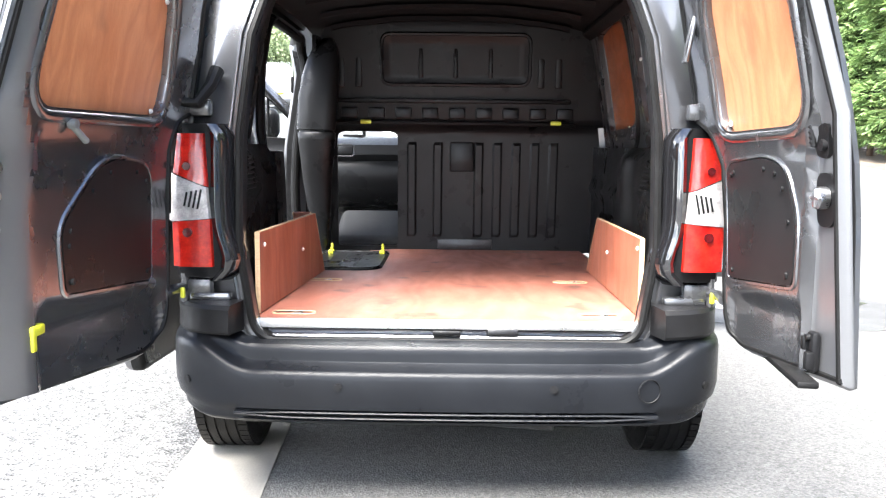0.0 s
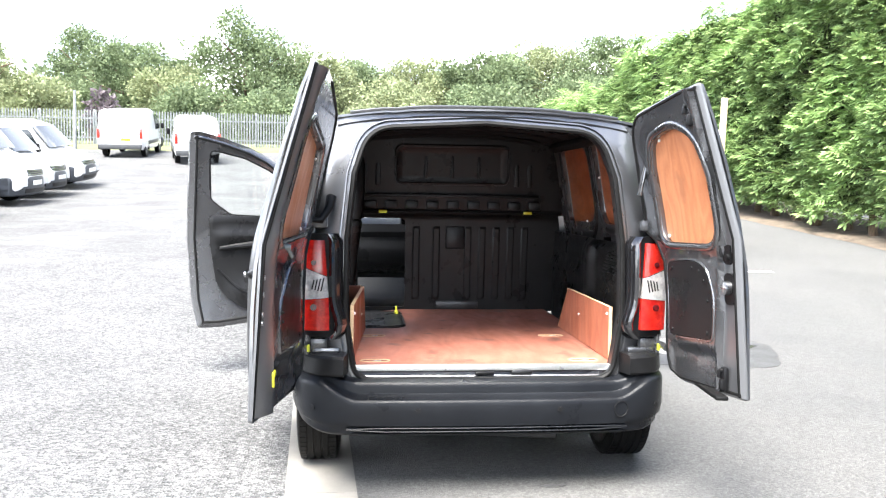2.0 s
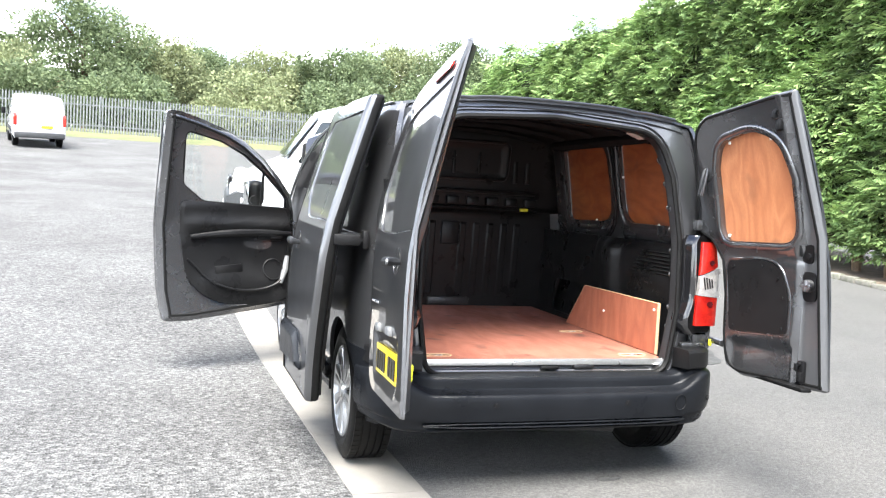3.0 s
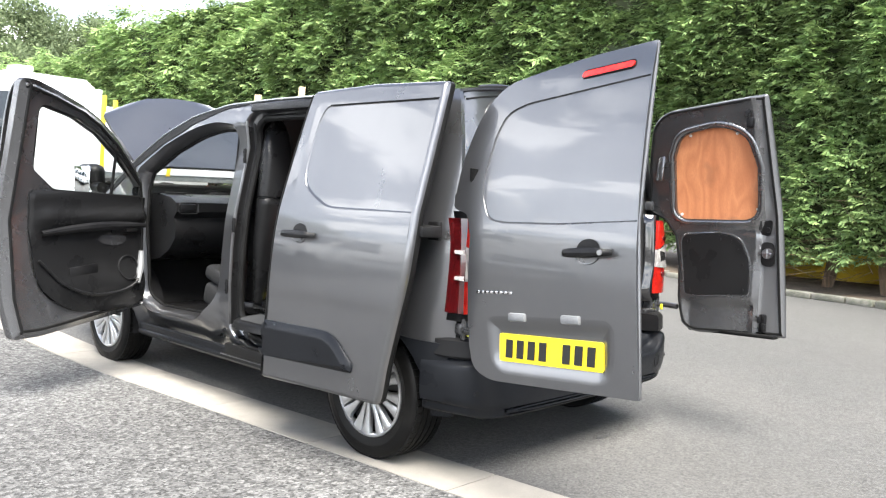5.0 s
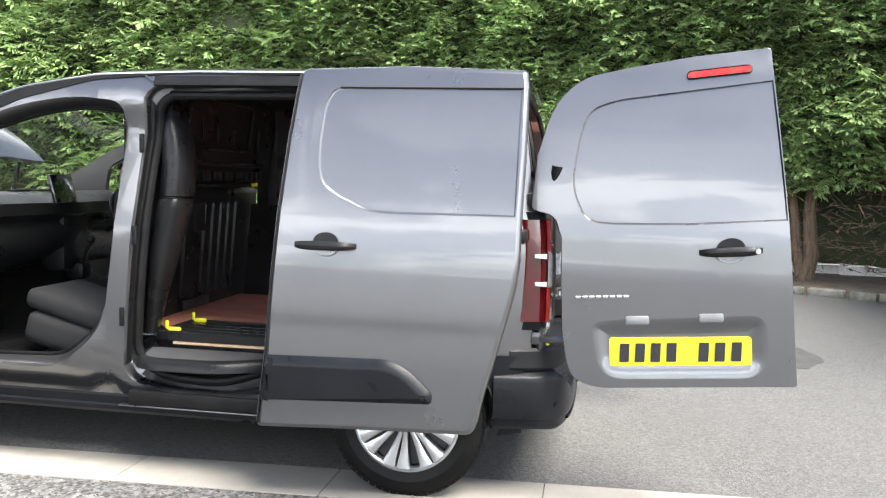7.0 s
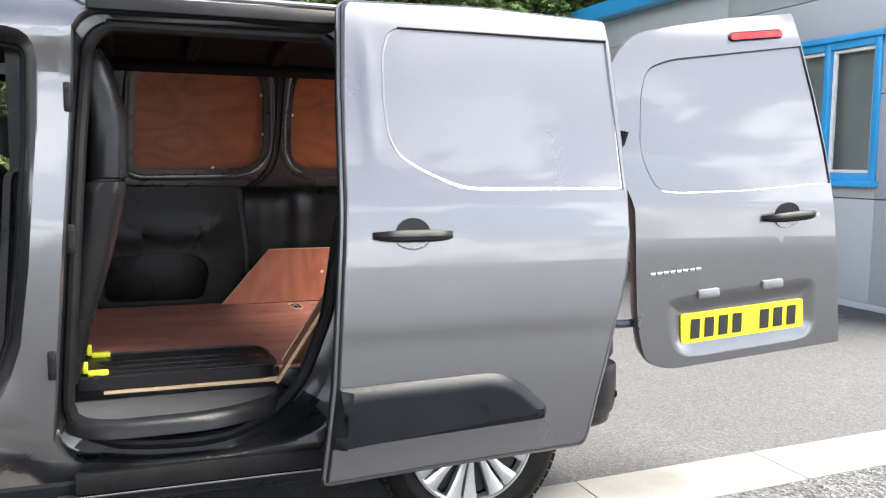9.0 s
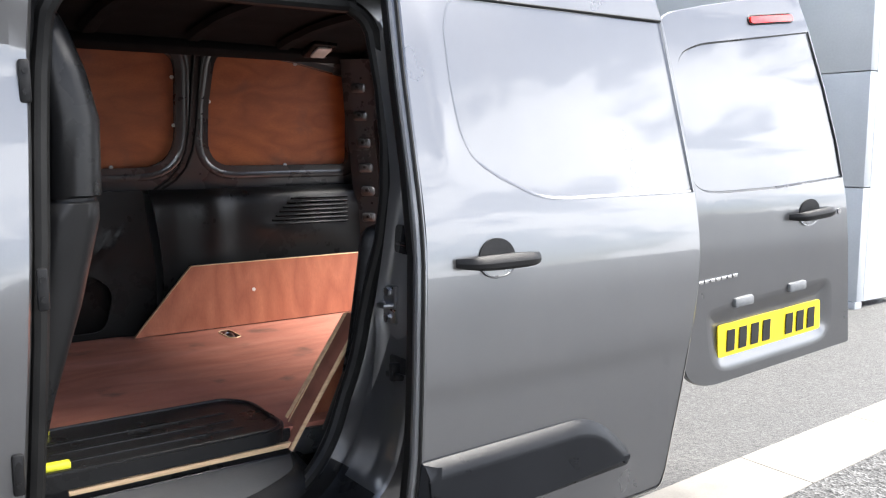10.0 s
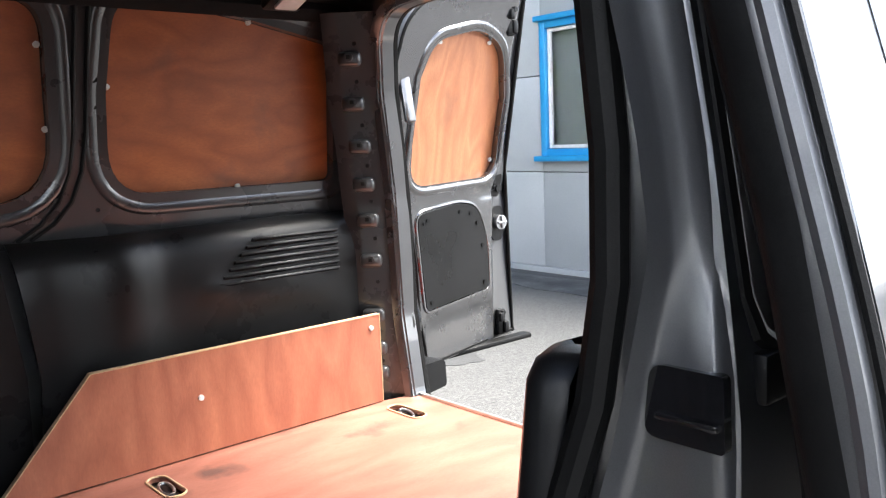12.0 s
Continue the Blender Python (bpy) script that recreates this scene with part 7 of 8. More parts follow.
def sprays(n, ya, yb, k, size, seed):
    r = np.random.default_rng(seed)
    y = r.uniform(ya, yb, n)
    g = np.array([ground_z(0, q) for q in y])
    t = r.uniform(0, 1, n) ** 0.95
    z0, z1 = g + hedge_foot(y), hedge_top(y)
    z = z0 + (z1 - z0) * t
    p = np.stack([hedge_x(y), y, z], 1)
    wob = wobble(p, 0.55, 1.0) * 0.50 + wobble(p, 1.9, 5.0) * 0.36
    p[:, 0] += 0.10 - wob + r.uniform(0, 0.30, n) + np.maximum(0, t - 0.93) * 8 * r.uniform(0, 1, n)
    p[:, 2] += np.where(t > 0.93, wob * 0.8 + r.uniform(-0.1, 0.25, n), 0)
    axis = unit(np.stack([-r.uniform(0.5, 1.0, n), r.normal(0, 0.55, n), r.uniform(-0.55, 0.35, n)], 1))
    flat = unit(np.stack([r.normal(0, 0.4, n), r.normal(0, 0.4, n), np.ones(n)], 1))
    acr = unit(np.cross(axis, flat))
    ln = size * r.uniform(0.7, 1.35, n)
    vs, fs, base = [], [], 0
    for j in range(k):
        q = (j + 0.5) / k
        sgn = 1 if j % 2 else -1
        foot = p + axis * (ln * q * 0.85)[:, None]
        d = unit(axis * (0.55 + 0.5 * q) + acr * (sgn * (0.9 - 0.6 * q)) + np.stack([r.normal(0, 0.12, n), r.normal(0, 0.12, n), -0.10 - r.uniform(0, 0.25, n)], 1))
        v, f = blades(foot, d, flat, ln * (0.75 - 0.35 * abs(q - 0.4)) * r.uniform(0.7, 1.2, n), ln * 0.17 * r.uniform(0.7, 1.3, n))
        vs.append(v)
        fs.append(f + base)
        base += len(v)
    return np.concatenate(vs), np.concatenate(fs)


for n, ya, yb, k, size, seed in ((52000, -8.0, 7.0, 8, 0.162, 1), (21000, 7.0, 20.0, 7, 0.23, 2), (11000, 20.0, 42.0, 6, 0.33, 3)):
    v, f = sprays(n, ya, yb, k, size, seed)
    mesh_from("foliage", v.tolist(), f.tolist(), HEDGE_LEAF, hedge, kind="stuff")
# trunks and dead lower twigs
trunks = random.Random(5)
for y in list(np.arange(-6.6, 30, 1.05)):
    yy = y + trunks.uniform(-0.25, 0.25)
    x = float(hedge_x(yy)) + 0.45 + trunks.uniform(-0.1, 0.2)
    g = ground_z(x, yy)
    bm = bmesh.new()
    r = trunks.uniform(0.06, 0.11)
    for stem in range(trunks.choice((1, 2, 2, 3))):
        lean, bend, k = trunks.uniform(-0.35, 0.35), trunks.uniform(-0.10, 0.10), trunks.uniform(0.6, 1.0) if stem else 1.0
        tube(bm, [(x, yy, g - 0.05), (x, yy + lean * 0.03, g + 0.06), (x + 0.02, yy + lean * 0.25 + bend, g + 0.45), (x + 0.06, yy + lean * 0.6 - bend * 0.5, g + 1.0), (x + 0.16, yy + lean * 1.2, g + 2.2)], [r * 1.7 * k, r * 1.25 * k, r * 0.95 * k, r * 0.8 * k, r * 0.5 * k], 9)
    part("trunk", bm, BARK, hedge)
tv, tf = [], []
for i in range(900):
    yy = trunks.uniform(-6.5, 3.0) if i < 700 else trunks.uniform(3.0, 18.0)
    x = float(hedge_x(yy)) + trunks.uniform(0.0, 0.7)
    z = ground_z(x, yy) + trunks.uniform(0.25, 1.6)
    d = Vector((trunks.uniform(-1, 0.2), trunks.uniform(-1, 1), trunks.uniform(-0.4, 0.3))).normalized() * trunks.uniform(0.25, 0.8)
    s = d.cross(Vector((0, 0, 1))).normalized() * 0.006
    u = Vector((0, 0, 0.006))
    b = len(tv)
    a = Vector((x, yy, z))
    tv += [tuple(a + s), tuple(a - s + u), tuple(a - s - u), tuple(a + d)]
    tf += [(b, b + 1, b + 3), (b + 1, b + 2, b + 3), (b + 2, b, b + 3)]
mesh_from("twig", tv, tf, BARK, hedge, kind="stuff")
# dead growth between the trunks where the crowns end higher, with shade painted on a dark sheet behind
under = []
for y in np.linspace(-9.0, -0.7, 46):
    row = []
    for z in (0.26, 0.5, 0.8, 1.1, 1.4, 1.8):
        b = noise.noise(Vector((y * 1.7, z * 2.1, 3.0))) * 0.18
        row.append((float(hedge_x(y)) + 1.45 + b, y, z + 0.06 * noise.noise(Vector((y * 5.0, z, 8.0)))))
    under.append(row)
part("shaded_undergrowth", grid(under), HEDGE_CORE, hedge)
n = 3000
uy = rng.uniform(-9.0, -0.7, n)
uc = np.stack([hedge_x(uy) + rng.uniform(0.75, 1.4, n), uy, rng.uniform(0.18, 1.6, n)], 1)
uv, uf = blades(uc, unit(rng.normal(0, 1, (n, 3)) * (1, 1, 0.5)), unit(rng.normal(0, 1, (n, 3))), rng.uniform(0.06, 0.16, n), rng.uniform(0.008, 0.05, n))
mesh_from("dead_growth", uv.tolist(), uf.tolist(), BARK, hedge, kind="stuff")
# earth strip and edging stones along the hedge
rows = []
for y in np.linspace(-8.5, 42, 90):
    x = float(hedge_x(y))
    rows.append([(x - 0.30 + 0.05 * math.sin(y * 3), y, ground_z(0, y) + 0.0), (x - 0.12, y, ground_z(0, y) + 0.05 + 0.02 * noise.noise(Vector((0, y * 2, 0)))), (x + 0.6, y, ground_z(0, y) + 0.10), (x + 2.6, y, ground_z(0, y) + 0.12)])
tagged(part("earth_strip", grid(rows), EARTH), "bare brown earth strip under the hedge", "earth", kind="structure")
edging = thing("stone_edging", "low mossy stone edging along the hedge", "edging", kind="structure")
STONE = material("edging_stone", (0.20, 0.19, 0.165), 0.9, second=(0.11, 0.115, 0.085), scale=9, fine=0.25, bump=0.4, bump_scale=60, by_object=0.2)
er = random.Random(9)
y = -7.5
while y < 9:
    ln = er.uniform(0.28, 0.5)
    x = float(hedge_x(y + ln / 2)) - 0.33
    ang = math.degrees(math.atan2(-(float(hedge_x(y + ln)) - float(hedge_x(y))), ln))
    part("stone", box((x, y + ln / 2, ground_z(x, y) + 0.04), (0.14, ln - 0.015, er.uniform(0.09, 0.13)), 0.02, rot=(0, er.uniform(-4, 4), ang)), STONE, edging)
    y += ln
# low pale fence and a yellow skip beyond the hedge's foot
pf = thing("timber_fence", "low weathered white board fence behind the hedge", "fence")
for i in range(9):
    a, b = -6.8 + i * 0.62, -6.8 + i * 0.62 + 0.60
    for z in (0.16, 0.30, 0.44):
        xa = float(hedge_x((a + b) / 2)) + 1.7
        part("board", box((xa, (a + b) / 2, z), (0.022, 0.60, 0.125), 0.004), WHITE_PLASTIC, pf)
    part("post", box((float(hedge_x(a)) + 1.73, a, 0.3), (0.07, 0.07, 0.62), 0.006), WHITE_PLASTIC, pf)
SKIP_Y = material("yellow_steel", (0.72, 0.50, 0.03), 0.5, second=(0.60, 0.42, 0.03), scale=4, fine=0.1)
skip = thing("yellow_skip", "yellow steel skip standing behind the hedge", "skip", at=(11.2, 1.2, 0.02))
part("side", box((0, 0, 0.45), (0.9, 3.0, 0.75), 0.03, taper=(1.2, 1.15)), SKIP_Y, skip)
part("rim", box((0, 0, 0.85), (1.12, 3.5, 0.06), 0.02), SKIP_Y, skip)

# ---- grey clad building with blue windows ----
bld = thing("grey_building", "pale grey metal-clad building with blue window frames and eaves", "building")
BX0, BX1, BY = 0.9, 8.6, -5.0
WX0, WX1, WZ0, WZ1 = 2.10, 4.14, 1.10, 2.36
seams = [0.03, 0.95, 1.86, 2.78, 3.15]
for i in range(4):
    z0, z1 = seams[i] + 0.004, seams[i + 1] - 0.004
    for xa, xb in ((BX0, WX0), (WX1, BX1), (WX0, WX1)):
        za, zb = z0, z1
        if (xa, xb) == (WX0, WX1):
            if z0 >= WZ0 and z1 <= WZ1:
                continue
            if z0 < WZ0 < z1:
                zb = WZ0
            elif z0 < WZ1 < z1:
                za = WZ1
        part("cladding_panel", box(((xa + xb) / 2, BY - 0.05, (za + zb) / 2), (xb - xa - 0.002, 0.10, zb - za), 0.004), CLAD, bld)
part("backing", box(((BX0 + BX1) / 2, BY - 0.62, 1.6), (BX1 - BX0, 0.08, 3.1)), GALV, bld)
part("end_wall", box((BX0 + 0.05, BY - 0.36, 1.58), (0.09, 0.5, 3.1)), CLAD, bld)
part("plinth", box(((BX0 + BX1) / 2, BY - 0.03, 0.0), (BX1 - BX0, 0.10, 0.06), 0.004), CLAD, bld)
part("eaves", box(((BX0 + BX1) / 2, BY + 0.06, 3.24), (BX1 - BX0 + 0.3, 0.34, 0.20), 0.01), BLUE, bld, "blue metal eaves trim")
rows = [[(x, y, z) for x in (BX0 - 0.1, BX1 + 0.1)] for y, z in ((BY + 0.2, 3.34), (BY - 2.5, 3.75), (BY - 5.0, 3.34))]
part("roof", slab(rows, (0, 0, -0.06)), GALV, bld)
win = part("window", box(((WX0 + WX1) / 2, BY + 0.01, WZ1 + 0.02), (WX1 - WX0 + 0.08, 0.10, 0.05), 0.006), BLUE, bld, "blue-framed window with grey blinds")
bm = bmesh.new()
for x in (WX0 + 0.035, WX1 - 0.035, WX0 + 0.60, WX1 - 0.60):
    rbox(bm, (x, BY - 0.02, (WZ0 + WZ1) / 2), (0.07, 0.08, WZ1 - WZ0), 0.006)
for z in (WZ0 + 0.035, WZ1 - 0.035):
    rbox(bm, ((WX0 + WX1) / 2, BY - 0.021, z), (WX1 - WX0, 0.078, 0.07), 0.006)
part("window_frame", bm, BLUE, win)
part("window_sill", box(((WX0 + WX1) / 2, BY + 0.035, WZ0 - 0.02), (WX1 - WX0 + 0.06, 0.13, 0.05), 0.006), BLUE, win)
for xa, xb in ((WX0 + 0.07, WX0 + 0.565), (WX0 + 0.635, WX1 - 0.635), (WX1 - 0.565, WX1 - 0.07)):
    bm = bmesh.new()
    for x in (xa + 0.02, xb - 0.02):
        rbox(bm, (x, BY - 0.035, (WZ0 + WZ1) / 2), (0.03, 0.04, WZ1 - WZ0 - 0.15), 0.003)
    for z in (WZ0 + 0.09, WZ1 - 0.09):
        rbox(bm, ((xa + xb) / 2, BY - 0.036, z), (xb - xa - 0.01, 0.038, 0.03), 0.003)
    part("casement", bm, WHITE_PLASTIC, win)
    part("pane", box(((xa + xb) / 2, BY - 0.045, (WZ0 + WZ1) / 2), (xb - xa, 0.006, WZ1 - WZ0 - 0.14)), GLASS, win)
    part("blind", box(((xa + xb) / 2, BY - 0.12, (WZ0 + WZ1) / 2), (xb - xa + 0.1, 0.01, WZ1 - WZ0)), BLIND, win, "grey roller blind")

# ---- other vehicles ----


def ring_body(stations, n=28):
    """A vehicle body lofted from (y, foot, top, half width, roof inset)."""
    rows = []
    for y, z0, z1, w, ins in stations:
        row = []
        h = z1 - z0
        prof = [(w * 0.94, 0.0), (w, 0.10 * h), (w, 0.45 * h), (w - ins * 0.25, 0.62 * h), (w - ins * 0.8, 0.92 * h), (w - ins - 0.05, 0.98 * h), (w - ins - 0.18, h)]
        pts = [(x, z0 + z) for x, z in prof]
        pts = pts + [(-x, z) for x, z in reversed(pts)]
        rows.append([(x, y, z) for x, z in pts])
    return grid(rows, cap=True)


def wheel_at(parent, x, y, r, sg):
    bm = lathe([(x - 0.10, r * 0.6), (x - 0.105, r * 0.9), (x - 0.085, r), (x + 0.085, r), (x + 0.105, r * 0.9), (x + 0.10, r * 0.6)], (y, r), 28)
    w = part("wheel", bm, TYRE, parent)
    bm = bmesh.new()
    disc(bm, (x + sg * 0.06, y, r), (1, 0, 0), r * 0.62, 0.06, 20)
    disc(bm, (x + sg * 0.10, y, r), (1, 0, 0), r * 0.22, 0.03, 14)
    part("rim", bm, GALV, w)


def panel_van(label, L, W, H, at, turn, group="parked vans", box_body=0.0, nose=0.95, dark_bumper=True):
    """A parked van whose front points along its own +y."""
    v = thing("parked_van", label, "van", group)
    h, f, b = W / 2, L / 2, -L / 2
    cowl = 0.50 * H + 0.08
    st = [(b, 0.42, H - 0.10, h * 0.95, 0.16), (b + 0.08, 0.34, H - 0.02, h, 0.15), (b + L * 0.3, 0.32, H, h, 0.15), (f - nose - 0.95, 0.32, H, h, 0.15), (f - nose - 0.45, 0.32, H - 0.12, h, 0.18),
          (f - nose + 0.05, 0.32, cowl + 0.12, h, 0.15), (f - nose + 0.25, 0.32, cowl + 0.02, h * 0.99, 0.10), (f - 0.42, 0.32, cowl - 0.10, h * 0.97, 0.10), (f - 0.20, 0.34, cowl - 0.17, h * 0.93, 0.10), (f - 0.08, 0.38, cowl - 0.24, h * 0.88, 0.09), (f - 0.02, 0.42, cowl - 0.33, h * 0.82, 0.07), (f, 0.46, cowl - 0.42, h * 0.76, 0.05)]
    part("body", ring_body(st), WHITE_PAINT, v)
    if box_body:
        part("box_body", box((0, b + box_body / 2 - 0.3, 1.55), (W + 0.15, box_body, 1.95), 0.06), WHITE_PAINT, v, "tall white box body")
    # screen and side glass stand a little proud of the body
    y0, z0, y1, z1 = f - nose + 0.10, cowl + 0.10, f - nose - 0.46, H - 0.16
    part("windscreen", slab([[(x * (1 - 0.10 * t), y0 + (y1 - y0) * t + 0.05 + 0.05 * (1 - (x / h) ** 2), z0 + (z1 - z0) * t + 0.02) for x in np.linspace(-h + 0.10, h - 0.10, 9)] for t in (0.06, 0.5, 0.96)], (0, -0.01, -0.01)), DARK_GLASS, v)
    for sg in (-1, 1):
        loop = rp([(f - nose - 0.05, cowl + 0.04, 0.03), (f - nose - 0.42, H - 0.26, 0.05), (f - nose - 1.10, H - 0.26, 0.05), (f - nose - 1.12, cowl + 0.0, 0.05)], 3)
        sw = part("side_window", sheet([loop], lambda u, w, d: (sg * (h - 0.15 * max(0, min(1, (w - 0.32 - 0.62 * (H - 0.32)) / (0.30 * (H - 0.32)))) * 0.75 + 0.012 - 0.03 * 0 - d), u, w), 0.012, 0.2), DARK_GLASS, v)
        part("mirror", box((sg * (h + 0.13), f - nose - 0.12, cowl + 0.15), (0.16, 0.10, 0.26), 0.04), BLACK, v)
        lamp_rows = []
        for q in np.linspace(0, 1, 9):
            x = h * (0.60 + 0.32 * q)
            yl = f - 0.02 - 0.30 * q ** 2.2
            lamp_rows.append([(sg * (x + 0.012), yl, 0.72 + 0.10 * q), (sg * (x + 0.012), yl - 0.02, 0.79 + 0.09 * q), (sg * (x - 0.004), yl - 0.07, 0.86 + 0.08 * q)])
        part("headlamp", slab(lamp_rows, (-sg * 0.01, -0.03, 0)), LAMP_WHITE, v)
        part("tail_lamp", box((sg * h * 0.93, b + 0.02, 1.05), (0.12, 0.10, 0.42), 0.02), LAMP_RED, v)
        wheel_at(v, sg * (h - 0.13), f - 0.98, 0.34, sg)
        wheel_at(v, sg * (h - 0.13), b + 0.95, 0.34, sg)
        for yy in (f - 0.98, b + 0.95):
            bm = grid([[(sg * (h + 0.004 - k * 0.02), yy + 0.42 * math.cos(a), 0.34 + 0.42 * math.sin(a)) for a in np.linspace(-0.1, math.pi + 0.1, 15)] for k in (0, 6)])
            part("wheel_arch", bm, BLACK, v)
        bm = box((sg * (h + 0.003), -0.15, 0.62), (0.02, L * 0.42, 0.16), 0.008)
        part("rub_strip", bm, GREY_BUMPER, v)
    # bumper wraps the nose and rises into the wings; grille, plate and intake follow its curve
    def nose_y(x, z):
        return f + 0.035 - 0.24 * (abs(x) / h) ** 2.6 - 0.20 * max(0.0, z - 0.66) ** 1.3 - 0.10 * max(0.0, 0.42 - z)
    def band(z0, z1, wide, lift, thick=0.02, curve=0.0):
        return slab([[(x, nose_y(x, z) + lift, z + curve * (x / h) ** 2) for x in np.linspace(-wide, wide, 15)] for z in np.linspace(z0, z1, 4)], (0, -thick, 0))
    rows = []
    for z in (0.24, 0.27, 0.34, 0.44, 0.54, 0.62, 0.67, 0.69):
        tuck = 0.05 if z < 0.26 or z > 0.68 else 0.015 if z < 0.30 or z > 0.65 else 0.0
        row = [(-h * 0.985 + tuck, f - 0.58, z)]
        row += [(x * (0.985 * h - tuck) / h, nose_y(x, z) - tuck, z) for x in np.linspace(-h, h, 23)]
        rows.append(row + [(h * 0.985 - tuck, f - 0.58, z)])
    bumper = part("front_bumper", slab(rows, (0, -0.03, 0)), NAVY_BUMPER if dark_bumper else WHITE_PAINT, v, "dark blue-grey front bumper" if dark_bumper else "")
    part("lower_intake", band(0.30, 0.40, h * 0.55, 0.006), BLACK, bumper)
    for sg in (-1, 1):
        part("fog_lamp", box((sg * h * 0.74, nose_y(h * 0.74, 0.42) + 0.002, 0.44), (0.16, 0.03, 0.10), 0.012, rot=(0, 0, -sg * 24)), BLACK, bumper)
    part("rear_bumper", box((0, b - 0.03, 0.48), (W * 0.96, 0.16, 0.22), 0.04), GREY_BUMPER, v)
    g = part("grille", band(0.70, 0.84, h * 0.62, 0.0, curve=0.03), BLACK, v)
    for k in range(3):
        part("grille_bar", band(0.715 + 0.045 * k, 0.733 + 0.045 * k, h * 0.60, 0.010, 0.012, 0.03), CHROME, g)
    part("number_plate", box((0, f + 0.045, 0.53), (0.52, 0.012, 0.11), 0.004), WHITE_PLASTIC, v, "white front number plate")
    bm = bmesh.new()
    rbox(bm, (0.02, b - 0.012, 1.45), (0.012, 0.02, 1.5), 0.003)
    part("door_gap", bm, GREY_BUMPER, v)
    part("rear_plate", box((0.25, b - 0.03, 0.80), (0.40, 0.02, 0.10), 0.004), PLATE_Y, v)
    z = ground_z(*at)
    slope = math.degrees(math.atan2(ground_z(0, at[1] + 1) - ground_z(0, at[1] - 1), 2))
    v.matrix_world = Matrix.Translation((*at, z)) @ Matrix.Rotation(radians(slope), 4, "X") @ Matrix.Rotation(radians(turn), 4, "Z")
    return v


panel_van("white van with black grille parked in a row", 5.0, 1.95, 1.98, (-10.0, 10.2), -91)
panel_van("white mid-size van with slatted grille parked in a row", 5.0, 1.95, 1.98, (-10.75, 13.3), -92)
panel_van("white long van with grey bumper and round wheel covers", 5.6, 2.05, 2.20, (-11.15, 16.9), -91)
panel_van("white box van standing behind the parked row", 5.6, 2.05, 2.00, (-16.3, 25.6), 89, box_body=3.6)
panel_van("white van with grey bumper parked in a row", 5.0, 1.95, 1.98, (-11.1, 19.3), -90)
panel_van("white van with dark blue-grey bumper parked in a row", 5.0, 1.95, 1.98, (-11.1, 22.0), -92)
panel_van("white van seen from behind near the steel fence", 4.9, 1.9, 2.1, (-11.0, 36.0), 2)
panel_van("smaller white van seen from behind near the steel fence", 4.4, 1.8, 1.95, (-7.6, 32.8), 14)
panel_van("white van facing across the yard with dark bumper", 5.0, 1.95, 1.98, (3.1, 13.6), 84)
panel_van("white tall van parked at the back of the yard", 5.4, 2.05, 2.3, (7.0, 33.0), 88)
# tipper truck standing across, ahead of the van
truck = thing("tipper_truck", "white tipper truck with dropside bed, pale posts and yellow rails", "truck")
h = 2.05 / 2
part("cab", ring_body([(0.2, 0.45, 2.20, h * 0.97, 0.12), (0.3, 0.34, 2.28, h, 0.14), (1.3, 0.34, 2.30, h, 0.15), (1.75, 0.34, 2.16, h, 0.18), (2.30, 0.34, 1.36, h, 0.14), (2.55, 0.34, 1.24, h * 0.99, 0.10), (3.02, 0.34, 1.02, h * 0.94, 0.08), (3.2, 0.40, 0.88, h * 0.84, 0.05)]), WHITE_PAINT, truck)
part("windscreen", slab([[(x * (1 - 0.10 * t), 2.35 - 0.55 * t + 0.05 * (1 - (x / h) ** 2), 1.36 + 0.74 * t) for x in np.linspace(-h + 0.12, h - 0.12, 9)] for t in (0.06, 0.5, 0.94)], (0, -0.01, -0.01)), DARK_GLASS, truck)
for sg in (-1, 1):
    loop = rp([(2.16, 1.30, 0.03), (1.80, 1.98, 0.06), (1.12, 2.0, 0.06), (1.10, 1.24, 0.06)], 4)
    part("side_window", sheet([loop], lambda u, w, d: (sg * (h + 0.010 - 0.11 * max(0, (w - 1.5) / 0.6) - d), u, w), 0.012, 0.2), DARK_GLASS, truck)
    mr = part("mirror", box((sg * (h + 0.16), 2.05, 1.45), (0.17, 0.12, 0.36), 0.05), BLACK, truck)
    part("handle", box((sg * (h + 0.01), 1.25, 1.10), (0.03, 0.18, 0.03), 0.008), BLACK, truck)
    part("headlamp", box((sg * h * 0.76, 3.0, 0.96), (0.32, 0.18, 0.24), 0.05, rot=(18, 0, -24 * sg)), LAMP_WHITE, truck)
    for yy in (2.22, -1.85):
        wheel_at(truck, sg * (h - 0.14), yy, 0.35, sg)
part("front_bumper", ring_body([(2.75, 0.30, 0.82, h * 0.99, 0.02), (3.1, 0.27, 0.80, h * 0.93, 0.02), (3.24, 0.28, 0.74, h * 0.82, 0.02), (3.28, 0.32, 0.66, h * 0.7, 0.02)]), GREY_BUMPER, truck)
tg = part("grille", box((0, 3.19, 0.88), (0.9, 0.06, 0.20), 0.03), BLACK, truck)
for k in range(3):
    part("grille_bar", box((0, 3.225, 0.82 + 0.06 * k), (0.8, 0.02, 0.02), 0.004), CHROME, tg)
part("number_plate", box((0, 3.285, 0.50), (0.52, 0.012, 0.11), 0.004), WHITE_PLASTIC, truck, "white front number plate")
part("beacon_bar", box((0, 1.0, 2.36), (0.55, 0.22, 0.09), 0.03), WHITE_PLASTIC, truck)
part("chassis", box((0, -1.4, 0.62), (0.8, 3.9, 0.18), 0.02), DARKMETAL, truck)
bed = part("bed_floor", box((0, -1.55, 0.90), (2.1, 3.5, 0.10), 0.01), GALV, truck)
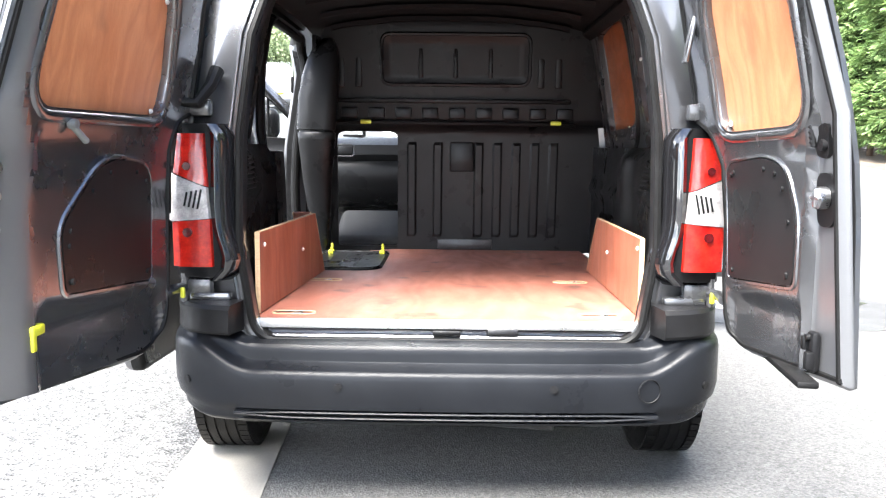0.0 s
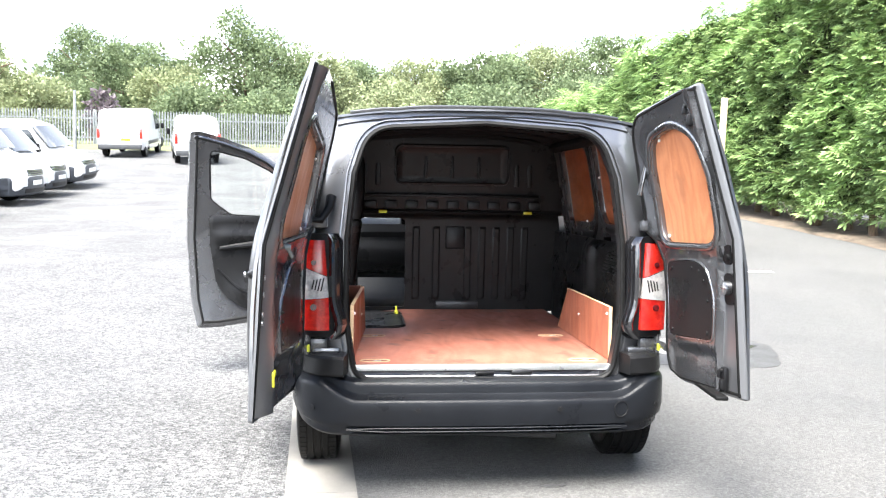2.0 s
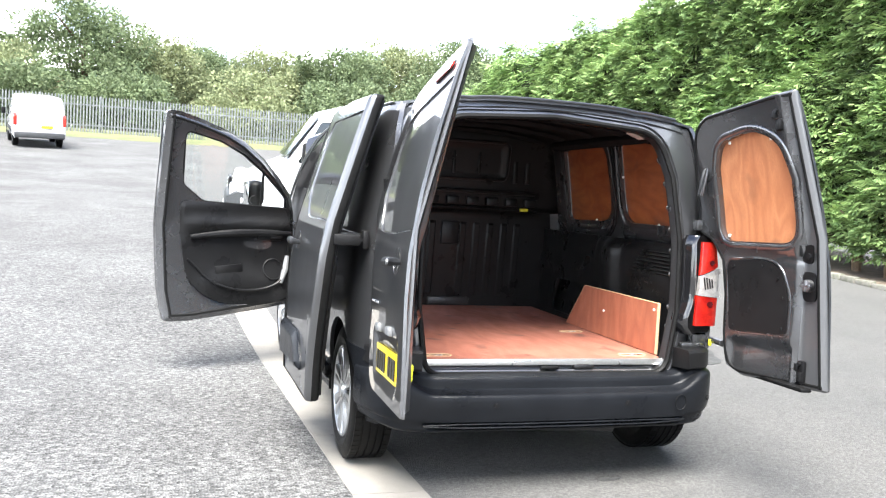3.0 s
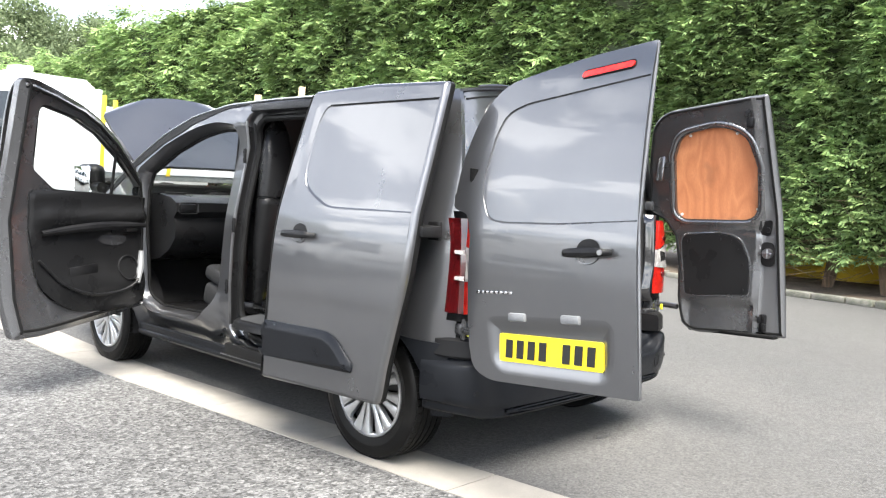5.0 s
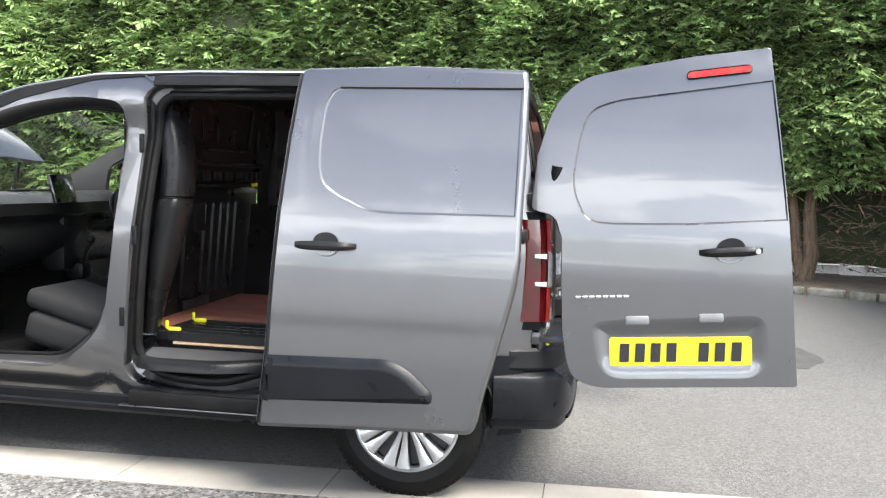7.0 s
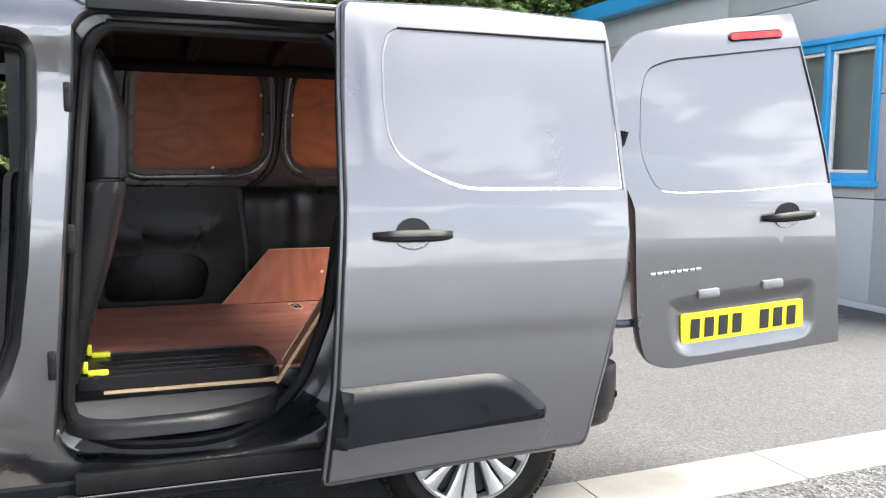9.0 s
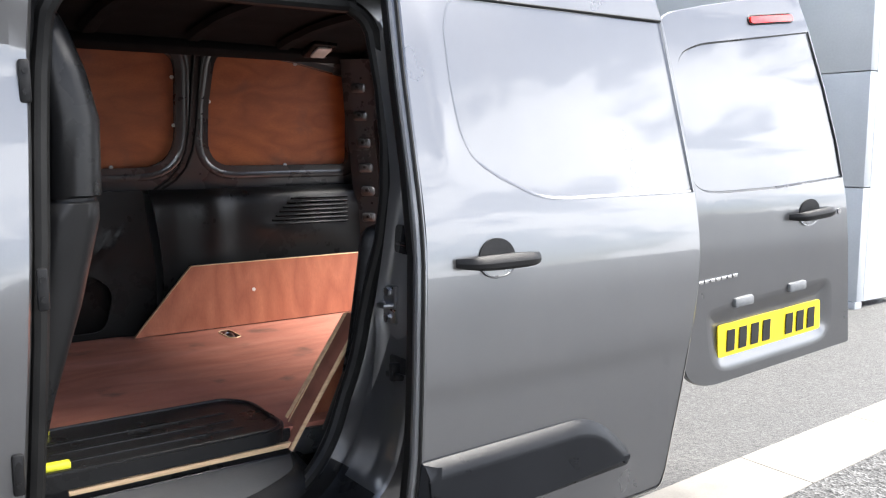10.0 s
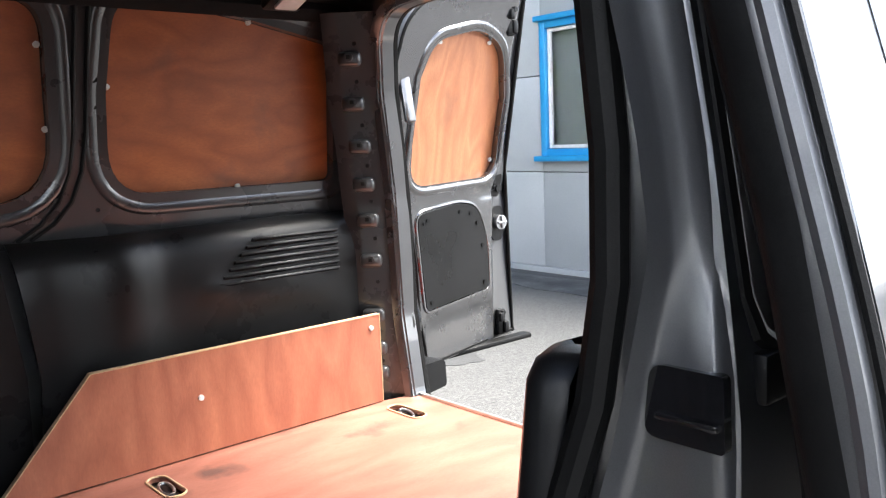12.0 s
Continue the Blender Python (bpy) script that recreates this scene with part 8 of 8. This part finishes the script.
for sg in (-1, 1):
    part("dropside", box((sg * 1.05, -1.55, 1.22), (0.05, 3.5, 0.55), 0.01), WHITE_PAINT, bed, "white dropside board")
    for z in (1.62, 1.80):
        bm = bmesh.new()
        rod(bm, (sg * 1.05, -3.25, z), (sg * 1.05, 0.15, z), 0.02)
        part("rail", bm, WHITE_PAINT, bed)
    for yy in (-3.27, -2.1, -0.9, 0.15):
        part("bed_post", box((sg * 1.05, yy, 1.50), (0.06, 0.07, 1.15), 0.01), WHITE_PAINT if yy < -1 else SKIP_Y, bed)
    part("tall_post", box((-0.97, -2.94 + 0.44 * sg, 1.70 - 0.06 * sg), (0.09, 0.09, 1.60 - 0.12 * sg), 0.008), TIMBER, bed, "pale timber post")
part("tailboard", box((0, -3.30, 1.22), (2.1, 0.05, 0.55), 0.01), WHITE_PAINT, bed)
part("rear_frame", box((-1.0, -3.20, 1.05), (0.14, 0.17, 1.90), 0.01), GALV, bed)
part("infill_panel", box((-1.04, -1.75, 1.67), (0.03, 2.7, 0.36), 0.006), WHITE_PAINT, bed)
part("headboard", box((0, 0.20, 1.55), (2.1, 0.05, 1.2), 0.01), WHITE_PAINT, bed)
part("stay", box((-0.95, -2.85, 0.55), (0.06, 0.9, 0.06), 0.01, rot=(35, 0, 0)), WHITE_PAINT, truck)
part("light_board", box((0, -3.34, 0.70), (1.6, 0.06, 0.16), 0.01), WHITE_PAINT, truck)
truck.matrix_world = Matrix.Translation((2.2, 10.6, ground_z(0, 10.6))) @ Matrix.Rotation(radians(4), 4, "X") @ Matrix.Rotation(radians(88), 4, "Z")

# ---- steel palisade fence, lamp post ----
fence = thing("palisade_fence", "galvanised steel palisade fence along the yard's end", "fence")
FY = 41.0
pv, pfc = [], []


def pale(x, y, z, hgt):
    b = len(pv)
    w = 0.035
    pv.extend([(x - w, y, z), (x + w, y, z), (x + w, y, z + hgt - 0.08), (x, y, z + hgt), (x - w, y, z + hgt - 0.08), (x, y - 0.02, z), (x, y - 0.02, z + hgt - 0.05)])
    pfc.extend([(b, b + 5, b + 6, b + 4), (b + 5, b + 1, b + 2, b + 6), (b + 4, b + 6, b + 3), (b + 6, b + 2, b + 3)])


for i in range(330):
    x = -34 + i * 0.145
    pale(x, FY, ground_z(0, FY) + 0.05, 1.85)
mesh_from("pale", pv, pfc, GALV, fence, kind="stuff")
for z in (0.45, 1.45):
    part("rail", box((-10, FY + 0.04, ground_z(0, FY) + z), (48, 0.05, 0.06)), GALV, fence)
for i in range(18):
    part("post", box((-33.5 + i * 2.75, FY + 0.09, ground_z(0, FY) + 0.95), (0.10, 0.08, 1.9), 0.005), GALV, fence)
lamp_post = thing("lamp_post", "slim pale steel post standing by the fence", "post", at=(-13.27, 35.0, ground_z(0, 35)))
bm = bmesh.new()
tube(bm, [(0, 0, -0.1), (0, 0, 1.0), (0, 0, 2.85)], [0.085, 0.07, 0.06], 12)
part("pole", bm, GALV, lamp_post)
bm = bmesh.new()
disc(bm, (0, 0, 2.85), (0, 0, 1), 0.07, 0.04, 12)
part("cap", bm, GALV, lamp_post)
# rough grass bank along the fence
rows = [[(x, y, ground_z(0, y) + dz) for x in np.linspace(-36, 14, 40)] for y, dz in ((38.5, 0.0), (39.4, 0.08), (41.5, 0.12), (44, 0.10))]
GRASS = material("rough_grass", (0.085, 0.105, 0.040), 0.95, second=(0.13, 0.125, 0.06), scale=1.2, fine=0.35, fine_scale=30, bump=0.6, bump_scale=20)
tagged(part("grass_strip", grid(rows), GRASS), "strip of rough yellowed grass under the fence", "grass", kind="structure")

# ---- trees beyond the fence ----


def tree(at, hgt, spread, mat, seed, label, low=0.22, leaves=2600, size=0.42):
    r = np.random.default_rng(seed)
    g = ground_z(*at)
    t = thing("tree", label, "tree", "trees beyond the fence", at=(at[0], at[1], g - 0.1))
    bm = bmesh.new()
    tops = []
    pr = 0.05 * hgt ** 0.8
    tube(bm, [(0, 0, 0), (0.05, 0.0, hgt * 0.2), (0.12, 0.05, hgt * 0.45), (0.1, 0.1, hgt * 0.75)], [pr * 1.3, pr, pr * 0.65, pr * 0.2], 9)
    for k in range(9):
        a, z = 2 * math.pi * k * 0.382, hgt * (0.25 + 0.055 * k)
        e = Vector((math.cos(a) * spread * 0.38, math.sin(a) * spread * 0.38, z + hgt * 0.16))
        tube(bm, [(0.08, 0.04, z), (e.x * 0.5, e.y * 0.5, z + hgt * 0.06), tuple(e)], [pr * 0.4, pr * 0.25, pr * 0.08], 6)
    part("trunk", bm, BARK, t)
    # clumps on an uneven crown
    m = 70
    u = r.normal(0, 1, (m, 3))
    u /= np.linalg.norm(u, axis=1)[:, None]
    rad = r.uniform(0.15, 1.0, m) ** 0.5
    cc = u * rad[:, None] * np.array([spread * 0.5, spread * 0.5, hgt * (1 - low) * 0.5])
    cc[:, 2] += hgt * (low + (1 - low) * 0.5)
    cr = r.uniform(0.10, 0.19, m) * spread
    which = r.integers(0, m, leaves)
    q = r.normal(0, 1, (leaves, 3))
    q /= np.linalg.norm(q, axis=1)[:, None]
    c = cc[which] + q * (cr[which] * r.uniform(0.5, 1.05, leaves))[:, None] * np.array([1, 1, 0.75])
    d = unit(q + r.normal(0, 0.6, (leaves, 3)))
    up = unit(r.normal(0, 1, (leaves, 3)))
    v, f = blades(c, d, up, size * r.uniform(0.6, 1.3, leaves), size * 0.7 * r.uniform(0.6, 1.2, leaves))
    mesh_from("crown", v.tolist(), f.tolist(), mat, t, kind="stuff")
    return t


TREES = [(-36, 56, 9.5, 9, 0), (-30.5, 62, 8.5, 8, 0), (-25.5, 54, 7.0, 7, 1), (-22, 66, 9.5, 8, 0), (-17.5, 60, 8.2, 8, 0), (-13.2, 56, 5.6, 6.5, 2), (-9.0, 60, 10.2, 8.5, 0), (-4.2, 63, 8.4, 7.5, 1), (-0.5, 70, 8.2, 7.5, 0), (4.5, 62, 7.5, 7.5, 1), (9.0, 58, 8.0, 7, 0),
         (13.5, 62, 9.2, 8, 1), (18.0, 58, 9.0, 8, 0), (23, 62, 9.5, 8, 0), (29, 60, 9.5, 8, 0), (-42, 60, 9.5, 9, 0), (-48, 66, 10, 9, 1), (-20.5, 50, 4.2, 5, 1), (-27.5, 49, 4.6, 5.5, 0), (-5.5, 50, 4.0, 6, 0), (1.5, 51, 4.2, 7, 1), (8, 50, 4.4, 6.5, 0), (-11, 52, 4.0, 6, 0), (14.5, 50, 5.2, 7, 0)]
KINDS = ((TREE_LEAF, "broad leafy green tree beyond the fence"), (PALE_LEAF, "pale yellow-green leafy tree beyond the fence"), (PALE_LEAF, "rounded pale straw-green tree beyond the fence"))
for i, (x, y, hh, sp, kd) in enumerate(TREES):
    tree((x, y), hh * 0.93, sp, KINDS[kd][0], 100 + i, KINDS[kd][1], low=0.18 if hh > 6 else 0.02, leaves=21000 if hh > 6 else 10000, size=0.23)
tree((-14.9, 44.5), 3.0, 1.8, PURPLE_LEAF, 300, "small purple-leaved tree by the fence", low=0.1, leaves=900, size=0.28)
# far woodland closing the horizon
r = np.random.default_rng(11)
n = 60000
x = r.uniform(-160, 160, n)
y = 84 + r.uniform(0, 14, n) + 0.0008 * x ** 2
top = 7.5 + 2.5 * np.sin(x * 0.13) + 1.5 * np.sin(x * 0.41 + 1)
z = np.array([ground_z(0, q) for q in y]) + r.uniform(0, 1, n) * top * 0.9
v, f = blades(np.stack([x, y, z], 1), unit(r.normal(0, 1, (n, 3))), unit(r.normal(0, 1, (n, 3))), r.uniform(0.5, 1.0, n), r.uniform(0.4, 0.8, n))
tagged(mesh_from("far_woodland", v.tolist(), f.tolist(), TREE_LEAF), "distant green woodland belt", "woodland", kind="stuff")

# long grey shed far across the yard, seen mirrored in the van's side
shed = thing("far_shed", "long low grey industrial shed far across the yard", "shed", at=(-55, -108, 0))
part("wall", box((0, 0, 1.7), (34, 12, 3.6), 0.02), CLAD, shed)
part("roof", slab([[(x, y, z) for x in (-17.3, 17.3)] for y, z in ((6.3, 3.4), (0, 5.0), (-6.3, 3.4))], (0, 0, -0.15)), GREY_BUMPER, shed)
for k in range(5):
    part("shutter", box((-12 + 6 * k, 6.02, 1.4), (3.2, 0.1, 2.7), 0.01), GALV, shed)
shed.rotation_euler = (0, 0, radians(-28))
